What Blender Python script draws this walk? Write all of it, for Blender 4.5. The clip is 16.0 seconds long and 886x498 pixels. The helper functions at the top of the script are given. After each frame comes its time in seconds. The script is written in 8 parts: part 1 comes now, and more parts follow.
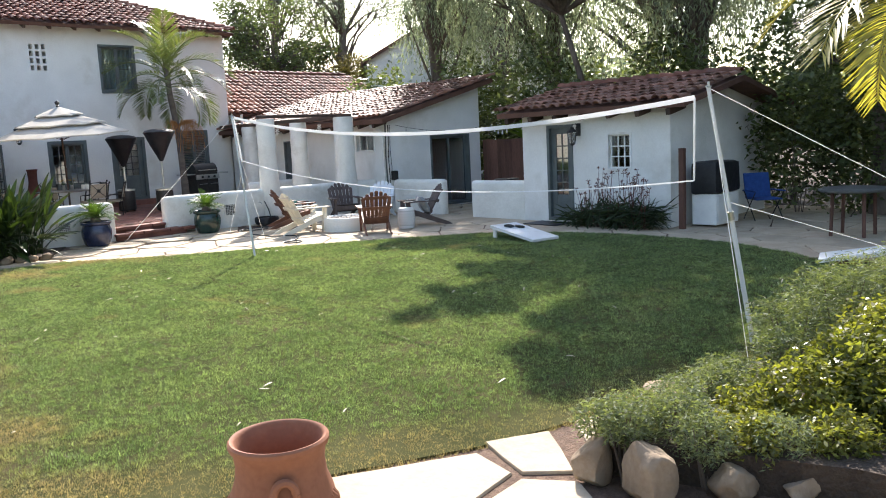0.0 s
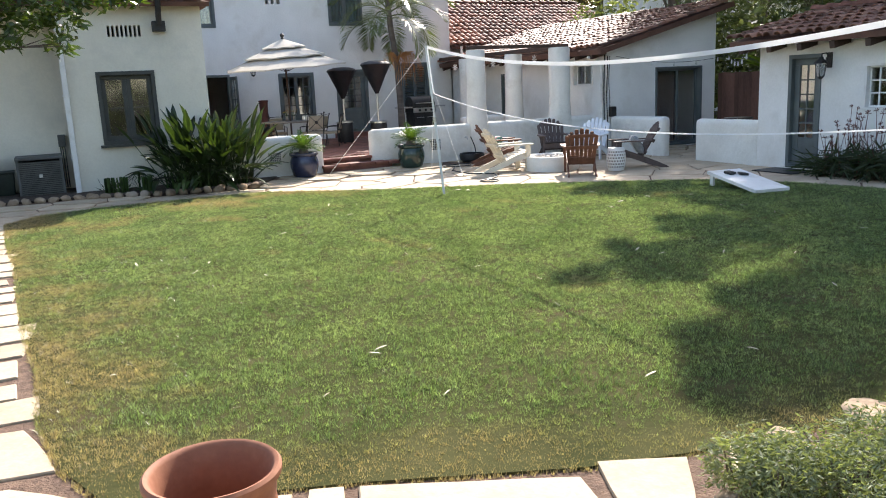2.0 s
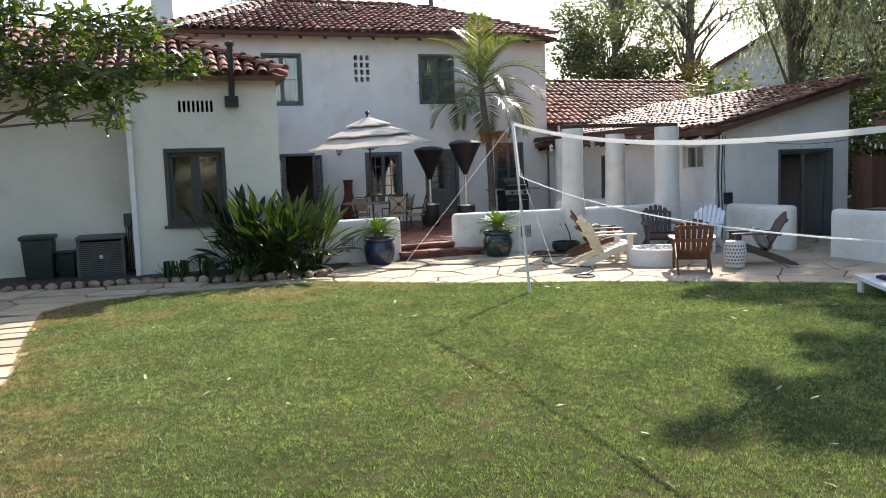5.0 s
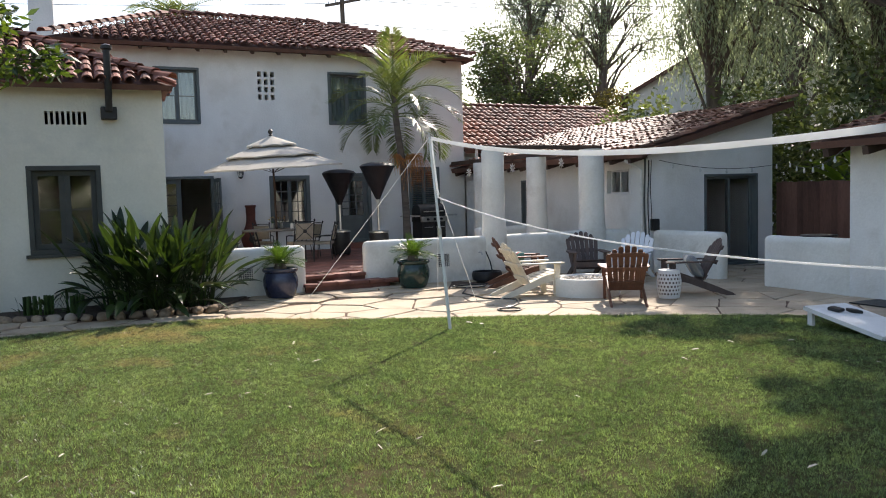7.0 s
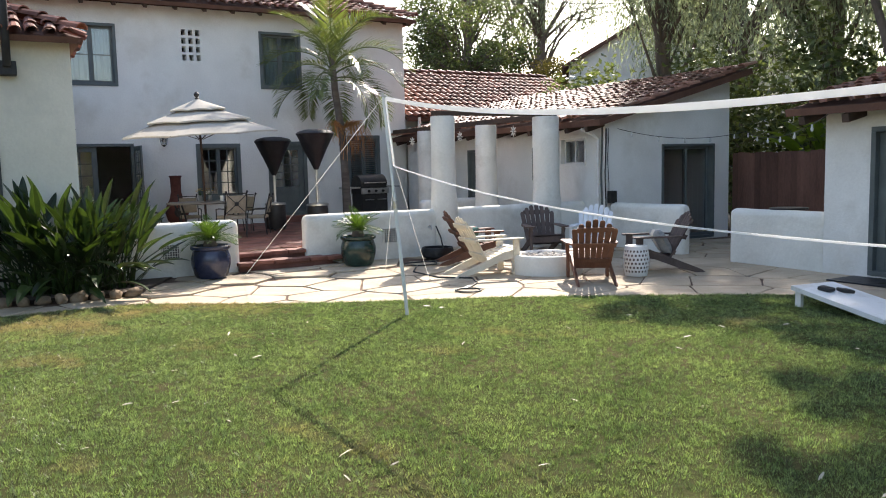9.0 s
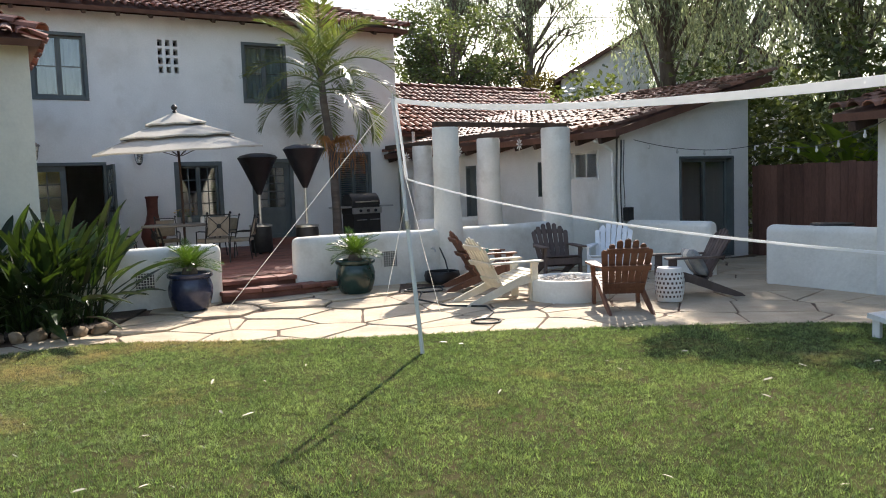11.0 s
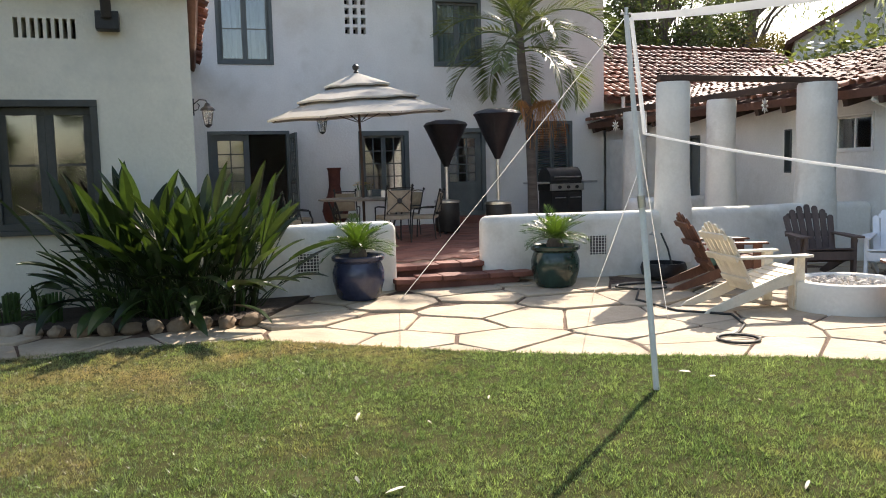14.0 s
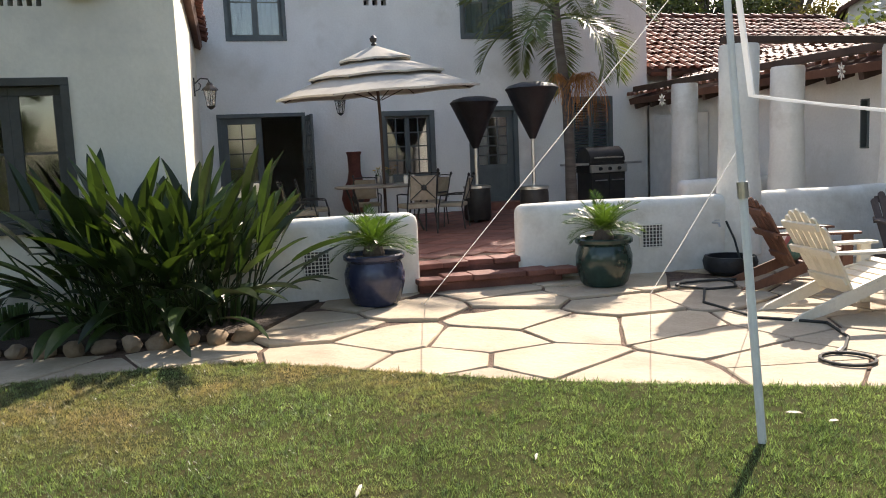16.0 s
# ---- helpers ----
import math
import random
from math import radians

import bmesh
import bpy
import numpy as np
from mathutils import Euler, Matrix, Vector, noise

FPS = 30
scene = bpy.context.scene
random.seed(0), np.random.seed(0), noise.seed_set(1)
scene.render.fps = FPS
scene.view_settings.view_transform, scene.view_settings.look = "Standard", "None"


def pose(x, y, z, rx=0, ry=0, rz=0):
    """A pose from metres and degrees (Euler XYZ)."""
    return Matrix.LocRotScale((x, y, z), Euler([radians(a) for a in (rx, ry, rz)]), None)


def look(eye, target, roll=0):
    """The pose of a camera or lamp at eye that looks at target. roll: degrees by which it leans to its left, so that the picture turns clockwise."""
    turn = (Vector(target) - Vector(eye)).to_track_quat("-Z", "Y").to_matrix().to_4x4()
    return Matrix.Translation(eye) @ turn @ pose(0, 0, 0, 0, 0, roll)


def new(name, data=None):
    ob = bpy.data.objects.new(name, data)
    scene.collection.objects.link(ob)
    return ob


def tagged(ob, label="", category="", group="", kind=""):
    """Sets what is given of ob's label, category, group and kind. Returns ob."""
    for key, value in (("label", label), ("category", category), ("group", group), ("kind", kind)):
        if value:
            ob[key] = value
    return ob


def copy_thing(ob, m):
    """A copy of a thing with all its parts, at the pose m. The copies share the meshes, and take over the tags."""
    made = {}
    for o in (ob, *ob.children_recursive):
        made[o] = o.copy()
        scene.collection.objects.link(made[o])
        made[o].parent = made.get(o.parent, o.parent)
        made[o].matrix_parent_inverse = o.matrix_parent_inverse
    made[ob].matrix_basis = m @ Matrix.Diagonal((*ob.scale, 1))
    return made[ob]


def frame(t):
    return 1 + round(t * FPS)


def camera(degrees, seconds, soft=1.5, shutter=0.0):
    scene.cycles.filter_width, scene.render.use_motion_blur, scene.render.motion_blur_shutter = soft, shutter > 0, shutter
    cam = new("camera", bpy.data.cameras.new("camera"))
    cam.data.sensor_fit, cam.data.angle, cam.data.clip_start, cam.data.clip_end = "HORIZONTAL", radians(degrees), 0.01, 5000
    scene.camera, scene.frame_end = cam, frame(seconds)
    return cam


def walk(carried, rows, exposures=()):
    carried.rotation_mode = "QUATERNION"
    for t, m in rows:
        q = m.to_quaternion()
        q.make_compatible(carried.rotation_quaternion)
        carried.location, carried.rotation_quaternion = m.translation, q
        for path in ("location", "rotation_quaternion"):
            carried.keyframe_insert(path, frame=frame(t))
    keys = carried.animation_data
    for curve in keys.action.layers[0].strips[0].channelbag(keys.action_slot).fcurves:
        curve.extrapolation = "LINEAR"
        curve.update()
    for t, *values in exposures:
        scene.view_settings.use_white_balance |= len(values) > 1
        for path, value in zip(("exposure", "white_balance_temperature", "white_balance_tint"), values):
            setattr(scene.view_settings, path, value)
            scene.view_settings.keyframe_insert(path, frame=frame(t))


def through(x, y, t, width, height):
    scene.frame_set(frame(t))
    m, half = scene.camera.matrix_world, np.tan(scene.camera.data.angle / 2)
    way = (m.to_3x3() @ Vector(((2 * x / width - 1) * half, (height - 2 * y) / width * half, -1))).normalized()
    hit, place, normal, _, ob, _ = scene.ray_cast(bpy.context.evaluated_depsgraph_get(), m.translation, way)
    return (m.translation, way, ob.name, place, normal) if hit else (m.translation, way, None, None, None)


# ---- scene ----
cam = camera(57.9, 16.0, soft=1.0)
PATH = [
    (0, (1.781, 0.22, 1.902), (3.124, 1.676, 1.627), -2.8),
    (0.5, (2.075, 0.293, 1.884), (3.295, 1.842, 1.546), -3.9),
    (1, (2.397, 0.354, 1.869), (3.474, 1.988, 1.457), -3.5),
    (1.5, (2.684, 0.492, 1.843), (3.642, 2.197, 1.423), -3.2),
    (2, (3.015, 0.67, 1.827), (3.855, 2.439, 1.423), -2.6),
    (2.5, (3.306, 0.889, 1.826), (4.068, 2.7, 1.448), -1.5),
    (3, (3.525, 1.17, 1.809), (4.238, 3.009, 1.476), -1.8),
    (3.5, (3.715, 1.448, 1.782), (4.337, 3.325, 1.482), -1.3),
    (3.7, (3.768, 1.567, 1.769), (4.375, 3.452, 1.486), -1.2),
    (5.8, (4.24, 2.829, 1.867), (4.92, 4.702, 1.693), -2.1),
    (6, (4.329, 2.997, 1.834), (5.026, 4.863, 1.665), -2.0),
    (6.5, (4.463, 3.278, 1.811), (5.226, 5.119, 1.646), -1.2),
    (7, (4.534, 3.593, 1.71), (5.368, 5.405, 1.575), -1.6),
    (7.5, (4.644, 3.879, 1.706), (5.474, 5.692, 1.548), -1.2),
    (8, (4.639, 4.149, 1.695), (5.583, 5.901, 1.502), -1.1),
    (8.5, (4.633, 4.394, 1.699), (5.69, 6.08, 1.495), -1.9),
    (9, (4.76, 4.739, 1.681), (5.742, 6.468, 1.472), -1.4),
    (9.2, (4.791, 4.868, 1.67), (5.752, 6.61, 1.463), -1.4),
    (11.3, (5.171, 6.306, 1.621), (6.2, 8.014, 1.462), -2.0),
    (11.5, (5.234, 6.477, 1.619), (6.208, 8.215, 1.443), -2.0),
    (12, (5.365, 6.811, 1.576), (6.223, 8.604, 1.358), -2.3),
    (12.5, (5.519, 7.156, 1.555), (6.29, 8.991, 1.356), -2.4),
    (13, (5.714, 7.46, 1.543), (6.368, 9.341, 1.359), -1.6),
    (13.5, (5.8, 7.797, 1.524), (6.438, 9.684, 1.338), -1.5),
    (14, (5.926, 8.15, 1.492), (6.516, 10.051, 1.294), -1.4),
    (14.5, (6.04, 8.475, 1.496), (6.618, 10.378, 1.284), -1.8),
    (15, (6.088, 8.81, 1.501), (6.67, 10.71, 1.279), -2.8),
    (15.5, (6.231, 9.103, 1.502), (6.769, 11.016, 1.271), -2.4),
    (16, (6.332, 9.421, 1.486), (6.846, 11.339, 1.248), -2.4),
]
walk(cam, [(t, look(eye, target, roll)) for t, eye, target, roll in PATH],
     exposures=[(0.0, 1.28, 6500, 14), (3.5, 1.26, 6700, 15), (5.8, 0.84, 6700, 15), (7.5, 0.74, 6700, 15), (9.0, 1.06, 6700, 15), (11.5, 0.84, 6700, 14), (13.0, 0.98, 6900, 15), (16.0, 0.9, 7000, 16)])

# ---- world and sun ----
SUN = Vector((0.675, 0.736, 0.77)).normalized()          # towards the sun
SUN_EL = math.asin(SUN.z)
world = bpy.data.worlds.new("sky")
scene.world = world
world.use_nodes = True
wn = world.node_tree
sky = wn.nodes.new("ShaderNodeTexSky")
sky.sky_type = "NISHITA"
sky.sun_disc = False
sky.sun_elevation = SUN_EL
sky.sun_rotation = math.atan2(SUN.x, SUN.y)
sky.dust_density = 1.6
sky.air_density = 1.2
wn.nodes["Background"].inputs["Strength"].default_value = 0.15
wn.links.new(sky.outputs["Color"], wn.nodes["Background"].inputs["Color"])
sun_data = bpy.data.lights.new("sun", "SUN")
sun_data.energy, sun_data.angle, sun_data.color = 4.8, radians(0.6), (1.0, 0.95, 0.86)
sun = new("sun", sun_data)
sun.matrix_world = look(SUN * 40, (0, 0, 0))


# ---- materials ----
def node_mat(name, rough=0.8, metal=0.0, spec=0.5):
    m = bpy.data.materials.new(name)
    m.use_nodes = True
    b = m.node_tree.nodes["Principled BSDF"]
    b.inputs["Roughness"].default_value = rough
    b.inputs["Metallic"].default_value = metal
    b.inputs["Specular IOR Level"].default_value = spec
    return m, m.node_tree, b


def add(t, kind, **kw):
    n = t.nodes.new(kind)
    for key, value in kw.items():
        n.inputs[key.replace("_", " ")].default_value = value
    return n


def ramp(t, src, stops):
    r = t.nodes.new("ShaderNodeValToRGB")
    while len(r.color_ramp.elements) < len(stops):
        r.color_ramp.elements.new(0.5)
    for e, (p, c) in zip(r.color_ramp.elements, stops):
        e.position, e.color = p, (*c, 1)
    t.links.new(src, r.inputs["Fac"])
    return r


def surf(name, a, b, scale=3.0, fine=40.0, rough=0.8, bump=0.2, bump_at=None, metal=0.0, spec=0.4, vary=0.0, stain=None, stain_scale=0.7,
         stretch=(1, 1, 1), depth=0.01):
    """Two colours mixed by coarse noise, fine grain on top, bump; vary: lightness from piece to piece; stain: a third colour in blotches."""
    m, t, p = node_mat(name, rough, metal, spec)
    geo = t.nodes.new("ShaderNodeNewGeometry")
    mp = t.nodes.new("ShaderNodeMapping")
    mp.inputs["Scale"].default_value = stretch
    t.links.new(geo.outputs["Position"], mp.inputs["Vector"])
    vec = mp.outputs["Vector"]
    n1 = add(t, "ShaderNodeTexNoise", Scale=scale, Detail=5.0)
    n2 = add(t, "ShaderNodeTexNoise", Scale=fine, Detail=4.0)
    t.links.new(vec, n1.inputs["Vector"])
    t.links.new(vec, n2.inputs["Vector"])
    mixf = add(t, "ShaderNodeMath")
    mixf.operation = "MULTIPLY_ADD"
    t.links.new(n2.outputs["Fac"], mixf.inputs[0])
    mixf.inputs[1].default_value = 0.45
    t.links.new(n1.outputs["Fac"], mixf.inputs[2])
    col = ramp(t, mixf.outputs[0], [(0.45, a), (0.98, b)]).outputs["Color"]
    if stain:
        n3 = add(t, "ShaderNodeTexNoise", Scale=stain_scale, Detail=7.0, Roughness=0.65)
        t.links.new(vec, n3.inputs["Vector"])
        k = ramp(t, n3.outputs["Fac"], [(0.52, (0, 0, 0)), (0.72, (1, 1, 1))])
        mx = t.nodes.new("ShaderNodeMixRGB")
        t.links.new(k.outputs["Color"], mx.inputs["Fac"])
        t.links.new(col, mx.inputs["Color1"])
        mx.inputs["Color2"].default_value = (*stain, 1)
        col = mx.outputs["Color"]
    if vary:
        info = t.nodes.new("ShaderNodeObjectInfo")
        geo2 = t.nodes.new("ShaderNodeNewGeometry")
        sm = add(t, "ShaderNodeMath")
        sm.operation = "ADD"
        t.links.new(info.outputs["Random"], sm.inputs[0])
        t.links.new(geo2.outputs["Random Per Island"], sm.inputs[1])
        fr = add(t, "ShaderNodeMath")
        fr.operation = "FRACT"
        t.links.new(sm.outputs[0], fr.inputs[0])
        mr = add(t, "ShaderNodeMapRange")
        mr.inputs["To Min"].default_value = 1 - vary
        mr.inputs["To Max"].default_value = 1 + vary
        t.links.new(fr.outputs[0], mr.inputs["Value"])
        hs = add(t, "ShaderNodeHueSaturation")
        t.links.new(mr.outputs["Result"], hs.inputs["Value"])
        t.links.new(col, hs.inputs["Color"])
        col = hs.outputs["Color"]
    t.links.new(col, p.inputs["Base Color"])
    if bump:
        n4 = add(t, "ShaderNodeTexNoise", Scale=bump_at or fine, Detail=6.0)
        t.links.new(vec, n4.inputs["Vector"])
        bp = add(t, "ShaderNodeBump", Strength=bump, Distance=depth)
        t.links.new(n4.outputs["Fac"], bp.inputs["Height"])
        t.links.new(bp.outputs["Normal"], p.inputs["Normal"])
    return m


def leafy(name, a, b, rough=0.5, through=0.35, vary=0.3, spec=0.4, shine=(2.0, 2.0, 0.7)):
    """Leaves: colour from leaf to leaf, and light that shines through."""
    m = surf(name, a, b, scale=1.5, fine=12, rough=rough, bump=0, vary=vary, spec=spec)
    t = m.node_tree
    p = t.nodes["Principled BSDF"]
    tr = t.nodes.new("ShaderNodeBsdfTranslucent")
    src = p.inputs["Base Color"].links[0].from_socket
    warm = t.nodes.new("ShaderNodeMixRGB")
    warm.blend_type = "MULTIPLY"
    warm.inputs["Fac"].default_value = 1.0
    warm.inputs["Color2"].default_value = (*shine, 1)
    t.links.new(src, warm.inputs["Color1"])
    t.links.new(warm.outputs["Color"], tr.inputs["Color"])
    mx = t.nodes.new("ShaderNodeMixShader")
    mx.inputs["Fac"].default_value = through
    t.links.new(p.outputs["BSDF"], mx.inputs[1])
    t.links.new(tr.outputs["BSDF"], mx.inputs[2])
    t.links.new(mx.outputs["Shader"], t.nodes["Material Output"].inputs["Surface"])
    return m


STUCCO = surf("white_stucco", (0.72, 0.71, 0.67), (0.86, 0.85, 0.81), scale=1.2, fine=30, rough=0.92, bump=0.35, bump_at=22, spec=0.15,
              stain=(0.66, 0.64, 0.58), stain_scale=0.9, depth=0.02)
STUCCO_LOW = surf("low_wall_stucco", (0.69, 0.67, 0.60), (0.84, 0.82, 0.75), scale=1.5, fine=26, rough=0.92, bump=0.5, bump_at=9, spec=0.15,
                  stain=(0.58, 0.55, 0.47), stain_scale=1.3, depth=0.03)
# warmer than STUCCO: light bounced off the lawn is mixed into this cream
STUCCO_CREAM = surf("cream_stucco", (0.69, 0.655, 0.54), (0.81, 0.77, 0.65), scale=1.2, fine=30, rough=0.92, bump=0.35, bump_at=22, spec=0.15,
                    stain=(0.62, 0.60, 0.51), stain_scale=0.9, depth=0.02)
TILE = surf("clay_roof_tile", (0.12, 0.046, 0.03), (0.29, 0.125, 0.085), scale=5, fine=60, rough=0.7, bump=0.3, vary=0.5, spec=0.25, stain=(0.13, 0.09, 0.075),
            stain_scale=2.5)
# sunlit copy of TILE: paler and glossier, for the roofs that glint
TILE_PALE = surf("sunlit_roof_tile", (0.16, 0.07, 0.045), (0.36, 0.18, 0.125), scale=5, fine=60, rough=0.55, bump=0.3, vary=0.5, spec=0.35, stain=(0.14, 0.1, 0.08),
                 stain_scale=2.5)
TRIM = surf("grey_green_paint", (0.085, 0.10, 0.10), (0.13, 0.15, 0.145), scale=4, fine=50, rough=0.55, bump=0.15)
TRIMDARK = surf("dark_olive_paint", (0.04, 0.043, 0.038), (0.075, 0.078, 0.068), scale=4, fine=50, rough=0.55, bump=0.15)
DARKWOOD = surf("dark_stained_wood", (0.045, 0.028, 0.02), (0.10, 0.06, 0.042), scale=3, fine=50, rough=0.75, bump=0.3, stretch=(1, 1, 0.3))
WHITEPAINT = surf("white_paint", (0.74, 0.73, 0.69), (0.84, 0.83, 0.79), scale=4, fine=60, rough=0.6, bump=0.12, stain=(0.6, 0.57, 0.5), stain_scale=3)
FLAG = surf("sandstone_flag", (0.38, 0.305, 0.205), (0.54, 0.44, 0.315), scale=2.2, fine=35, rough=0.85, bump=0.4, bump_at=14, vary=0.13, stain=(0.40, 0.29, 0.2),
            stain_scale=1.7, depth=0.02)
JOINT = surf("joint_grit", (0.07, 0.042, 0.028), (0.19, 0.12, 0.08), scale=14, fine=90, rough=0.95, bump=0.8, bump_at=70, depth=0.02)
BRICKRED = surf("red_clay_paver", (0.15, 0.055, 0.04), (0.28, 0.115, 0.08), scale=5, fine=45, rough=0.7, bump=0.3, vary=0.25, stain=(0.16, 0.07, 0.05), stain_scale=2.5)
SOIL = surf("dark_soil", (0.035, 0.025, 0.018), (0.09, 0.065, 0.045), scale=6, fine=60, rough=0.95, bump=0.9, bump_at=30, depth=0.03)
LAWNBASE = surf("lawn_thatch", (0.032, 0.038, 0.014), (0.075, 0.072, 0.03), scale=1.6, fine=45, rough=1.0, bump=0.5, bump_at=50, stain=(0.085, 0.062, 0.036),
                stain_scale=0.55, depth=0.015, spec=0.03)
# near-black colour stands in for the gloom of unlit rooms behind the panes
DARKROOM = surf("painted_dim_interior", (0.02, 0.02, 0.022), (0.045, 0.042, 0.04), scale=2, fine=20, rough=0.9, bump=0)
FENCE = surf("brown_fence_wood", (0.075, 0.035, 0.025), (0.17, 0.085, 0.06), scale=3, fine=40, rough=0.85, bump=0.3, vary=0.25, stretch=(1, 1, 0.25))
GALV = surf("white_enamel_steel", (0.68, 0.675, 0.65), (0.82, 0.815, 0.78), scale=6, fine=60, rough=0.45, bump=0.05, metal=0.0, spec=0.5)
BLACKMETAL = surf("black_iron", (0.012, 0.012, 0.012), (0.035, 0.033, 0.03), scale=8, fine=60, rough=0.5, bump=0.15)
STEEL = surf("brushed_steel", (0.45, 0.45, 0.44), (0.62, 0.62, 0.6), scale=8, fine=80, rough=0.3, bump=0.03, metal=1.0)

GLASS, _t, _p = node_mat("window_glass", 0.03)
_p.inputs["Base Color"].default_value = (0.9, 0.95, 0.95, 1)
_p.inputs["Transmission Weight"].default_value = 1.0
_p.inputs["IOR"].default_value = 1.9


# ---- building helpers ----
def box(bm, x0, x1, y0, y1, z0, z1, bevel=0.0, m=None):
    """A box, by its limits; bevelled; m: a pose that it is turned by."""
    vs = [bm.verts.new(p) for p in ((x0, y0, z0), (x1, y0, z0), (x1, y1, z0), (x0, y1, z0), (x0, y0, z1), (x1, y0, z1), (x1, y1, z1), (x0, y1, z1))]
    fs = [bm.faces.new([vs[i] for i in f]) for f in ((0, 3, 2, 1), (4, 5, 6, 7), (0, 1, 5, 4), (1, 2, 6, 5), (2, 3, 7, 6), (3, 0, 4, 7))]
    if bevel:
        es = list({e for f in fs for e in f.edges})
        out = bmesh.ops.bevel(bm, geom=es, offset=bevel, segments=2, profile=0.6, affect="EDGES")
        vs = list({v for f in out["faces"] for v in f.verts} | {v for v in vs if v.is_valid})
    if m is not None:
        bmesh.ops.transform(bm, matrix=m, verts=[v for v in vs if v.is_valid])
    return bm


def ring(bm, centre, ax, ay, r, seg):
    return [bm.verts.new(centre + ax * (r * math.cos(2 * math.pi * i / seg)) + ay * (r * math.sin(2 * math.pi * i / seg))) for i in range(seg)]


def tube(bm, pts, radii, seg=8, caps=True):
    """A round tube through points, with a radius or a list of them."""
    pts = [Vector(p) for p in pts]
    if not isinstance(radii, (list, tuple)):
        radii = [radii] * len(pts)
    rings, prev = [], None
    for i, p in enumerate(pts):
        d = (pts[min(i + 1, len(pts) - 1)] - pts[max(i - 1, 0)]).normalized()
        if prev is None:
            prev = d.orthogonal().normalized()
        ax = (prev - d * prev.dot(d)).normalized()
        prev = ax
        rings.append(ring(bm, p, ax, d.cross(ax), radii[i], seg))
    for a, b in zip(rings, rings[1:]):
        for i in range(seg):
            bm.faces.new((a[i], a[(i + 1) % seg], b[(i + 1) % seg], b[i]))
    if caps:
        bm.faces.new(rings[0][::-1])
        bm.faces.new(rings[-1])
    return bm


def lathe(bm, profile, seg=32, centre=(0, 0, 0), caps=(True, True)):
    """A turned shape from (radius, z) pairs, bottom to top."""
    c = Vector(centre)
    rings = [ring(bm, c + Vector((0, 0, z)), Vector((1, 0, 0)), Vector((0, 1, 0)), max(r, 0.0005), seg) for r, z in profile]
    for a, b in zip(rings, rings[1:]):
        for i in range(seg):
            bm.faces.new((a[i], a[(i + 1) % seg], b[(i + 1) % seg], b[i]))
    if caps[0]:
        bm.faces.new(rings[0][::-1])
    if caps[1]:
        bm.faces.new(rings[-1])
    return bm


def prism(bm, outline, z0, z1, m=None):
    """An outline in x and y, drawn up from z0 to z1."""
    a = [bm.verts.new((x, y, z0)) for x, y in outline]
    b = [bm.verts.new((x, y, z1)) for x, y in outline]
    bm.faces.new(a[::-1])
    bm.faces.new(b)
    n = len(a)
    for i in range(n):
        bm.faces.new((a[i], a[(i + 1) % n], b[(i + 1) % n], b[i]))
    if m is not None:
        bmesh.ops.transform(bm, matrix=m, verts=a + b)
    return bm


def mesh_of(name, bm, material, smooth=False):
    me = bpy.data.meshes.new(name)
    bmesh.ops.recalc_face_normals(bm, faces=bm.faces[:])
    bm.to_mesh(me)
    bm.free()
    me.materials.append(material)
    if smooth:
        me.polygons.foreach_set("use_smooth", [True] * len(me.polygons))
        me.set_sharp_from_angle(angle=radians(40))
    return me


def part(name, bm, material, parent, label="", smooth=False, m=None):
    ob = new(name, mesh_of(name, bm, material, smooth))
    ob.parent = parent
    if m is not None:
        ob.matrix_local = m
    if label:
        ob["label"] = label
    return ob


def thing(name, label, category, m=None, group=""):
    ob = new(name)
    ob.empty_display_size = 0.1
    if m is not None:
        ob.matrix_world = m
    return tagged(ob, label, category, group)


def structure(name, bm, material, label="", smooth=False, category=""):
    return tagged(new(name, mesh_of(name, bm, material, smooth)), label, category, kind="structure")


def pierced(bm, axis, at, thick, u0, u1, z0, z1, holes, slope=None):
    """A wall across `axis` from at to at+thick, from u0 to u1, with openings (u0, u1, z0, z1) that go through it. slope: its top as a function of u."""
    us = sorted({u0, u1, *[h[0] for h in holes], *[h[1] for h in holes]})
    zs = sorted({z0, z1, *[h[2] for h in holes], *[h[3] for h in holes]})
    us, zs = [u for u in us if u0 <= u <= u1], [z for z in zs if z0 <= z <= z1]
    verts = {}

    def v(u, z, w):
        key = (round(u, 4), round(z, 4), w)
        if key not in verts:
            zz = slope(u) if slope and abs(z - z1) < 1e-6 else z
            verts[key] = bm.verts.new((u, at + w, zz) if axis == "y" else (at + w, u, zz))
        return verts[key]

    def solid(i, j):
        if not (0 <= i < len(us) - 1 and 0 <= j < len(zs) - 1):
            return False
        cu, cz = (us[i] + us[i + 1]) / 2, (zs[j] + zs[j + 1]) / 2
        return not any(h[0] < cu < h[1] and h[2] < cz < h[3] for h in holes)

    for i in range(len(us) - 1):
        for j in range(len(zs) - 1):
            if not solid(i, j):
                continue
            a, b, c, d = us[i], us[i + 1], zs[j], zs[j + 1]
            for w in (0, thick):
                bm.faces.new((v(a, c, w), v(b, c, w), v(b, d, w), v(a, d, w)))
            for (di, dj), (p, q) in {(-1, 0): ((a, c), (a, d)), (1, 0): ((b, c), (b, d)), (0, -1): ((a, c), (b, c)), (0, 1): ((a, d), (b, d))}.items():
                if not solid(i + di, j + dj):
                    bm.faces.new((v(*p, 0), v(*q, 0), v(*q, thick), v(*p, thick)))
    return bm


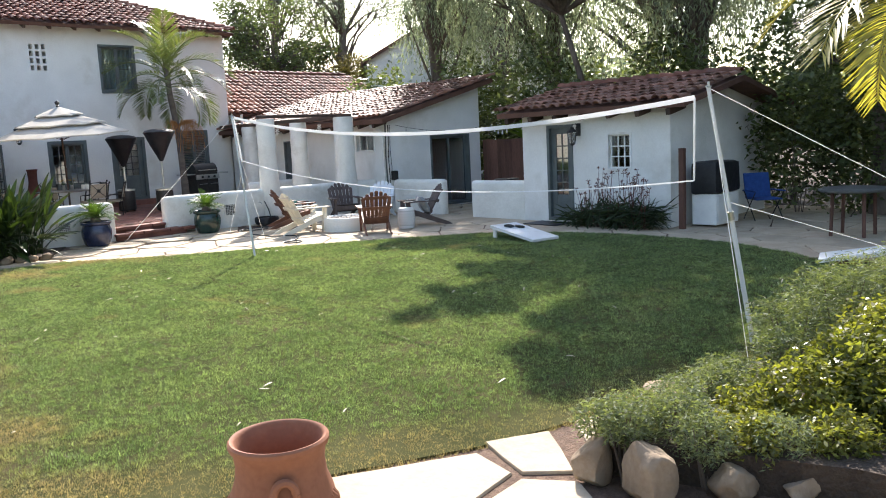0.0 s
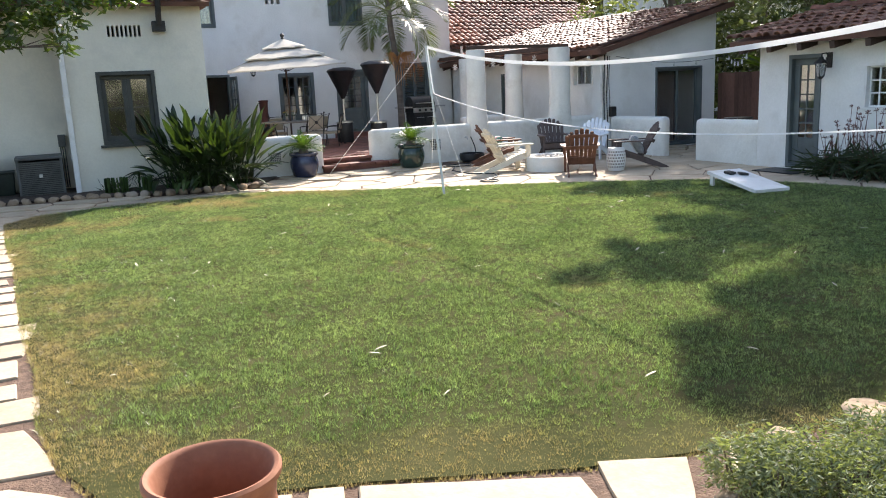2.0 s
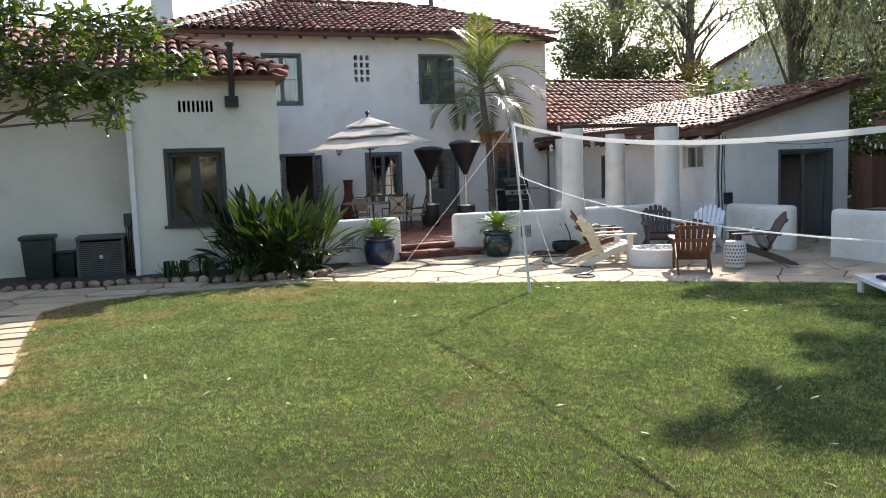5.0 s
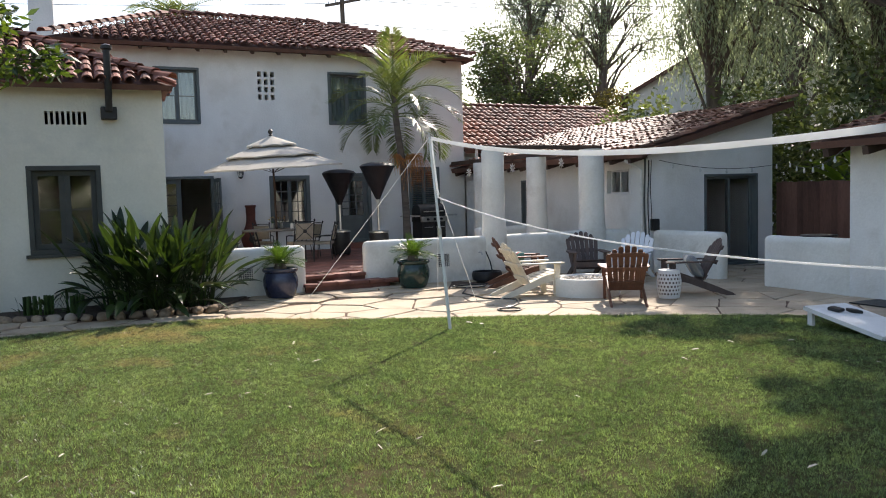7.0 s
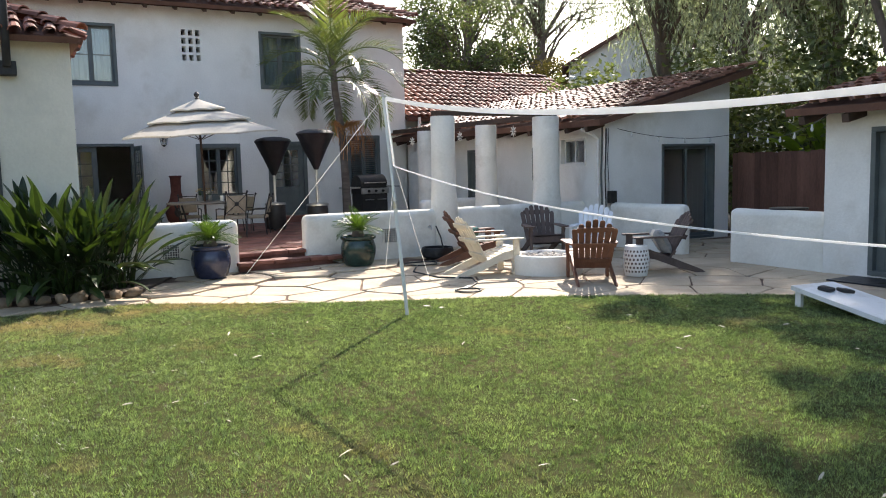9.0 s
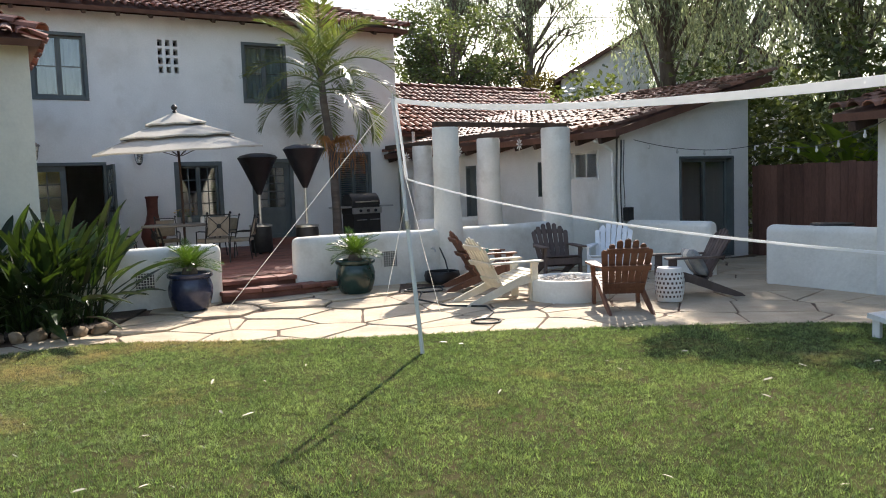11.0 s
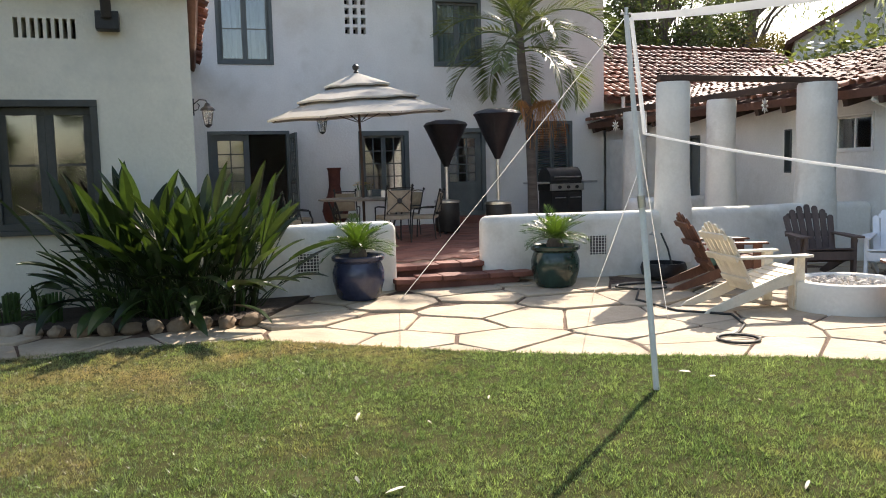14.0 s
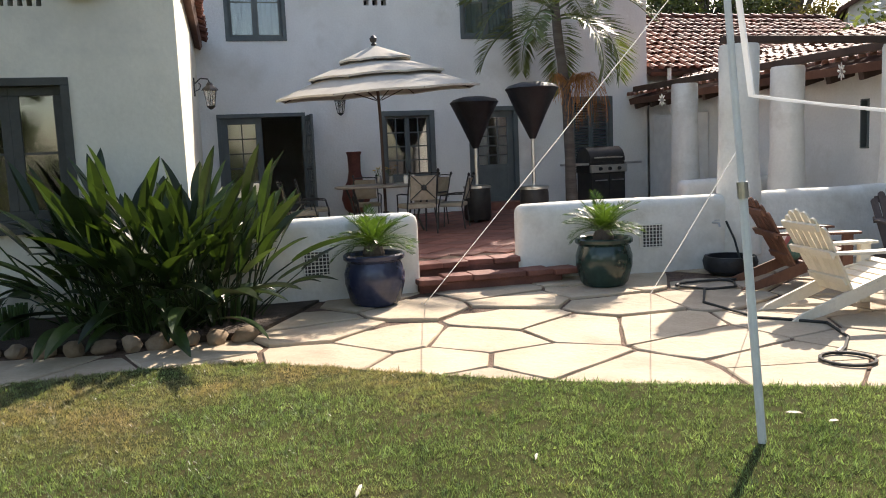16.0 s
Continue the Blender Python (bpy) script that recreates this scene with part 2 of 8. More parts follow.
# ---- ground, lawn and paving ----
def lawn_edge():
    """The outline of the lawn, round from the patio's edge."""
    return [(2.2, 14.5), (2.7, 15.15), (3.6, 15.42), (4.6, 15.46), (5.5, 15.5), (6.35, 15.42), (6.9, 15.05), (7.4, 14.66), (8.1, 14.16), (9.0, 13.66), (10.3, 13.02), (11.2, 12.4),
            (12.4, 11.6), (13.1, 11.05), (13.7, 9.9), (13.98, 8.65), (13.94, 7.5), (13.75, 6.35), (13.2, 5.2), (12.5, 4.3), (12.2, 2.4), (10.5, 2.6), (8.9, 2.85), (7.6, 3.02),
            (6.9, 3.24), (6.2, 3.36), (5.6, 3.45), (5.1, 3.58), (4.1, 4.0), (3.3, 4.28), (3.0, 4.46), (2.84, 4.9), (2.74, 5.6), (2.72, 6.6), (2.62, 7.6), (2.45, 10.7), (2.3, 12.5)]


LAWN = lawn_edge()


def inside(x, y, poly):
    hit = False
    for (ax, ay), (bx, by) in zip(poly, poly[1:] + poly[:1]):
        if (ay > y) != (by > y) and x < (bx - ax) * (y - ay) / (by - ay) + ax:
            hit = not hit
    return hit


bm = bmesh.new()
bmesh.ops.create_grid(bm, x_segments=2, y_segments=2, size=600)
ground = structure("ground", bm, SOIL, "bare brown earth ground that reaches the horizon", category="ground")
ground.location.z = -0.06
bm = bmesh.new()
prism(bm, LAWN, -0.05, 0.009)
structure("lawn", bm, LAWNBASE, "mown green lawn with dry brown patches", category="lawn")
bm = bmesh.new()
prism(bm, [(0.5, 14.3), (2.5, 14.4), (3.0, 15.0), (4.6, 15.3), (6.3, 15.25), (7.3, 14.5), (9.0, 13.45), (11.1, 12.2), (12.9, 10.8), (13.7, 8.6), (13.5, 6.4), (12.4, 4.5), (12.4, 2.0),
           (19.0, 2.0), (19.0, 16.8), (12, 17.6), (0.5, 17.6)], -0.05, -0.012)
box(bm, 0.5, 15.2, 15.6, 17.62, -0.06, -0.03, m=pose(0, 15.6, 0.015, 1.95, 0, 0) @ pose(0, -15.6, 0))
structure("patio_bed", bm, JOINT, "brown grit in the joints of the flagstone patio", category="pavement")
# the tiled terrace of the house, two steps up
bm = bmesh.new()
box(bm, 6.0, 16.4, 18.0, 25.0, -0.05, 0.30)
box(bm, 8.2, 9.9, 17.75, 18.0, -0.05, 0.30)
structure("terrace_floor", bm, JOINT, "raised terrace under red clay paving", category="floor")


# ---- main house ----
FY = 25.0


def wall(name, axis, at, thick, u0, u1, z0, z1, holes=(), slope=None, label="white stucco wall", mat=None):
    bm = bmesh.new()
    pierced(bm, axis, at, thick, u0, u1, z0, z1, list(holes), slope)
    return structure(name, bm, mat or STUCCO, label, category="wall")


W_UP1, W_UP2, W_GR = (6.54, 7.65, 3.69, 5.12), (11.05, 12.15, 3.71, 5.15), (9.14, 9.58, 4.35, 5.09)
D_L, W_M, D_R, W_G = (6.27, 7.9, 0.30, 2.36), (9.34, 10.44, 0.95, 2.34), (11.15, 12.2, 0.46, 2.38), (13.36, 14.33, 1.1, 2.53)
GR_HOLES = [(9.14 + 0.17 * i, 9.14 + 0.17 * i + 0.1, 4.35 + 0.2 * j, 4.35 + 0.2 * j + 0.14) for i in range(3) for j in range(4)]
wall("wall_south", "y", FY, 0.3, 4.2, 15.15, -0.05, 5.6, [W_UP1, W_UP2, D_L, W_M, D_R, W_G, *GR_HOLES], label="two-storey white stucco house wall in shade")
wall("wall_east", "x", 14.85, 0.3, FY + 0.3, 32.0, -0.05, 5.6, label="white stucco end wall of the house")
wall("wall_west", "x", 4.2, 0.3, FY + 0.3, 32.0, -0.05, 5.6, label="white stucco end wall of the house")
wall("wall_north", "y", 31.7, 0.3, 4.5, 14.85, -0.05, 5.6, label="white stucco back wall of the house")
# left wing
W_L = (3.9, 4.98, 0.94, 2.34)
GL_HOLES = [(4.21 + 0.08 * i, 4.21 + 0.08 * i + 0.046, 2.99, 3.2) for i in range(8)]
wall("wall_wing_south", "y", 17.75, 0.3, 3.4, 5.98, -0.05, 3.58, [W_L, *GL_HOLES], label="cream stucco wing wall with a wooden window", mat=STUCCO_CREAM)
wall("wall_wing_east", "x", 5.68, 0.3, 18.05, 25.0, -0.05, 3.58, label="sunlit cream stucco side wall of the wing", mat=STUCCO_CREAM)
wall("wall_wing_far", "y", 18.75, 0.3, -3.0, 3.7, -0.05, 3.95, label="plain cream stucco wall behind the air conditioner", mat=STUCCO_CREAM)
# inner faces coloured dark, so the rooms look unlit through the glass
wall("wall_wing_north", "y", 21.5, 0.2, 3.7, 5.7, -0.05, 3.5, label="inner wall of the wing, coloured dark as if unlit", mat=DARKROOM)
wall("wall_wing_inner", "x", 3.4, 0.3, 18.05, 21.7, -0.05, 3.5, label="inner wall of the wing, coloured dark as if unlit", mat=DARKROOM)
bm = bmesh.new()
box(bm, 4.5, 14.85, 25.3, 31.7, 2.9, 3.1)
structure("upper_floor", bm, DARKROOM, "floor between the storeys of the house, coloured dark as if unlit", category="floor")
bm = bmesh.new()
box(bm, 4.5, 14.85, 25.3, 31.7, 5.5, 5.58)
structure("ceiling_house", bm, DARKROOM, "plain ceiling of the upper storey, coloured dark as if unlit", category="ceiling")
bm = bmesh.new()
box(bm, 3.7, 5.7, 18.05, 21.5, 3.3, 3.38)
structure("ceiling_wing", bm, DARKROOM, "plain ceiling of the wing, coloured dark as if unlit", category="ceiling")
# right wing with the sliding door
SLOPE = lambda x: 2.47 + (x - 14.9) * 0.262
W_S, D_S = (17.26, 18.08, 1.6, 2.16), (16.69, 18.2, 0.02, 1.99)
wall("wall_annex_west", "x", 15.2, 0.25, 16.7, 25.0, -0.05, 2.5, [W_S, (21.35, 21.75, 0.3, 2.02), (18.9, 19.05, 1.3, 2.0)], label="white stucco annex wall with a small sliding window")
wall("wall_annex_south", "y", 16.7, 0.25, 15.45, 18.65, -0.05, 3.2, [D_S], lambda x: SLOPE(x) - 0.1, label="white stucco annex end wall with sliding door")
wall("wall_annex_east", "x", 18.4, 0.25, 16.95, 26.0, -0.05, 3.2, label="white stucco annex back wall")
# garden room on the right, its long side to the lawn
RB = pose(15.22, 8.37, 0)
D_B, W_B = (2.28, 2.97, 0.03, 2.05), (0.85, 1.43, 1.09, 1.84)
GABLE = lambda x: 2.34 + 0.218 * (x + 0.45 if x < 1.8 else 4.05 - x) - 0.11
bm = bmesh.new()
pierced(bm, "x", 0, 0.25, 0, 3.66, -0.05, 2.33, [D_B, W_B])
ob = structure("wall_garden_room_west", bm, STUCCO, "white stucco garden room wall with door and window", category="wall")
ob.matrix_world = RB
for name, at, label in (("wall_garden_room_south", 0, "shaded white stucco gable of the garden room"), ("wall_garden_room_north", 3.41, "white stucco gable beside the open yard")):
    bm = bmesh.new()
    pierced(bm, "y", at, 0.25, 0.25, 1.8, -0.05, 2.9, [], GABLE)
    pierced(bm, "y", at, 0.25, 1.8, 3.6, -0.05, 2.9, [], GABLE)
    ob = structure(name, bm, STUCCO, label, category="wall")
    ob.matrix_world = RB
bm = bmesh.new()
box(bm, 3.6, 3.85, 0, 3.66, -0.05, 2.33)
ob = structure("wall_garden_room_back", bm, STUCCO, "white stucco back wall of the garden room", category="wall")
ob.matrix_world = RB


# ---- tiled roofs ----
def tile_mesh(mat):
    """One barrel tile, 0.42 long, its lower end at the origin, lying up along y."""
    bm = bmesh.new()
    rows = []
    for y, r, lift in ((0, 0.092, 0.028), (0.42, 0.072, 0.0)):
        for rr in (r, r - 0.016):
            rows.append([bm.verts.new((rr * math.cos(math.pi * k / 5), y, lift + rr * math.sin(math.pi * k / 5) * 0.85)) for k in range(6)])
    for a, b in ((0, 2), (1, 3), (0, 1), (2, 3)):
        for k in range(5):
            bm.faces.new((rows[a][k], rows[a][k + 1], rows[b][k + 1], rows[b][k]))
    return mesh_of("tile", bm, mat)


TILE_ME = tile_mesh(TILE)
PALE_ME = tile_mesh(TILE_PALE)
TV = np.array([v.co for v in TILE_ME.vertices])
TF = [tuple(p.vertices) for p in TILE_ME.polygons]
rng = np.random.default_rng(5)


def tiled_face(roof, corner, along, up, outline, near, piece=None):
    """Barrel tiles over one roof plane. corner: the lower left; along, up: unit vectors; outline: the plane's shape in metres along and up."""
    along, up = Vector(along).normalized(), Vector(up).normalized()
    out = along.cross(up)
    corner = Vector(corner)
    us, vs = [p[0] for p in outline], [p[1] for p in outline]
    spots = []
    v = min(vs) - 0.05
    row = 0
    while v < max(vs) - 0.15:
        u = min(us) + 0.1
        while u < max(us):
            if inside(u, max(v, 0.02) + 0.14, outline):
                spots.append((u, v))
            u += 0.215
        v += 0.335
        row += 1
    made = []
    for u, v in spots:
        p = corner + along * (u + rng.normal(0, 0.008)) + up * (v + rng.normal(0, 0.02)) + out * (0.05 + rng.normal(0, 0.006))
        m = Matrix((along, up, out)).transposed().to_4x4()
        made.append(Matrix.Translation(p) @ m @ pose(0, 0, 0, rng.normal(0, 1.0), rng.normal(0, 2.0), rng.normal(0, 1.6)))
    near = Vector(near)
    made.sort(key=lambda m: (m.translation - near).length)
    for m in made[:300]:
        ob = new("tile", piece or TILE_ME)
        ob.parent = roof
        ob.matrix_world = m
    rest = made[300:]
    if rest:
        vv = np.concatenate([TV @ np.array(m.to_3x3()).T + np.array(m.translation) for m in rest])
        ff = [tuple(i + k * len(TV) for i in f) for k in range(len(rest)) for f in TF]
        me = bpy.data.meshes.new("roof_tiles")
        me.from_pydata(vv, [], ff)
        me.materials.append((piece or TILE_ME).materials[0])
        ob = new("roof_tiles", me)
        ob.parent = roof
        tagged(ob, kind="stuff")


def roof_slab(name, planes, label, thick=0.09):
    """The boards under the tiles: each plane a list of corners."""
    bm = bmesh.new()
    for pts in planes:
        a = [Vector(p) for p in pts]
        n = (a[1] - a[0]).cross(a[2] - a[0]).normalized()
        n = n if n.z > 0 else -n
        top, low = [bm.verts.new(p) for p in a], [bm.verts.new(p - n * thick) for p in a]
        bm.faces.new(top)
        bm.faces.new(low[::-1])
        for i in range(len(a)):
            j = (i + 1) % len(a)
            bm.faces.new((top[i], top[j], low[j], low[i]))
    return structure(name, bm, ROOFBOARD, label, category="roof")


ROOFBOARD = surf("roof_boards", (0.10, 0.05, 0.035), (0.17, 0.085, 0.06), scale=4, fine=40, rough=0.85, bump=0.3)


def hip_cap(roof, a, b):
    """A line of cap tiles along a hip or ridge."""
    a, b = Vector(a), Vector(b)
    d = (b - a).normalized()
    side = d.cross(Vector((0, 0, 1))).normalized()
    m = Matrix((side, d, side.cross(d))).transposed().to_4x4()
    for k in range(int((b - a).length / 0.34)):
        ob = new("ridge_tile", TILE_ME)
        ob.parent = roof
        ob.matrix_world = Matrix.Translation(a + d * (0.34 * k) + Vector((0, 0, 0.09))) @ m @ Matrix.Diagonal((1.35, 1.0, 1.2, 1))


# main house: hipped
E0, E1, EY, EZ, PITCH = 4.1, 15.32, 24.5, 5.62, 0.385
RUN, RX0, RX1 = 3.9, 7.4, 12.1
RZ = EZ + RUN * PITCH
cs = 1 / math.hypot(1, PITCH)
main_roof = roof_slab("roof_main", [[(E0, EY, EZ), (E1, EY, EZ), (RX1, EY + RUN, RZ), (RX0, EY + RUN, RZ)],
                                    [(E1, EY, EZ), (E1, EY + 2 * RUN, EZ), (RX1, EY + RUN, RZ)],
                                    [(E0, EY + 2 * RUN, EZ), (E0, EY, EZ), (RX0, EY + RUN, RZ)],
                                    [(E1, EY + 2 * RUN, EZ), (E0, EY + 2 * RUN, EZ), (RX0, EY + RUN, RZ), (RX1, EY + RUN, RZ)]],
                      "hipped roof of weathered red clay barrel tiles")
L = RUN / cs
tiled_face(main_roof, (E0, EY, EZ), (1, 0, 0), (0, cs, PITCH * cs), [(0, 0), (E1 - E0, 0), (RX1 - E0, L), (RX0 - E0, L)], (9, 20, 5))
hip_cap(main_roof, (E1, EY, EZ), (RX1, EY + RUN, RZ))
hip_cap(main_roof, (E0, EY, EZ), (RX0, EY + RUN, RZ))
hip_cap(main_roof, (RX0, EY + RUN, RZ), (RX1, EY + RUN, RZ))
# left wing: hipped at its free corner
WX, WY, WZ, WR = 6.12, 17.42, 3.61, 2.6
WT = WZ + WR * 0.45
c2 = 1 / math.hypot(1, 0.45)
wing_roof = roof_slab("roof_wing", [[(-3, WY, WZ), (WX, WY, WZ), (WX - WR, WY + WR, WT), (-3, WY + WR, WT)],
                                    [(WX, WY, WZ), (WX, 25, WZ), (WX - WR, 25, WT), (WX - WR, WY + WR, WT)]], "hipped wing roof of red clay barrel tiles")
tiled_face(wing_roof, (-3, WY, WZ), (1, 0, 0), (0, c2, 0.45 * c2), [(0, 0), (WX + 3, 0), (WX + 3 - WR, WR / c2), (0, WR / c2)], (5, 17, 3))
tiled_face(wing_roof, (WX, WY, WZ), (0, 1, 0), (-c2, 0, 0.45 * c2), [(0, 0), (25 - WY, 0), (25 - WY, WR / c2), (WR, WR / c2)], (5, 17, 3))
hip_cap(wing_roof, (WX, WY, WZ), (WX - WR, WY + WR, WT))
# annex: one slope down towards the yard
c3 = 1 / math.hypot(1, 0.262)
annex_roof = roof_slab("roof_annex", [[(14.72, 16.3, 2.45), (18.85, 16.3, 3.53), (18.85, 25.0, 3.53), (14.72, 25.0, 2.45)]], "low shed roof of clay barrel tiles, coloured paler for the sun", 0.12)
tiled_face(annex_roof, (14.72, 25.0, 2.45), (0, -1, 0), (c3, 0, 0.262 * c3), [(0, 0), (8.7, 0), (8.7, 4.13 / c3), (0, 4.13 / c3)], (14, 16, 2.5), PALE_ME)
# back range behind the annex
back_roof = roof_slab("roof_back", [[(15.2, 24.9, 3.0), (23.0, 24.9, 3.0), (23.0, 28.6, 4.66), (15.2, 28.6, 4.66)], [(15.2, 28.6, 4.66), (23, 28.6, 4.66), (23, 32, 3.0), (15.2, 32, 3.0)]],
                      "far roof of dark red clay barrel tiles")
c4 = 1 / math.hypot(1, 0.449)
tiled_face(back_roof, (15.2, 24.9, 3.0), (1, 0, 0), (0, c4, 0.449 * c4), [(0, 0), (7.8, 0), (7.8, 3.7 / c4), (0, 3.7 / c4)], (15, 24, 3))
hip_cap(back_roof, (15.2, 28.6, 4.66), (23, 28.6, 4.66))
wall("wall_back_range", "y", 25.35, 0.25, 15.15, 22.8, -0.05, 3.1, label="white stucco wall of the back range")
# garden room
GA, GB, GC, GD, GE, GF = [RB @ Vector(p) for p in ((-0.45, -0.55, 2.34), (-0.45, 4.0, 2.34), (1.8, 4.0, 2.83), (1.8, -0.55, 2.83), (4.05, -0.55, 2.34), (4.05, 4.0, 2.34))]
garden_roof = roof_slab("roof_garden_room", [[GA, GB, GC, GD], [GE, GF, GC, GD]], "low gabled roof of clay barrel tiles, coloured paler for the sun", 0.1)
c5 = 1 / math.hypot(1, 0.2178)
tiled_face(garden_roof, GB, (0, -1, 0), (c5, 0, 0.2178 * c5), [(0, 0), (4.55, 0), (4.55, 2.25 / c5), (0, 2.25 / c5)], (13, 9, 2.3), PALE_ME)
hip_cap(garden_roof, GC, GD)
# rafter tails under the two low eaves
rafters = structure("rafter_tails", bmesh.new(), DARKWOOD, "dark rafter tails under the low eaves", category="trim")
for k in range(14):
    bm = bmesh.new()
    box(bm, 0, 0.5, -0.045, 0.045, -0.11, 0, bevel=0.008, m=pose(14.76, 16.75 + 0.62 * k, 2.34, 0, -14.7, 0))
    part("rafter", bm, DARKWOOD, rafters)
for k in range(7):
    bm = bmesh.new()
    box(bm, 0, 0.55, -0.05, 0.05, -0.12, 0, bevel=0.008, m=RB @ pose(-0.42, -0.2 + 0.66 * k, 2.23, 0, -12.3, 0))
    part("rafter", bm, DARKWOOD, rafters)
for k in range(17):
    bm = bmesh.new()
    box(bm, -0.04, 0.04, 0, 0.5, -0.08, 0, bevel=0.006, m=pose(4.2 + 0.68 * k, EY + 0.05, EZ - 0.09, 24.7, 0, 0))
    part("rafter", bm, DARKWOOD, rafters)


# ---- low walls, columns and pergola ----
def low_wall(name, a, b, thick, height, label, base=-0.05):
    """A stucco garden wall with soft rounded edges, from a to b along its front."""
    a, b = Vector((*a, 0)), Vector((*b, 0))
    d = b - a
    bm = bmesh.new()
    n = max(2, int(d.length / 0.18))
    box(bm, 0, d.length, 0, thick, base, height)
    es = [e for e in bm.edges if max(v.co.z for v in e.verts) > base + 0.01]
    bmesh.ops.bevel(bm, geom=es, offset=min(0.1, thick * 0.42), segments=5, profile=0.5, affect="EDGES")
    bmesh.ops.subdivide_edges(bm, edges=[e for e in bm.edges if e.calc_length() > 0.5], cuts=n, use_grid_fill=True)
    for v in bm.verts:
        if v.co.z > 0.1:
            v.co.z += 0.012 * noise.noise(v.co * 1.3 + a)
            v.co.y += 0.012 * noise.noise(v.co * 1.7 + a * 2)
    m = Matrix.Translation(a) @ Matrix.Rotation(math.atan2(d.y, d.x), 4, "Z")
    bm.transform(m)
    return structure(name, bm, STUCCO_LOW, label, smooth=True, category="wall")


low_wall("low_wall_terrace_west", (6.0, 17.44), (8.24, 17.44), 0.27, 0.885, "low white stucco terrace wall with rounded top")
low_wall("low_wall_terrace_east", (9.4, 17.66), (11.85, 17.3), 0.28, 0.89, "low white stucco terrace wall with rounded top")
low_wall("low_wall_porch", (11.8, 17.28), (15.2, 17.22), 0.26, 0.9, "low white stucco porch wall behind the chairs")
low_wall("low_wall_passage", (15.24, 16.66), (15.36, 14.87), 0.26, 0.875, "low white block wall beside the passage")
low_wall("low_wall_garden_room", (15.22, 13.74), (15.22, 12.0), 0.25, 0.865, "low white wall beside the garden room")


def column(name, x, y, r, top):
    bm = bmesh.new()
    prof = [(r * 1.12, 0.2), (r * 1.08, 0.9), (r * 1.0, 1.3), (r * 0.97, 1.8), (r * 0.98, top - 0.04), (r * 0.93, top), (r * 0.3, top + 0.004)]
    lathe(bm, prof, 28, (x, y, 0))
    for v in bm.verts:
        v.co += 0.012 * Vector((noise.noise(v.co * 2), noise.noise(v.co * 2 + Vector((9, 0, 0))), 0))
    return structure(name, bm, STUCCO_LOW, "thick round white stucco porch column", smooth=True, category="column")


column("column_1", 12.0, 17.4, 0.222, 2.55)
column("column_2", 14.28, 17.36, 0.262, 2.56)
column("column_3", 14.15, 19.3, 0.235, 2.5)
column("column_4", 14.12, 21.9, 0.23, 2.5)
beams = structure("pergola_beam", bmesh.new(), DARKWOOD, "dark timber beams across the porch columns", category="beam")
for x0, x1, y0, y1, z, high in ((11.78, 14.55, 17.34, 17.44, 2.565, 0.08), (14.08, 14.2, 17.46, 23.65, 2.505, 0.1)):
    bm = bmesh.new()
    box(bm, x0, x1, y0, y1, z, z + high, bevel=0.012)
    part("beam", bm, DARKWOOD, beams)


# ---- windows and doors ----
def bars(bm, axis, at, u0, u1, z0, z1, w, d0, d1):
    """A frame of four bars round an opening, w wide, from depth d0 to d1."""
    for a, b, c, d in ((u0, u1, z1 - w, z1), (u0, u1, z0, z0 + w), (u0, u0 + w, z0 + w, z1 - w), (u1 - w, u1, z0 + w, z1 - w)):
        if axis == "y":
            box(bm, a, b, at + d0, at + d1, c, d, bevel=0.006)
        else:
            box(bm, at + d0, at + d1, a, b, c, d, bevel=0.006)
    return bm


def bar(axis, at, a, b, c, d, d0, d1):
    bm = bmesh.new()
    return box(bm, a, b, at + d0, at + d1, c, d) if axis == "y" else box(bm, at + d0, at + d1, a, b, c, d)


def sash(parent, axis, at, u0, u1, z0, z1, cols, rows, mat, w=0.07, d0=0.06, kick=0.0, m=None):
    """A glazed sash: its frame, its glazing bars and its panes; kick: a solid panel at the foot."""
    obs = [part("sash_frame", bars(bmesh.new(), axis, at, u0, u1, z0, z1, w, d0, d0 + 0.045), mat, parent)]
    if kick:
        obs.append(part("kick_panel", bar(axis, at, u0 + w, u1 - w, z0 + w, z0 + kick, d0 + 0.01, d0 + 0.035), mat, parent))
    a, b, c, d = u0 + w, u1 - w, z0 + max(w, kick), z1 - w
    for i in range(1, cols):
        u = a + (b - a) * i / cols
        obs.append(part("glazing_bar", bar(axis, at, u - 0.012, u + 0.012, c, d, d0 + 0.008, d0 + 0.037), mat, parent))
    for j in range(1, rows):
        z = c + (d - c) * j / rows
        obs.append(part("glazing_bar", bar(axis, at, a, b, z - 0.012, z + 0.012, d0 + 0.01, d0 + 0.035), mat, parent))
    for i in range(cols):
        for j in range(rows):
            g = 0.012
            p = part("pane", bar(axis, at, a + (b - a) * i / cols + g * (i > 0), a + (b - a) * (i + 1) / cols - g * (i < cols - 1),
                                 c + (d - c) * j / rows + g * (j > 0), c + (d - c) * (j + 1) / rows - g * (j < rows - 1), d0 + 0.018, d0 + 0.024), GLASS, parent)
            p.visible_shadow = False
            obs.append(p)
    if m is not None:
        for o in obs:
            o.matrix_local = m
    return obs


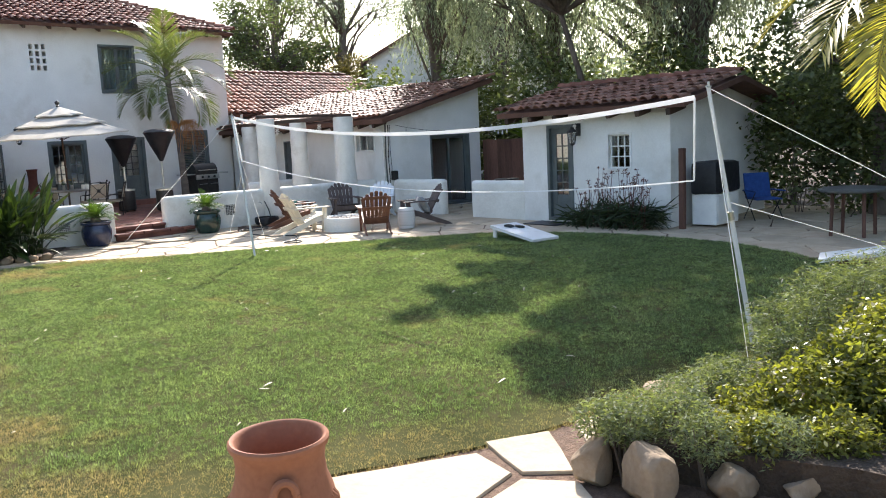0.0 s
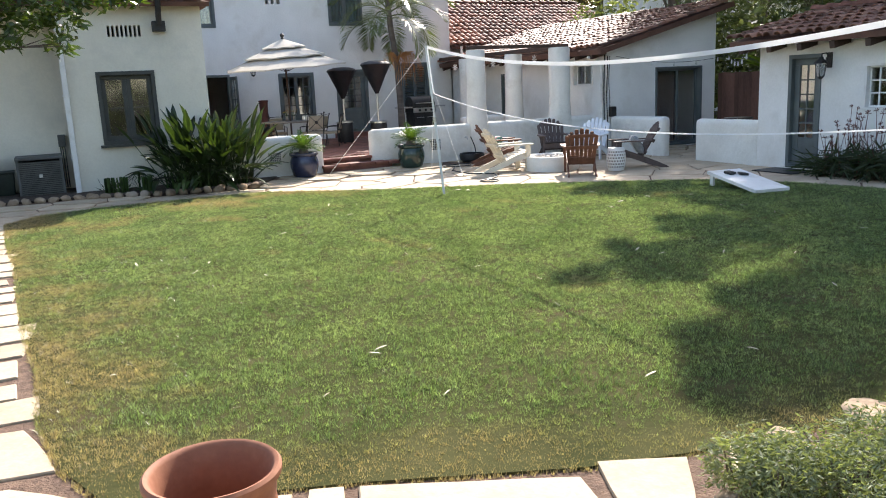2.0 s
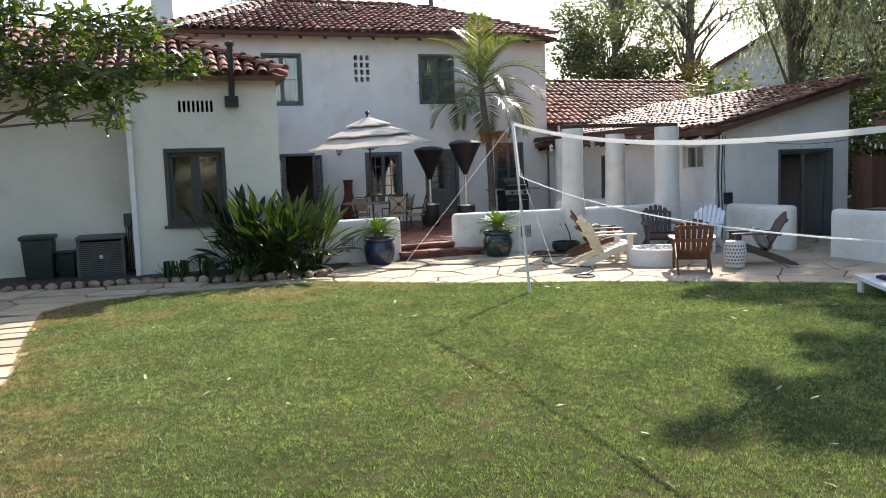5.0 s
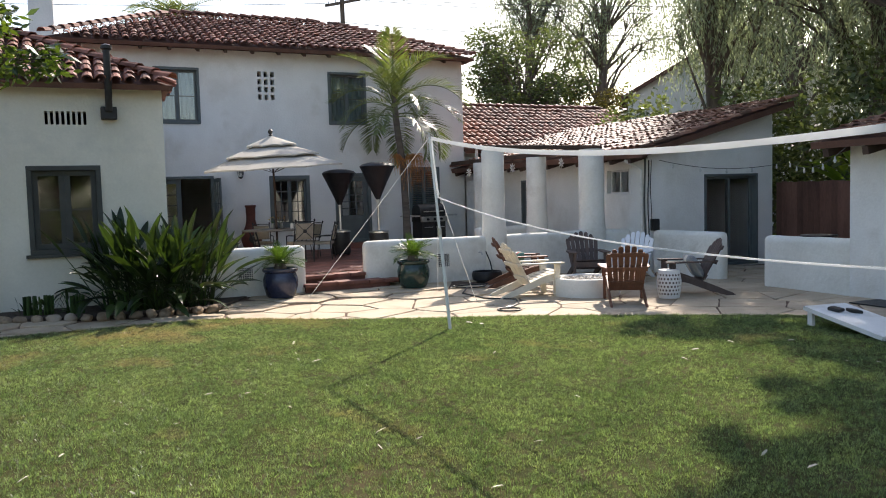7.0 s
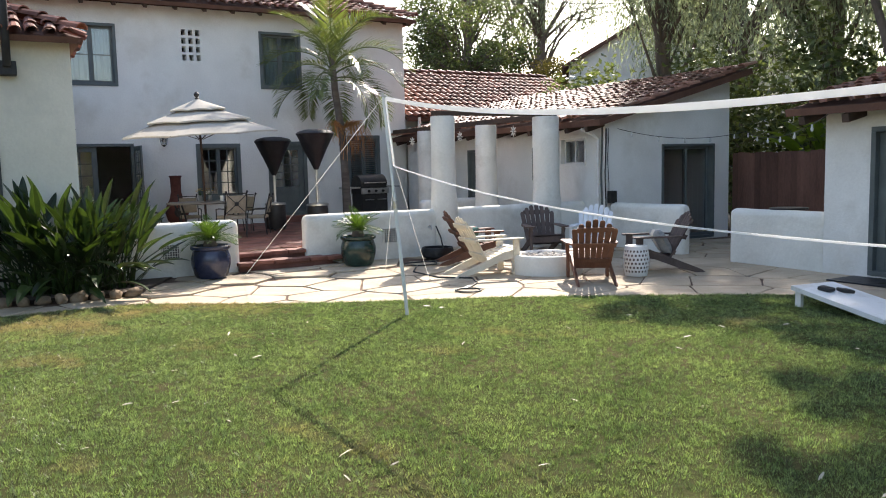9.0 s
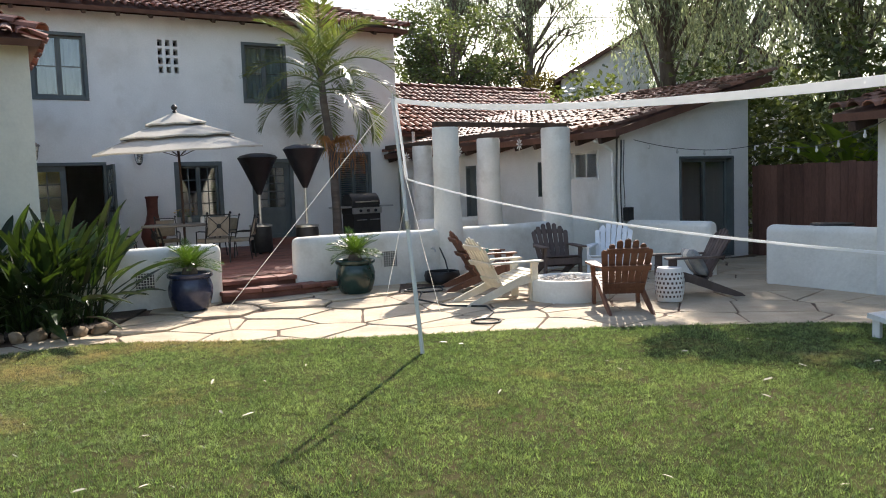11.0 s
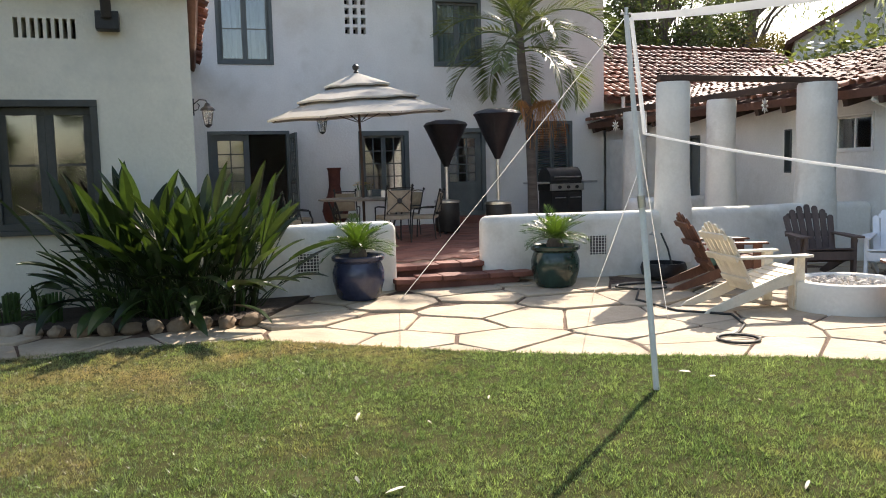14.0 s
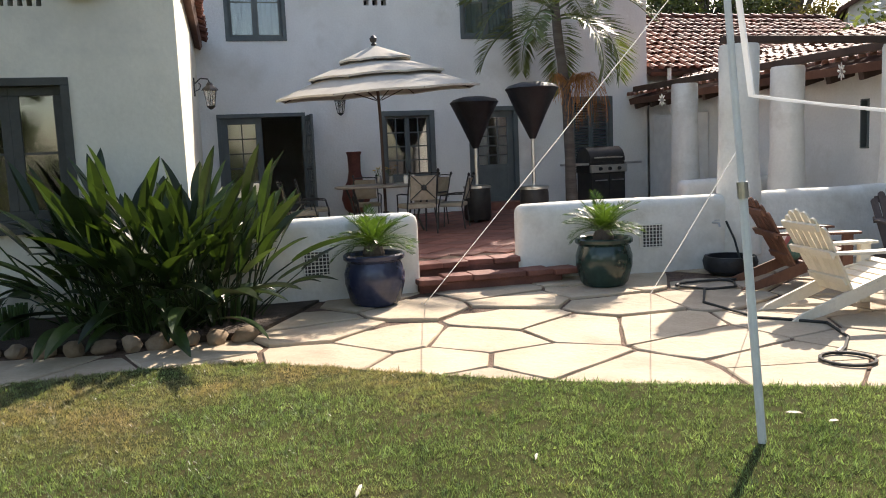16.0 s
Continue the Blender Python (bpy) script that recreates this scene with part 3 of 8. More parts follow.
def opening(name, label, category, axis, at, hole, mat, w=0.07, d0=-0.025, d1=0.16, sill=False):
    ob = tagged(new(name), label, category, kind="structure")
    u0, u1, z0, z1 = hole
    part("window_frame" if category == "window" else "door_frame", bars(bmesh.new(), axis, at, u0, u1, z0, z1, w, d0, d1), mat, ob)
    if sill:
        part("window_sill", bar(axis, at, u0 - 0.06, u1 + 0.06, z0 - 0.05, z0, d0 - 0.06, 0.0), mat, ob)
    return ob


def inset(h, k):
    return (h[0] + k, h[1] - k, h[2] + k, h[3] - k)


CURTAIN = surf("blue_grey_curtain", (0.16, 0.22, 0.27), (0.30, 0.36, 0.40), scale=9, fine=60, rough=0.9, bump=0.2, stretch=(4, 4, 0.3))
for k, hole in enumerate((W_UP1, W_UP2)):
    w = opening(f"window_{k + 1}", "dark-framed upper window with two casements and a curtain", "window", "y", FY, hole, TRIM)
    a, b, c, d = inset(hole, 0.07)
    mid = (a + b) / 2
    sash(w, "y", FY, a, mid, c, d, 1, 2, TRIM, 0.055)
    sash(w, "y", FY, mid, b, c, d, 1, 2, TRIM, 0.055)
    bm = bmesh.new()
    n = 26
    lo = [bm.verts.new((a + (b - a) * i / n, FY + 0.24 + 0.02 * math.sin(i * 1.9), c)) for i in range(n + 1)]
    hi = [bm.verts.new((v.co.x, v.co.y, d)) for v in lo]
    lo2 = [bm.verts.new((v.co.x, v.co.y + 0.008, c)) for v in lo]
    hi2 = [bm.verts.new((v.co.x, v.co.y + 0.008, d)) for v in lo]
    for i in range(n):
        bm.faces.new((lo[i], lo[i + 1], hi[i + 1], hi[i]))
        bm.faces.new((lo2[i + 1], lo2[i], hi2[i], hi2[i + 1]))
    part("curtain", bm, CURTAIN, w, "blue-grey curtain behind the glass", smooth=True)
w = opening("window_3", "dark grey french window with small panes beside the table", "window", "y", FY, W_M, TRIM, 0.1, sill=True)
a, b, c, d = inset(W_M, 0.1)
mid = (a + b) / 2
sash(w, "y", FY, a, mid, c, d, 2, 4, TRIM, 0.05)
sash(w, "y", FY, mid, b, c, d, 2, 4, TRIM, 0.05)
# double door: one leaf shut, one swung inwards
dl = opening("door_1", "dark grey french door with one leaf standing open", "door", "y", FY, D_L, TRIM, 0.07)
a, b, c, d = inset(D_L, 0.07)
mid = (a + b) / 2
sash(dl, "y", FY, a, mid, c - 0.07, d, 2, 5, TRIM, 0.12, kick=0.5)
leaf = sash(dl, "y", 0, 0, mid - a, 0, d - c + 0.06, 2, 5, TRIM, 0.1, d0=0, kick=0.5, m=pose(b + 0.06, FY - 0.03, c - 0.06, 0, 0, -88))
bm = bmesh.new()
box(bm, -0.05, 0.05, -0.07, -0.04, -0.02, 0.02, bevel=0.006)
box(bm, -0.012, 0.012, -0.05, 0.0, -0.012, 0.012)
part("door_handle", bm, BLACKMETAL, dl, "black iron lever handle", m=pose(b + 0.03, FY - 0.6, 1.3))
dr = opening("door_2", "dark grey glazed terrace door, shut", "door", "y", FY, D_R, TRIM, 0.09)
a, b, c, d = inset(D_R, 0.09)
sash(dr, "y", FY, a, b, c - 0.09, d, 3, 5, TRIM, 0.13, kick=0.75)
bm = bmesh.new()
box(bm, 11.0, 12.35, 24.55, 25.0, 0.3, 0.46, bevel=0.01)
structure("door_step", bm, BRICKRED, "red paver doorstep on the terrace", category="step")
w = opening("window_4", "dark window with louvred shutters above the grill", "window", "y", FY, W_G, TRIM, 0.08)
a, b, c, d = inset(W_G, 0.08)
for u0, u1 in ((a, a + 0.4), (a + 0.41, b)):
    part("shutter_frame", bars(bmesh.new(), "y", FY, u0, u1, c, d, 0.05, 0.03, 0.07), TRIM, w)
    for k in range(22):
        z = c + 0.06 + (d - c - 0.12) * k / 21
        bm = bmesh.new()
        box(bm, u0 + 0.05, u1 - 0.05, -0.02, 0.02, -0.005, 0.005, m=pose(0, FY + 0.05, z, 35, 0, 0))
        part("slat", bm, TRIM, w)
w = opening("window_5", "dark grey wooden casement window with reflections", "window", "y", 17.75, W_L, TRIMDARK, 0.075, sill=True)
a, b, c, d = inset(W_L, 0.075)
mid = (a + b) / 2
sash(w, "y", 17.75, a, mid, c, d, 1, 2, TRIMDARK, 0.085)
sash(w, "y", 17.75, mid, b, c, d, 1, 2, TRIMDARK, 0.085)
w = opening("window_6", "small aluminium sliding window under the eave", "window", "x", 15.2, W_S, WHITEPAINT, 0.035)
a, b, c, d = inset(W_S, 0.035)
sash(w, "x", 15.2, a, (a + b) / 2 + 0.02, c, d, 1, 1, WHITEPAINT, 0.03)
sash(w, "x", 15.2, (a + b) / 2 + 0.02, b, c, d, 1, 1, WHITEPAINT, 0.03, d0=0.09)
w = opening("door_3", "dark narrow porch door", "door", "x", 15.2, (21.35, 21.75, 0.3, 2.02), TRIM, 0.05)
part("door_leaf", bar("x", 15.2, 21.4, 21.7, 0.3, 1.97, 0.06, 0.1), TRIM, w)
w = opening("window_7", "narrow slot window in the porch wall", "window", "x", 15.2, (18.9, 19.05, 1.3, 2.0), TRIM, 0.02)
p = part("pane", bar("x", 15.2, 18.92, 19.03, 1.32, 1.98, 0.08, 0.086), GLASS, w)
w = opening("door_4", "bronze-framed sliding glass door, half screened", "door", "y", 16.7, D_S, TRIM, 0.05)
a, b, c, d = inset(D_S, 0.05)
sash(w, "y", 16.7, a, (a + b) / 2 + 0.03, c, d, 1, 1, TRIM, 0.06)
sash(w, "y", 16.7, (a + b) / 2 - 0.03, b, c, d, 1, 1, TRIM, 0.06, d0=0.11)
w = opening("door_5", "dark grey glazed door of the garden room", "door", "x", 0, D_B, TRIM, 0.07)
a, b, c, d = inset(D_B, 0.07)
sash(w, "x", 0, a, b, c - 0.07, d, 2, 5, TRIM, 0.12, kick=0.55)
w.matrix_world = RB
w = opening("window_8", "white wooden window of three by three panes", "window", "x", 0, W_B, WHITEPAINT, 0.04)
a, b, c, d = inset(W_B, 0.04)
sash(w, "x", 0, a, b, c, d, 3, 3, WHITEPAINT, 0.03)
w.matrix_world = RB


# ---- steps ----
def bullnose():
    bm = bmesh.new()
    box(bm, -0.148, 0.148, -0.148, 0.148, -0.03, 0.03, bevel=0.012)
    return mesh_of("paver", bm, BRICKRED)


PAVER = bullnose()
steps = structure("terrace_steps", bmesh.new(), BRICKRED, "two worn red brick steps up to the terrace", category="steps")
for x0, x1, y0, y1, z0, z1 in ((8.2, 9.8, 17.4, 17.8, -0.04, 0.15), (8.26, 9.5, 17.72, 18.05, 0.0, 0.265)):
    bm = bmesh.new()
    box(bm, x0, x1, y0, y1, z0, z1, bevel=0.015)
    part("riser", bm, BRICKRED, steps)
for j, (x0, n, y, z) in enumerate(((8.32, 6, 17.5, 0.175), (8.38, 4, 17.84, 0.29), (9.84, 1, 17.62, 0.15))):
    for i in range(n):
        ob = new("paver", PAVER)
        ob.parent = steps
        ob.matrix_world = pose(x0 + 0.3 * i, y + 0.02 * rng.normal() - (0.05 if i in (0, n - 1) else 0), z + 0.004 * rng.normal(), rng.normal() * 0.7, rng.normal() * 0.7, rng.normal() * 1.5)
terrace = structure("terrace_paving", bmesh.new(), BRICKRED, "red clay pavers of the terrace laid diagonally", category="floor")
count = 0
for i in range(-30, 60):
    for j in range(-30, 60):
        x, y = 9 + (i - j) * 0.2135, 17.9 + (i + j) * 0.2135
        if 6.25 < x < 13.4 and 18.2 < y < 24.75 and count < 290 + 400:
            ob = new("paver", PAVER)
            ob.parent = terrace
            ob.matrix_world = pose(x, y, 0.284 + 0.002 * rng.normal(), rng.normal() * 0.3, rng.normal() * 0.3, 45 + rng.normal() * 0.6)
            count += 1


# ---- flagstones ----
def clip(poly, nx, ny, c):
    """The part of a polygon where nx*x + ny*y <= c."""
    out = []
    for (ax, ay), (bx, by) in zip(poly, poly[1:] + poly[:1]):
        da, db = nx * ax + ny * ay - c, nx * bx + ny * by - c
        if da <= 0:
            out.append((ax, ay))
        if (da < 0) != (db < 0) and da != db:
            k = da / (da - db)
            out.append((ax + (bx - ax) * k, ay + (by - ay) * k))
    return out


def cells(x0, x1, y0, y1, sx, sy, seed, jitter=0.36):
    """Crooked stones: the cells round scattered seeds, each pulled in by half a joint."""
    r = np.random.default_rng(seed)
    nx, ny = int((x1 - x0) / sx), int((y1 - y0) / sy)
    pts = [(x0 + (i + 0.5 + (0.13 if j % 2 else -0.13) + r.uniform(-jitter, jitter)) * sx, y0 + (j + 0.5 + r.uniform(-jitter, jitter)) * sy) for j in range(ny) for i in range(nx)]
    out = []
    for k, (px, py) in enumerate(pts):
        poly = [(px - sx * 1.4, py - sy * 1.4), (px + sx * 1.4, py - sy * 1.4), (px + sx * 1.4, py + sy * 1.4), (px - sx * 1.4, py + sy * 1.4)]
        for q, (qx, qy) in enumerate(pts):
            d = math.hypot(qx - px, qy - py)
            if q == k or d > 3 * max(sx, sy) or d < 1e-6:
                continue
            ux, uy = (qx - px) / d, (qy - py) / d
            poly = clip(poly, ux, uy, ux * px + uy * py + d / 2 - r.uniform(0.006, 0.015))
            if len(poly) < 3:
                break
        if len(poly) >= 3:
            out.append(((px, py), poly))
    return out


def flagstone(parent, centre, poly, z, r, thick=0.05):
    """One stone with wavering edges and a softened rim."""
    cx, cy = centre
    pts = []
    for (ax, ay), (bx, by) in zip(poly, poly[1:] + poly[:1]):
        n = max(1, int(math.hypot(bx - ax, by - ay) / 0.22))
        for i in range(n):
            k = i / n
            x, y = ax + (bx - ax) * k, ay + (by - ay) * k
            w = 0.014 * noise.noise((x * 5, y * 5, 0))
            d = math.hypot(x - cx, y - cy)
            s = 1 + w / max(d, 0.05) - (0.014 if i == 0 else 0)
            pts.append((cx + (x - cx) * s, cy + (y - cy) * s))
    if len(pts) < 3:
        return
    bm = bmesh.new()
    low = [bm.verts.new((x - cx, y - cy, -thick)) for x, y in pts]
    mid = [bm.verts.new((x - cx, y - cy, -0.008)) for x, y in pts]
    top = [bm.verts.new(((x - cx) * 0.985, (y - cy) * 0.985, 0.0015 * r.normal())) for x, y in pts]
    n = len(pts)
    for a, b in ((low, mid), (mid, top)):
        for i in range(n):
            bm.faces.new((a[i], a[(i + 1) % n], b[(i + 1) % n], b[i]))
    hub = bm.verts.new((0, 0, 0.003))
    for i in range(n):
        bm.faces.new((top[i], top[(i + 1) % n], hub))
    part("flagstone", bm, FLAG, parent, m=pose(cx, cy, z + 0.0018 * r.normal(), r.normal() * 0.12, r.normal() * 0.12, 0))


YARD = [(0.5, 14.0), (2.4, 14.2), (3.0, 14.85), (4.6, 15.15), (6.3, 15.1), (7.3, 14.35), (9.0, 13.35), (11.1, 12.1), (12.9, 10.7), (13.6, 8.6), (13.4, 6.4), (12.4, 4.6), (12.4, 2.0), (19.0, 2.0),
        (19.0, 16.6), (15.3, 16.6), (15.0, 17.2), (9.9, 17.7), (8.2, 17.3), (7.2, 17.4), (6.6, 16.3), (5.0, 16.35), (3.4, 16.9), (0.5, 17.2)]


def rise(y):
    """The patio climbs a little towards the low walls."""
    return 0.06 * min(1, max(0, (y - 15.6) / 1.8))


patio = structure("patio", bmesh.new(), FLAG, "pale sandstone flagstone patio with gritty joints", category="patio")
rr = np.random.default_rng(11)
for c, poly in cells(0.5, 19.5, 4.5, 18.0, 0.98, 0.62, 21, 0.4):
    if inside(*c, YARD):
        flagstone(patio, c, poly, rise(c[1]), rr)
path_west = structure("path_west", bmesh.new(), FLAG, "stepping path of long sandstone slabs beside the lawn", category="path")
y = 5.72
while y < 14.4:
    h = rr.uniform(0.28, 0.62)
    x1 = 2.76 - (y - 5.7) * 0.058 + rr.uniform(-0.1, 0.04)
    x0 = x1 - rr.uniform(1.0, 1.5)
    k = rr.uniform(-0.05, 0.05, 4)
    poly = [(x0, y + k[0]), (x1 - 0.02, y + k[1]), (x1 + k[3], y + h - 0.04 + k[2] * 0.5), (x0 + 0.05, y + h - 0.04 + k[3] * 0.5)]
    flagstone(path_west, ((x0 + x1) / 2, y + h / 2), poly, 0.008, rr)
    y += h + 0.05
terrace_near = structure("terrace_near", bmesh.new(), FLAG, "broad sandstone slabs at the lawn's near edge", category="terrace")
NEAR = [(-2, -2), (5.0, -2), (5.0, 1.4), (4.7, 2.2), (3.8, 2.9), (3.0, 3.6), (2.3, 4.0), (0, 4.6), (-2, 4.75)]
SLABS = [[(4.08, 3.97), (5.03, 3.52), (4.95, 3.16), (4.3, 3.04), (3.9, 3.35)], [(5.17, 3.6), (5.58, 3.42), (5.18, 2.9), (4.98, 3.12)], [(4.3, 2.98), (4.93, 3.08), (5.12, 2.82), (4.75, 2.3), (4.1, 2.4), (3.9, 2.9)],
         [(3.88, 4.06), (4.03, 4.0), (3.85, 3.38), (3.66, 3.5)], [(1.5, 5.68), (2.67, 5.57), (2.83, 4.9), (2.5, 4.95), (1.4, 5.05)], [(1.4, 4.95), (2.62, 4.8), (2.96, 4.47), (2.6, 4.12), (1.5, 4.3)],
         [(3.03, 4.37), (3.33, 4.22), (3.15, 3.8), (2.72, 4.08)], [(3.42, 4.18), (3.8, 4.05), (3.6, 3.55), (3.25, 3.72)], [(5.84, 3.42), (6.16, 3.28), (6.0, 2.95), (5.55, 3.08)]]
for poly in SLABS:
    flagstone(terrace_near, (sum(p[0] for p in poly) / len(poly), sum(p[1] for p in poly) / len(poly)), poly, 0.01, rr)
for c, poly in cells(-2.2, 7.4, -2.2, 4.9, 1.25, 0.95, 8, 0.3):
    if inside(*c, NEAR):
        flagstone(terrace_near, c, poly, 0.006, rr)
bm = bmesh.new()
prism(bm, [(-2.5, -2.5), (7.6, -2.5), (7.6, 3.3), (5.6, 3.8), (4.3, 4.3), (3.4, 4.8), (2.9, 14.4), (1.0, 14.4), (1.0, 5.0), (-2.5, 5.0)], -0.05, -0.006)
structure("gravel_bed", bm, JOINT, "brown grit between the path stones", category="ground")

# ---- grass ----
GRASS = leafy("grass_blades", (0.067, 0.108, 0.042), (0.162, 0.208, 0.093), rough=0.4, through=0.36, vary=0.75, spec=0.5)
_t = GRASS.node_tree
_p = _t.nodes["Principled BSDF"]
_src = _p.inputs["Base Color"].links[0].from_socket
_g = _t.nodes.new("ShaderNodeNewGeometry")
_n = add(_t, "ShaderNodeTexNoise", Scale=0.5, Detail=8.0, Roughness=0.7)
_t.links.new(_g.outputs["Position"], _n.inputs["Vector"])
_sep = _t.nodes.new("ShaderNodeSeparateXYZ")
_t.links.new(_g.outputs["Position"], _sep.inputs["Vector"])
_slant = add(_t, "ShaderNodeMath")
_slant.operation = "MULTIPLY_ADD"
_t.links.new(_sep.outputs["X"], _slant.inputs[0])
_slant.inputs[1].default_value = 0.365
_t.links.new(_sep.outputs["Y"], _slant.inputs[2])
_near = add(_t, "ShaderNodeMapRange")
_far = add(_t, "ShaderNodeMapRange")
_west = add(_t, "ShaderNodeMapRange")
for _q, (_a, _b, _c) in ((_near, (6.5, 5.5, 0.3)), (_far, (11.5, 15.0, 0.12)), (_west, (4.2, 2.7, 0.15))):
    _t.links.new(_sep.outputs["X"] if _q == _west else _slant.outputs[0] if _q == _near else _sep.outputs["Y"], _q.inputs["Value"])
    _q.inputs["From Min"].default_value, _q.inputs["From Max"].default_value = _a, _b
    _q.inputs["To Min"].default_value, _q.inputs["To Max"].default_value = 0.0, _c
_s1, _s2 = add(_t, "ShaderNodeMath"), add(_t, "ShaderNodeMath")
_t.links.new(_n.outputs["Fac"], _s1.inputs[0])
_t.links.new(_near.outputs["Result"], _s1.inputs[1])
_t.links.new(_s1.outputs[0], _s2.inputs[0])
_t.links.new(_far.outputs["Result"], _s2.inputs[1])
_s3 = add(_t, "ShaderNodeMath")
_t.links.new(_s2.outputs[0], _s3.inputs[0])
_t.links.new(_west.outputs["Result"], _s3.inputs[1])
_k = ramp(_t, _s3.outputs[0], [(0.585, (0, 0, 0)), (0.72, (0.9, 0.9, 0.9))])
_m = _t.nodes.new("ShaderNodeMixRGB")
_t.links.new(_k.outputs["Color"], _m.inputs["Fac"])
_t.links.new(_src, _m.inputs["Color1"])
_m.inputs["Color2"].default_value = (0.25, 0.19, 0.115, 1)
# tuft-sized noise paints lit tips and shaded gaps into the blade colour
_n2 = add(_t, "ShaderNodeTexNoise", Scale=20.0, Detail=6.0, Roughness=0.75)
_t.links.new(_g.outputs["Position"], _n2.inputs["Vector"])
_v = add(_t, "ShaderNodeMapRange")
_v.inputs["From Min"].default_value, _v.inputs["From Max"].default_value = 0.3, 0.7
_v.inputs["To Min"].default_value, _v.inputs["To Max"].default_value = 0.3, 2.1
_t.links.new(_n2.outputs["Fac"], _v.inputs["Value"])
_h = add(_t, "ShaderNodeHueSaturation")
_t.links.new(_v.outputs["Result"], _h.inputs["Value"])
_t.links.new(_m.outputs["Color"], _h.inputs["Color"])
for _l in list(_t.links):
    if _l.from_socket == _src and _l.to_node != _m and _l.to_node != _h:
        _to = _l.to_socket
        _t.links.remove(_l)
        _t.links.new(_h.outputs["Color"], _to)


for _q in _t.nodes:
    if _q.bl_idname == "ShaderNodeMixRGB" and _q.blend_type == "MULTIPLY":
        _q.inputs["Color2"].default_value = (1.8, 1.85, 1.0, 1)


def value_noise(xy, cell, seed):
    """Smooth noise from 0 to 1 over the plan, with lumps of about one cell."""
    r = np.random.default_rng(seed).uniform(size=(256, 256))
    q = xy / cell
    i = np.floor(q).astype(int)
    f = q - i
    f = f * f * (3 - 2 * f)
    a, b, c, d = (r[(i[:, 0] + u) % 256, (i[:, 1] + v) % 256] for u, v in ((0, 0), (1, 0), (0, 1), (1, 1)))
    return (a * (1 - f[:, 0]) + b * f[:, 0]) * (1 - f[:, 1]) + (c * (1 - f[:, 0]) + d * f[:, 0]) * f[:, 1]


def lumps(xy):
    """How thick the turf stands: tufts of a few centimetres in drifts of a foot or two."""
    return 0.55 * value_noise(xy, 0.024, 1) + 0.3 * value_noise(xy, 0.06, 2) + 0.15 * value_noise(xy, 0.3, 3)


def blades(name, poly, count, low, high, width, seed, label, mat, z=0.009, keep=None):
    """Upright grass blades scattered over a polygon, one mesh."""
    r = np.random.default_rng(seed)
    P = np.array(poly)
    xy = r.uniform(P.min(0), P.max(0), (int(count * 1.7), 2))
    hit = np.zeros(len(xy), bool)
    for (ax, ay), (bx, by) in zip(poly, poly[1:] + poly[:1]):
        with np.errstate(divide="ignore", invalid="ignore"):
            cross = ((ay > xy[:, 1]) != (by > xy[:, 1])) & (xy[:, 0] < (bx - ax) * (xy[:, 1] - ay) / (by - ay) + ax)
        hit ^= cross
    xy = xy[hit][:count]
    if keep is not None:
        xy = xy[r.uniform(size=len(xy)) < keep(xy)]
    n = len(xy)
    h = r.uniform(low, high, n) * np.clip(2.8 * lumps(xy) - 0.5, 0.25, 1.9) * np.clip(0.55 + 0.45 * (xy[:, 1] + 0.365 * xy[:, 0] - 5.5), 0.55, 1)
    a, lean, la = r.uniform(0, 2 * np.pi, n), r.uniform(0.45, 1.15, n), r.uniform(0, 2 * np.pi, n)
    w = width * r.uniform(0.7, 1.3, n)
    V = np.zeros((n, 3, 3), np.float32)
    dx, dy = np.cos(a) * w / 2, np.sin(a) * w / 2
    V[:, 0, 0], V[:, 0, 1], V[:, 0, 2] = xy[:, 0] - dx, xy[:, 1] - dy, z - 0.012
    V[:, 1, 0], V[:, 1, 1], V[:, 1, 2] = xy[:, 0] + dx, xy[:, 1] + dy, z - 0.012
    V[:, 2, 0], V[:, 2, 1], V[:, 2, 2] = xy[:, 0] + np.cos(la) * h * lean, xy[:, 1] + np.sin(la) * h * lean, z + h * np.sqrt(1 - np.minimum(lean, 0.9) ** 2)
    me = bpy.data.meshes.new(name)
    me.vertices.add(3 * n)
    me.vertices.foreach_set("co", V.ravel())
    me.loops.add(3 * n)
    me.loops.foreach_set("vertex_index", np.arange(3 * n, dtype=np.int32))
    me.polygons.add(n)
    me.polygons.foreach_set("loop_start", np.arange(0, 3 * n, 3, dtype=np.int32))
    me.update(calc_edges=True)
    me.materials.append(mat)
    return tagged(new(name, me), label, "grass", kind="stuff")


EDGE = [(7.3 + (x - 7.3) * 1.006, 9.0 + (y - 9.0) * 1.006) for x, y in LAWN]
blades("grass", EDGE, 1900000, 0.014, 0.036, 0.0072, 3, "short mown green grass with straw-coloured patches", GRASS,
       keep=lambda q: np.clip(2.8 * lumps(q) - 0.45, 0.2, 1) * np.clip(0.6 + 0.5 * (q[:, 1] + 0.365 * q[:, 0] - 5.5), 0.6, 1))
blades("grass_tuft", EDGE, 70000, 0.022, 0.042, 0.008, 4, "coarser tufts in the mown lawn", GRASS, keep=lambda q: (value_noise(q, 0.22, 7) > 0.68) * 0.9)


# ---- patio furniture ----
BROWNWOOD = surf("reddish_brown_wood", (0.10, 0.040, 0.024), (0.21, 0.095, 0.055), scale=4, fine=45, rough=0.6, bump=0.25, vary=0.18, stretch=(1, 1, 0.35))
GREYBROWN = surf("dull_brown_wood", (0.062, 0.042, 0.036), (0.13, 0.095, 0.08), scale=4, fine=45, rough=0.7, bump=0.25, vary=0.18, stretch=(1, 1, 0.35))
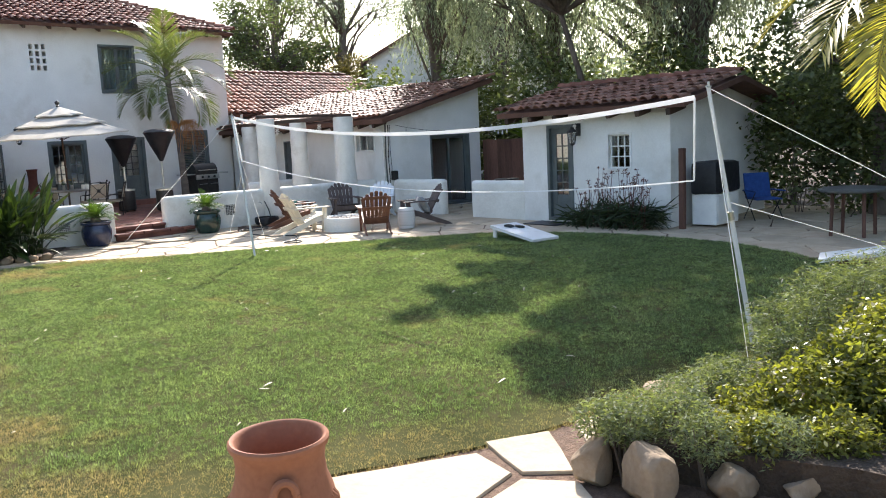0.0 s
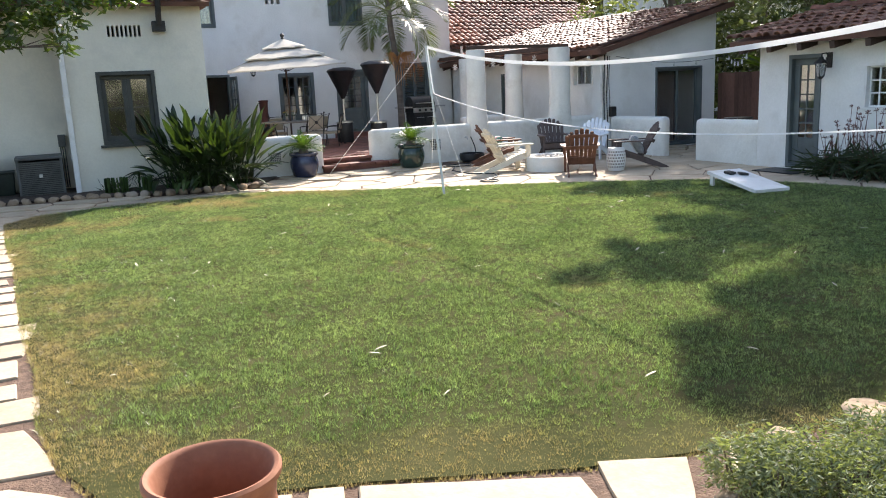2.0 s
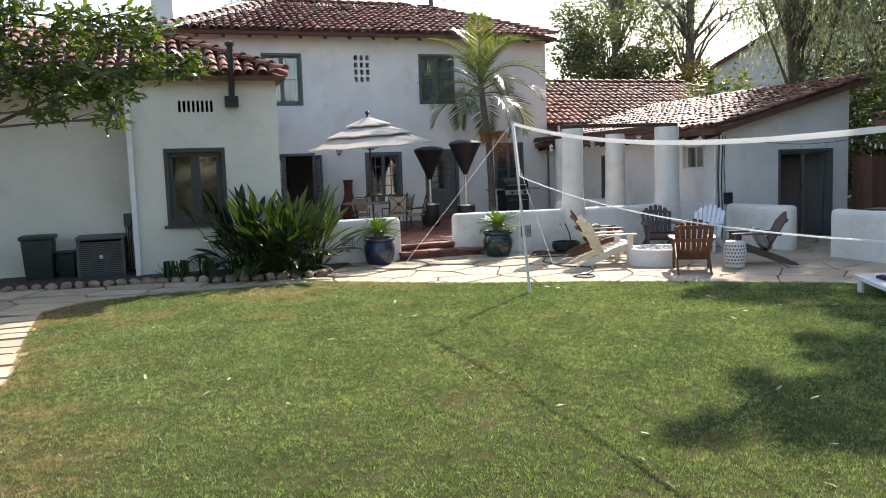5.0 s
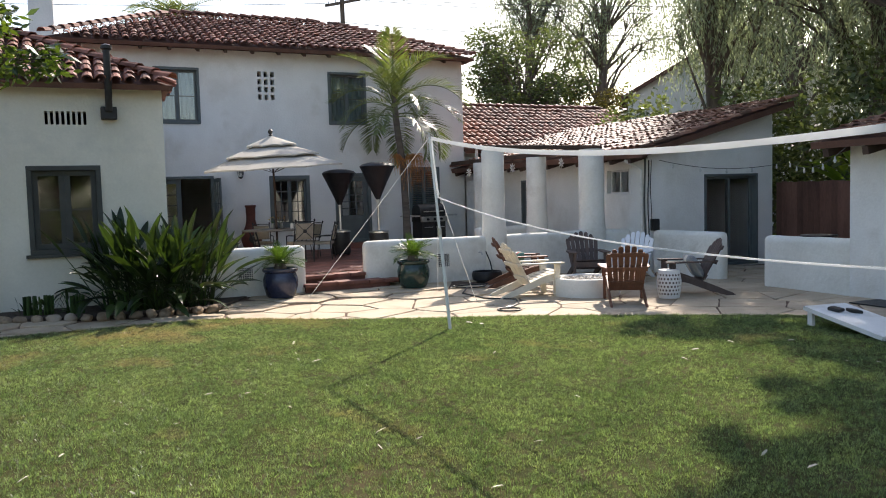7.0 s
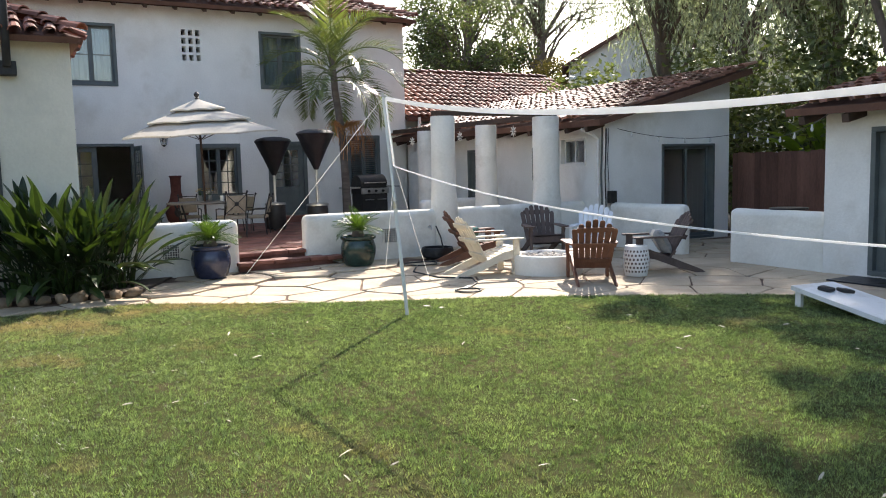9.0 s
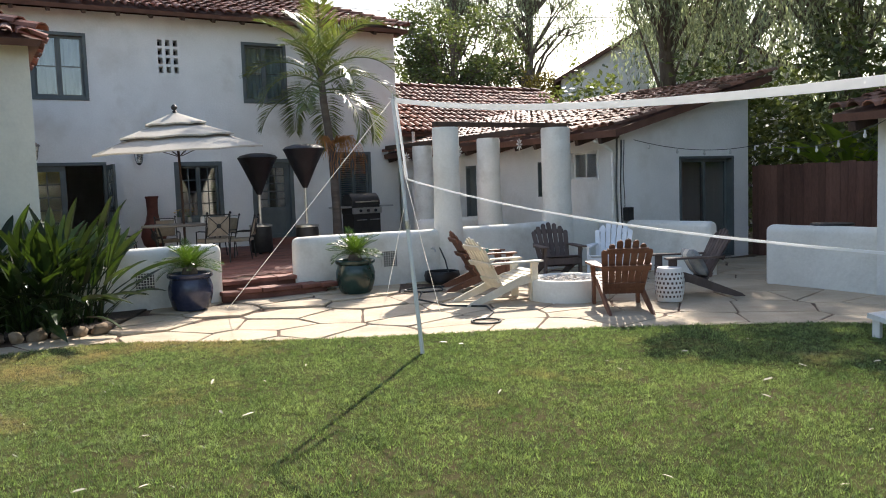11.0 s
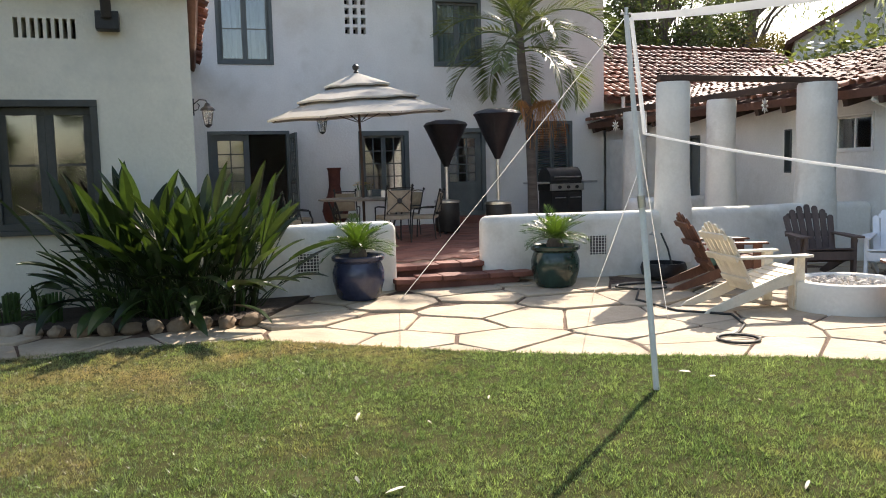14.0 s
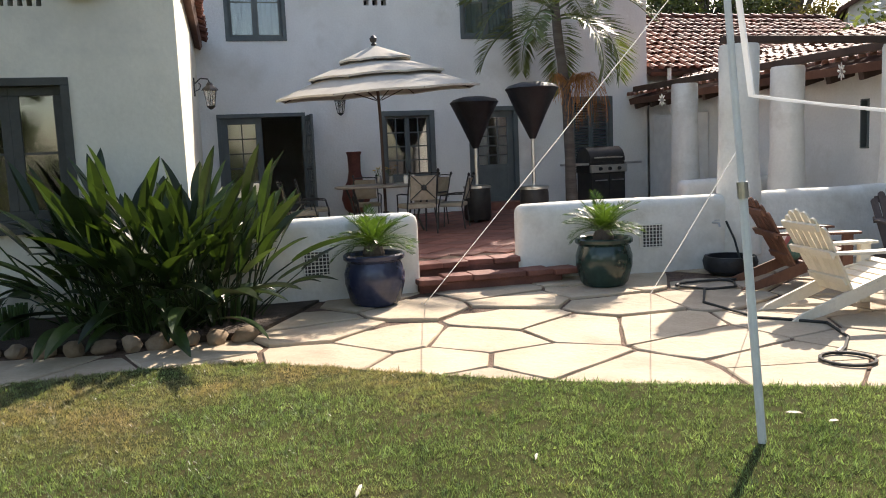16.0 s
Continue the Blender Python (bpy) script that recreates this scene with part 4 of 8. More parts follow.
CREAMWOOD = surf("cream_painted_wood", (0.66, 0.60, 0.47), (0.80, 0.74, 0.61), scale=4, fine=50, rough=0.6, bump=0.2, vary=0.06, stain=(0.55, 0.47, 0.35), stain_scale=4)
WHITEWOOD = surf("white_painted_wood", (0.70, 0.72, 0.74), (0.84, 0.85, 0.86), scale=4, fine=50, rough=0.55, bump=0.15, vary=0.04)


def plank(length, width, thick, round_top=0.0, seg=6):
    """A board lying along y from 0 to length, its far end rounded."""
    bm = bmesh.new()
    w = width / 2
    pts = [(-w, 0), (w, 0)]
    if round_top:
        pts += [(w * math.cos(math.pi * i / seg), length - round_top + round_top * math.sin(math.pi * i / seg)) for i in range(seg + 1)]
    else:
        pts += [(w, length), (-w, length)]
    prism(bm, pts, -thick / 2, thick / 2)
    return bm


def stringer(bm, x, thick):
    """The side rail of the chair, one curved board from the front edge to the ground behind."""
    prof = [(0.40, 0.385), (0.40, 0.27), (0.10, 0.21), (-0.25, 0.075), (-0.52, 0.0), (-0.66, 0.0), (-0.60, 0.045), (-0.32, 0.16), (-0.05, 0.27), (0.15, 0.345)]
    a = [bm.verts.new((x - thick / 2, y, z)) for y, z in prof]
    b = [bm.verts.new((x + thick / 2, y, z)) for y, z in prof]
    bm.faces.new(a)
    bm.faces.new(b[::-1])
    for i in range(len(a)):
        j = (i + 1) % len(a)
        bm.faces.new((a[i], a[j], b[j], b[i]))
    return bm


def garden_chair(mat, label, m):
    """A slatted garden chair with broad arms; it faces +y."""
    ch = thing("adirondack_chair", label, "chair", None, "chairs round the fire pit")
    for s in (-1, 1):
        part("rear_leg", stringer(bmesh.new(), s * 0.255, 0.028), mat, ch)
        bm = bmesh.new()
        box(bm, s * 0.285 - 0.02, s * 0.285 + 0.02, 0.29, 0.39, 0, 0.53, bevel=0.005)
        part("front_leg", bm, mat, ch)
        bm = bmesh.new()
        pts = [(s * 0.235, 0.44), (s * 0.37, 0.44), (s * 0.385, 0.38), (s * 0.365, -0.1), (s * 0.30, -0.36), (s * 0.245, -0.36), (s * 0.245, -0.1)]
        prism(bm, pts if s > 0 else pts[::-1], 0.53, 0.553)
        part("arm", bm, mat, ch)
        bm = bmesh.new()
        prism(bm, [(0, 0), (0.09, 0), (0, -0.17)], -0.012, 0.012, m=pose(s * 0.31, 0.31 - 0.02, 0.53, 90, 0, 90))
        part("arm_bracket", bm, mat, ch)
    for k in range(6):
        y = 0.37 - 0.088 * k
        z = 0.392 - 0.030 * k
        bm = bmesh.new()
        box(bm, -0.275, 0.275, -0.038, 0.038, -0.01, 0.01, bevel=0.004, m=pose(0, y, z, 18, 0, 0))
        part("seat_slat", bm, mat, ch)
    n = 7
    for k in range(n):
        u = (k - (n - 1) / 2) / ((n - 1) / 2)
        length = 0.80 - 0.13 * u * u - 0.02 * abs(u)
        bm = plank(length, 0.073, 0.018, 0.035)
        part("back_slat", bm, mat, ch, m=pose(u * 0.215, -0.115, 0.19, 118, 0, 0) @ pose(0, 0, 0, 0, 0, -u * 5.5))
    for y, z, w in ((-0.185, 0.30, 0.25), (-0.335, 0.53, 0.30), (-0.44, 0.75, 0.25)):
        bm = bmesh.new()
        box(bm, -w, w, -0.014, 0.014, -0.035, 0.035, bevel=0.004, m=pose(0, y - 0.012, z, 28, 0, 0))
        part("back_brace", bm, mat, ch)
    bm = bmesh.new()
    box(bm, -0.27, 0.27, 0.385, 0.407, 0.27, 0.37, bevel=0.004)
    part("front_apron", bm, mat, ch)
    ch.matrix_world = m
    return ch


ch1 = garden_chair(CREAMWOOD, "cream-painted slatted garden chair in full sun by the fire pit", pose(11.4, 15.03, 0.004, 0, 0, -98))
garden_chair(BROWNWOOD, "reddish-brown slatted garden chair with a striped pillow", pose(11.86, 16.2, 0.024, 0, 0, -108))
garden_chair(GREYBROWN, "dull brown slatted garden chair before the porch wall", pose(13.35, 16.25, 0.026, 0, 0, 157))
garden_chair(WHITEWOOD, "white slatted garden chair in the shade of the porch", pose(14.05, 15.75, 0.01, 0, 0, 128))
garden_chair(BROWNWOOD, "reddish-brown slatted garden chair with its back to the lawn", pose(12.14, 13.5, 0.004, 0, 0, -32))
garden_chair(GREYBROWN, "brown slatted garden chair with a grey pillow", pose(13.5, 13.6, 0.004, 0, 0, 62))


def pillow(label, mats, m):
    """A stuffed cushion, bulging in the middle; its stripes are strips of their own."""
    pl = thing("pillow", label, "pillow")
    n = 12
    for s, mat in enumerate(mats):
        bm = bmesh.new()
        k = len(mats)
        for side in (1, -1):
            grid = [[bm.verts.new(((s + i / 4) / k * 0.44 - 0.22, j / n * 0.4 - 0.2, 0)) for j in range(n + 1)] for i in range(5)]
            for row in grid:
                for v in row:
                    u, w = v.co.x / 0.22, v.co.y / 0.2
                    v.co.z = side * 0.085 * max(0, (1 - u ** 4) * (1 - w ** 4)) ** 0.55
            for i in range(4):
                for j in range(n):
                    bm.faces.new((grid[i][j], grid[i + 1][j], grid[i + 1][j + 1], grid[i][j + 1]))
        part("stripe", bm, mat, pl, smooth=True)
    pl.matrix_world = m


CLOTH_GREEN = surf("green_cloth", (0.10, 0.20, 0.15), (0.16, 0.28, 0.21), scale=20, fine=120, rough=0.95, bump=0.2)
CLOTH_CREAM = surf("cream_cloth", (0.62, 0.58, 0.50), (0.75, 0.70, 0.61), scale=20, fine=120, rough=0.95, bump=0.2)
CLOTH_RED = surf("dull_red_cloth", (0.30, 0.10, 0.09), (0.42, 0.16, 0.14), scale=20, fine=120, rough=0.95, bump=0.2)
CLOTH_GREY = surf("grey_cloth", (0.25, 0.26, 0.26), (0.38, 0.38, 0.37), scale=20, fine=120, rough=0.95, bump=0.2)
pillow("striped green, cream and red pillow on the brown chair", [CLOTH_GREEN, CLOTH_CREAM, CLOTH_RED, CLOTH_GREEN], pose(11.86, 16.2, 0.0, 0, 0, -108) @ pose(0, -0.06, 0.46, 60, 0, 0))
pillow("grey and white pillow on the brown chair", [CLOTH_GREY, CLOTH_CREAM, CLOTH_GREY], pose(13.5, 13.6, 0.0, 0, 0, 62) @ pose(0, -0.06, 0.46, 60, 0, 0))

# fire pit
pit = thing("fire_pit", "round white stucco fire pit filled with pale stones", "fire pit", pose(12.2, 14.6, 0))
bm = bmesh.new()
lathe(bm, [(0.545, -0.02), (0.55, 0.05), (0.545, 0.25), (0.53, 0.285), (0.50, 0.295), (0.44, 0.29), (0.42, 0.27), (0.42, 0.18)], 40, caps=(True, True))
for v in bm.verts:
    v.co += 0.008 * noise.noise(v.co * 4) * Vector((v.co.x, v.co.y, 0))
part("ring_wall", bm, STUCCO_LOW, pit, smooth=True)
PEBBLE = surf("pale_fire_stone", (0.42, 0.38, 0.33), (0.62, 0.57, 0.50), scale=9, fine=60, rough=0.9, bump=0.3, vary=0.2)
bm = bmesh.new()
bmesh.ops.create_icosphere(bm, subdivisions=1, radius=0.045)
peb = mesh_of("stone", bm, PEBBLE, True)
for k in range(110):
    a, d = rng.uniform(0, 6.28), 0.4 * math.sqrt(rng.uniform())
    ob = new("stone", peb)
    ob.parent = pit
    ob.matrix_local = pose(d * math.cos(a), d * math.sin(a), 0.20 + rng.uniform(0, 0.055), *rng.uniform(0, 360, 3)) @ Matrix.Diagonal((*rng.uniform(0.7, 1.3, 3), 1))

# pierced white stool
stool = thing("garden_stool", "white pierced ceramic garden stool beside a chair", "stool", pose(12.95, 13.45, 0.004))
bm = bmesh.new()
rows, seg, holes = 15, 44, []
prof = [(0.155 + 0.035 * math.sin(math.pi * min(1, k / rows * 0.98)), 0.44 * k / rows) for k in range(rows + 1)]
rings = [ring(bm, Vector((0, 0, z)), Vector((1, 0, 0)), Vector((0, 1, 0)), r, seg) for r, z in prof]
for k, (a, b) in enumerate(zip(rings, rings[1:])):
    for i in range(seg):
        if not (2 <= k <= 12 and k % 2 == 0 and (i + k // 2) % 2 == 0):
            bm.faces.new((a[i], a[(i + 1) % seg], b[(i + 1) % seg], b[i]))
bm.faces.new(rings[-1])
part("body", bm, WHITEPAINT, stool)
# dark inner shell stands for the shade seen through the piercings
bm = bmesh.new()
lathe(bm, [(0.145, 0.02), (0.168, 0.2), (0.145, 0.42)], 32)
part("lining", bm, GREYBROWN, stool)

# ---- net ----
TAPE = leafy("white_webbing", (0.84, 0.84, 0.83), (0.9, 0.9, 0.89), rough=0.85, through=0.5, vary=0.0, spec=0.2)
for _n in TAPE.node_tree.nodes:
    if _n.bl_idname == "ShaderNodeMixRGB":
        _n.inputs["Color2"].default_value = (1.05, 1.05, 1.05, 1)
PL0, PL1 = Vector((8.79, 12.68, 0)), Vector((8.6, 12.74, 2.43))
PR0, PR1 = Vector((8.3, 3.38, 0)), Vector((7.92, 3.59, 2.2))
net = thing("volleyball_net", "white-taped volleyball net slung between two slanting poles", "net", pose(8.6, 8, 0))


def sag(a, b, drop, n=40):
    return [a.lerp(b, i / n) - Vector((0, 0, drop * 4 * (i / n) * (1 - i / n))) for i in range(n + 1)]


def strap(path, width, thick, mat, name):
    """Webbing that hangs on edge along a path, a little wavy."""
    bm = bmesh.new()
    rows = []
    for i, p in enumerate(path):
        d = (path[min(i + 1, len(path) - 1)] - path[max(i - 1, 0)]).normalized()
        side = d.cross(Vector((0, 0, 1))).normalized()
        up = side.cross(d)
        w = width * (1 + 0.18 * noise.noise((i * 0.7, width * 90, 0)))
        off = side * (0.012 * noise.noise((i * 0.5, 3, width)))
        rows.append([bm.verts.new(p + off + up * (w * s) + side * (thick * q)) for s, q in ((-0.5, -0.5), (0.5, -0.5), (0.5, 0.5), (-0.5, 0.5))])
    for a, b in zip(rows, rows[1:]):
        for i in range(4):
            bm.faces.new((a[i], a[(i + 1) % 4], b[(i + 1) % 4], b[i]))
    bm.faces.new(rows[0])
    bm.faces.new(rows[-1][::-1])
    ob = part(name, bm, mat, net)
    ob.matrix_world = Matrix()
    return ob


NLT, NLB = PL1 + Vector((0.0, -0.06, -0.02)), Vector((8.6, 12.52, 1.68))
NRT, NRB = Vector((7.93, 3.72, 2.13)), Vector((7.95, 3.74, 1.44))
strap(sag(NLT, NRT, 0.29), 0.042, 0.004, TAPE, "top_tape")
strap(sag(NLB, NRB, 0.27), 0.012, 0.008, TAPE, "bottom_tape")
for a, b in ((NLT, NLB), (NRT, NRB)):
    bm = bmesh.new()
    d = (b - a)
    box(bm, -0.004, 0.004, -0.018, 0.018, 0, d.length, m=Matrix.Translation(a) @ d.to_track_quat("Z", "Y").to_matrix().to_4x4())
    part("side_strap", bm, TAPE, net).matrix_world = Matrix()
for a, b in ((PL0, PL1), (PR0, PR1)):
    pole = thing("net_pole", "white steel net pole leaning on its guy ropes", "pole", Matrix.Translation(a), "poles of the net")
    mid = a.lerp(b, 0.52)
    bm = bmesh.new()
    tube(bm, [a - Vector((0, 0, 0.03)), mid], 0.021, 12)
    part("lower_tube", bm, GALV, pole).matrix_world = Matrix()
    bm = bmesh.new()
    tube(bm, [mid - (b - a) * 0.01, b], 0.017, 12)
    part("upper_tube", bm, GALV, pole).matrix_world = Matrix()
    bm = bmesh.new()
    tube(bm, [mid - (b - a) * 0.02, mid + (b - a) * 0.012], 0.026, 12)
    part("clamp", bm, STEEL, pole).matrix_world = Matrix()
    bm = bmesh.new()
    tube(bm, [b, b + Vector((0, 0, 0.05))], [0.012, 0.012], 8)
    tube(bm, [b + Vector((-0.04, 0, 0.01)), b + Vector((0.04, 0, 0.01))], 0.008, 6)
    part("hook", bm, STEEL, pole).matrix_world = Matrix()
for a, b in ((PL1, (8.1, 16.9, 0)), (PL0.lerp(PL1, 0.6), (10.35, 16.5, 0)), (PL0.lerp(PL1, 0.8), (10.25, 14.8, 0)), (PR1, (12.6, 1.6, 0.0)), (PR0.lerp(PR1, 0.57), (12.2, 2.2, 0.0)), (PR1, (7.45, 3.0, 0.05))):
    rope = thing("guy_rope", "taut white guy rope pegged into the ground", "rope", Matrix.Translation(b), "guy ropes of the net")
    bm = bmesh.new()
    tube(bm, [a, Vector(a).lerp(Vector(b), 0.5) - Vector((0, 0, 0.01)), b], 0.0032, 5)
    part("cord", bm, TAPE, rope).matrix_world = Matrix()
    bm = bmesh.new()
    tube(bm, [Vector(b) + Vector((0, 0, 0.05)), Vector(b) + Vector((0.01, 0.01, -0.08))], 0.006, 6)
    part("peg", bm, STEEL, rope).matrix_world = Matrix()

# ---- terrace furniture ----
CANVAS = leafy("cream_canvas", (0.46, 0.43, 0.37), (0.55, 0.52, 0.45), rough=0.9, through=0.04, vary=0.0, spec=0.1)
for _n in CANVAS.node_tree.nodes:
    if _n.bl_idname == "ShaderNodeMixRGB":
        _n.inputs["Color2"].default_value = (1.0, 0.97, 0.9, 1)
umb = thing("patio_umbrella", "open cream patio umbrella in three tiers, tilted, over the table", "umbrella", pose(8.74, 21.75, 0.3))
TIP = pose(8.68, 21.6, 2.47, 1.5, -3.6, 12)


def tier(r0, z0, r1, z1, mat):
    bm = bmesh.new()
    n = 8
    for side in (0, -0.006):
        inner = [bm.verts.new((r0 * math.cos(2 * math.pi * i / 32), r0 * math.sin(2 * math.pi * i / 32), z0 + side)) for i in range(32)]
        outer = []
        for i in range(32):
            f = (i % 4) / 4
            belly = 1 - 0.075 * math.sin(math.pi * f)
            outer.append(bm.verts.new((r1 * belly * math.cos(2 * math.pi * i / 32), r1 * belly * math.sin(2 * math.pi * i / 32), z1 + side + 0.02 * math.sin(math.pi * f))))
        for i in range(32):
            j = (i + 1) % 32
            bm.faces.new((inner[i], inner[j], outer[j], outer[i]))
        if side == 0:
            rim = outer
    low = [bm.verts.new(v.co * 1.0 - Vector((0, 0, 0.03))) for v in rim]
    for i in range(32):
        j = (i + 1) % 32
        bm.faces.new((rim[i], rim[j], low[j], low[i]))
    return bm


for k, (r0, z0, r1, z1) in enumerate(((0.03, 0.66, 0.58, 0.45), (0.40, 0.44, 1.08, 0.22), (0.84, 0.22, 1.6, -0.04))):
    part("canopy_tier", tier(r0, z0, r1, z1, CANVAS), CANVAS, umb).matrix_world = TIP
for i in range(8):
    a = 2 * math.pi * i / 8
    bm = bmesh.new()
    tube(bm, [(0.03 * math.cos(a), 0.03 * math.sin(a), 0.42), (1.6 * math.cos(a), 1.6 * math.sin(a), -0.05)], 0.009, 5)
    part("rib", bm, DARKWOOD, umb).matrix_world = TIP
    bm = bmesh.new()
    tube(bm, [(0.04 * math.cos(a), 0.04 * math.sin(a), -0.15), (0.85 * math.cos(a), 0.85 * math.sin(a), 0.15)], 0.007, 5)
    part("strut", bm, DARKWOOD, umb).matrix_world = TIP
bm = bmesh.new()
tube(bm, [(8.74, 21.75, 0.32), (8.72, 21.73, 2.0), TIP @ Vector((0, 0, 0.66))], 0.024, 10)
part("pole", bm, DARKWOOD, umb).matrix_world = Matrix()
bm = bmesh.new()
lathe(bm, [(0.03, 0.66), (0.045, 0.68), (0.02, 0.70), (0.05, 0.73), (0.055, 0.77), (0.02, 0.81)], 14)
part("finial", bm, BLACKMETAL, umb, smooth=True).matrix_world = TIP
bm = bmesh.new()
lathe(bm, [(0.27, 0.0), (0.27, 0.04), (0.06, 0.08), (0.05, 0.3)], 20, (8.74, 21.75, 0.316))
part("base", bm, BLACKMETAL, umb, smooth=True).matrix_world = Matrix()

TABLETOP = surf("mottled_stone_top", (0.16, 0.145, 0.125), (0.30, 0.27, 0.23), scale=8, fine=50, rough=0.45, bump=0.1)
table = thing("dining_table", "oval stone-topped dining table with dark iron legs", "table", pose(8.74, 21.75, 0.316))
bm = bmesh.new()
lathe(bm, [(0.60, 0.0), (0.63, 0.012), (0.63, 0.035), (0.60, 0.045)], 36)
bm.transform(pose(0, 0, 0.68) @ Matrix.Diagonal((1.25, 0.85, 1, 1)))
part("tabletop", bm, TABLETOP, table, smooth=True)
for sx in (-1, 1):
    for sy in (-1, 1):
        bm = bmesh.new()
        tube(bm, [(sx * 0.52, sy * 0.33, 0), (sx * 0.44, sy * 0.28, 0.2), (sx * 0.5, sy * 0.32, 0.5), (sx * 0.56, sy * 0.36, 0.68)], 0.018, 8)
        part("leg", bm, BLACKMETAL, table)
bm = bmesh.new()
tube(bm, [(-0.46, 0, 0.22), (0.46, 0, 0.22)], 0.012, 6)
part("stretcher", bm, BLACKMETAL, table)

SLING = surf("beige_sling_cushion", (0.27, 0.235, 0.175), (0.40, 0.35, 0.27), scale=14, fine=90, rough=0.9, bump=0.2)


def iron_chair(m, first=[]):
    if first:
        return copy_thing(first[0], m)
    ch = thing("dining_chair", "black iron dining chair with beige cushion and crossed back", "chair", None, "chairs round the dining table")
    for s in (-1, 1):
        bm = bmesh.new()
        tube(bm, [(s * 0.24, -0.27, 0), (s * 0.25, -0.22, 0.43), (s * 0.25, -0.30, 0.75), (s * 0.24, -0.36, 1.0), (s * 0.25, -0.40, 1.03)], 0.013, 6)
        part("back_post", bm, BLACKMETAL, ch)
        bm = bmesh.new()
        lathe(bm, [(0.012, -0.03), (0.028, 0), (0.012, 0.03)], 8, (s * 0.245, -0.375, 1.03))
        part("finial", bm, BLACKMETAL, ch)
        bm = bmesh.new()
        tube(bm, [(s * 0.25, 0.25, 0), (s * 0.25, 0.23, 0.43), (s * 0.27, 0.18, 0.64), (s * 0.28, 0.0, 0.66), (s * 0.26, -0.25, 0.66)], 0.013, 6)
        part("front_leg", bm, BLACKMETAL, ch)
    bm = bmesh.new()
    box(bm, -0.25, 0.25, -0.24, 0.25, 0.42, 0.50, bevel=0.03)
    part("cushion", bm, SLING, ch, smooth=True)
    bm = bmesh.new()
    box(bm, -0.22, 0.22, -0.018, 0.018, 0.0, 0.40, bevel=0.014, m=pose(0, -0.275, 0.56, 11, 0, 0))
    part("back_cushion", bm, SLING, ch, smooth=True)
    for a, b in (((-0.23, 0.56), (0.23, 0.97)), ((0.23, 0.56), (-0.23, 0.97))):
        bm = bmesh.new()
        tube(bm, [(a[0], -0.30, a[1]), (0, -0.345, 0.765), (b[0], -0.375, b[1])], 0.009, 5)
        part("cross_bar", bm, BLACKMETAL, ch)
    bm = bmesh.new()
    lathe(bm, [(0.045, -0.006), (0.05, 0.0), (0.045, 0.006)], 12)
    bm.transform(pose(0, -0.348, 0.765, 80, 0, 0))
    part("medallion", bm, BLACKMETAL, ch)
    bm = bmesh.new()
    tube(bm, [(-0.245, -0.37, 0.99), (0, -0.385, 1.0), (0.245, -0.37, 0.99)], 0.011, 6)
    part("top_rail", bm, BLACKMETAL, ch)
    first.append(ch)
    ch.matrix_world = m
    return ch


for x, y, a in ((9.05, 20.95, 8), (9.75, 21.45, 62), (9.6, 22.3, 105), (8.6, 22.6, 175), (7.7, 22.1, -95), (7.4, 21.3, -88)):
    iron_chair(pose(x, y, 0.316, 0, 0, a) @ Matrix.Scale(0.9, 4))


def heater(x, y, top, label):
    """A tall gas patio heater under a black cover."""
    h = thing("patio_heater", label, "heater", pose(x, y, 0.316), "covered patio heaters")
    bm = bmesh.new()
    lathe(bm, [(0.21, 0.03), (0.23, 0.06), (0.225, 0.5), (0.21, 0.56)], 24)
    part("tank_housing", bm, BLACKMETAL, h, smooth=True)
    bm = bmesh.new()
    lathe(bm, [(0.235, 0.56), (0.235, 0.6), (0.05, 0.62)], 24)
    part("collar", bm, STEEL, h, smooth=True)
    bm = bmesh.new()
    tube(bm, [(0, 0, 0.6), (0, 0, top - 0.45)], 0.03, 12)
    part("post", bm, STEEL, h)
    bm = bmesh.new()
    seg = 28
    prof = [(0.045, top - 0.86), (0.10, top - 0.74), (0.24, top - 0.44), (0.375, top - 0.15), (0.41, top - 0.10), (0.36, top - 0.05), (0.2, top - 0.01), (0.02, top)]
    lathe(bm, prof, seg)
    for v in bm.verts:
        a = math.atan2(v.co.y, v.co.x)
        f = 1 + 0.035 * math.sin(a * 5 + v.co.z * 4) + 0.05 * noise.noise(v.co * 4)
        v.co.x *= f
        v.co.y *= f
    part("cover", bm, VINYL, h, "black vinyl cover, wide at the top", smooth=True)
    for k in range(3):
        a = 2.1 * k
        bm = bmesh.new()
        lathe(bm, [(0.03, 0.0), (0.035, 0.03), (0.02, 0.06)], 10, (0.18 * math.cos(a), 0.18 * math.sin(a), 0))
        part("foot", bm, BLACKMETAL, h)


VINYL = surf("black_vinyl", (0.007, 0.008, 0.010), (0.02, 0.021, 0.025), scale=5, fine=30, rough=0.5, bump=0.5, bump_at=7, depth=0.03)
heater(10.95, 21.05, 2.19, "patio heater under a black vinyl cover on the terrace")
heater(10.42, 22.3, 2.08, "patio heater under a dark cover beside the door")

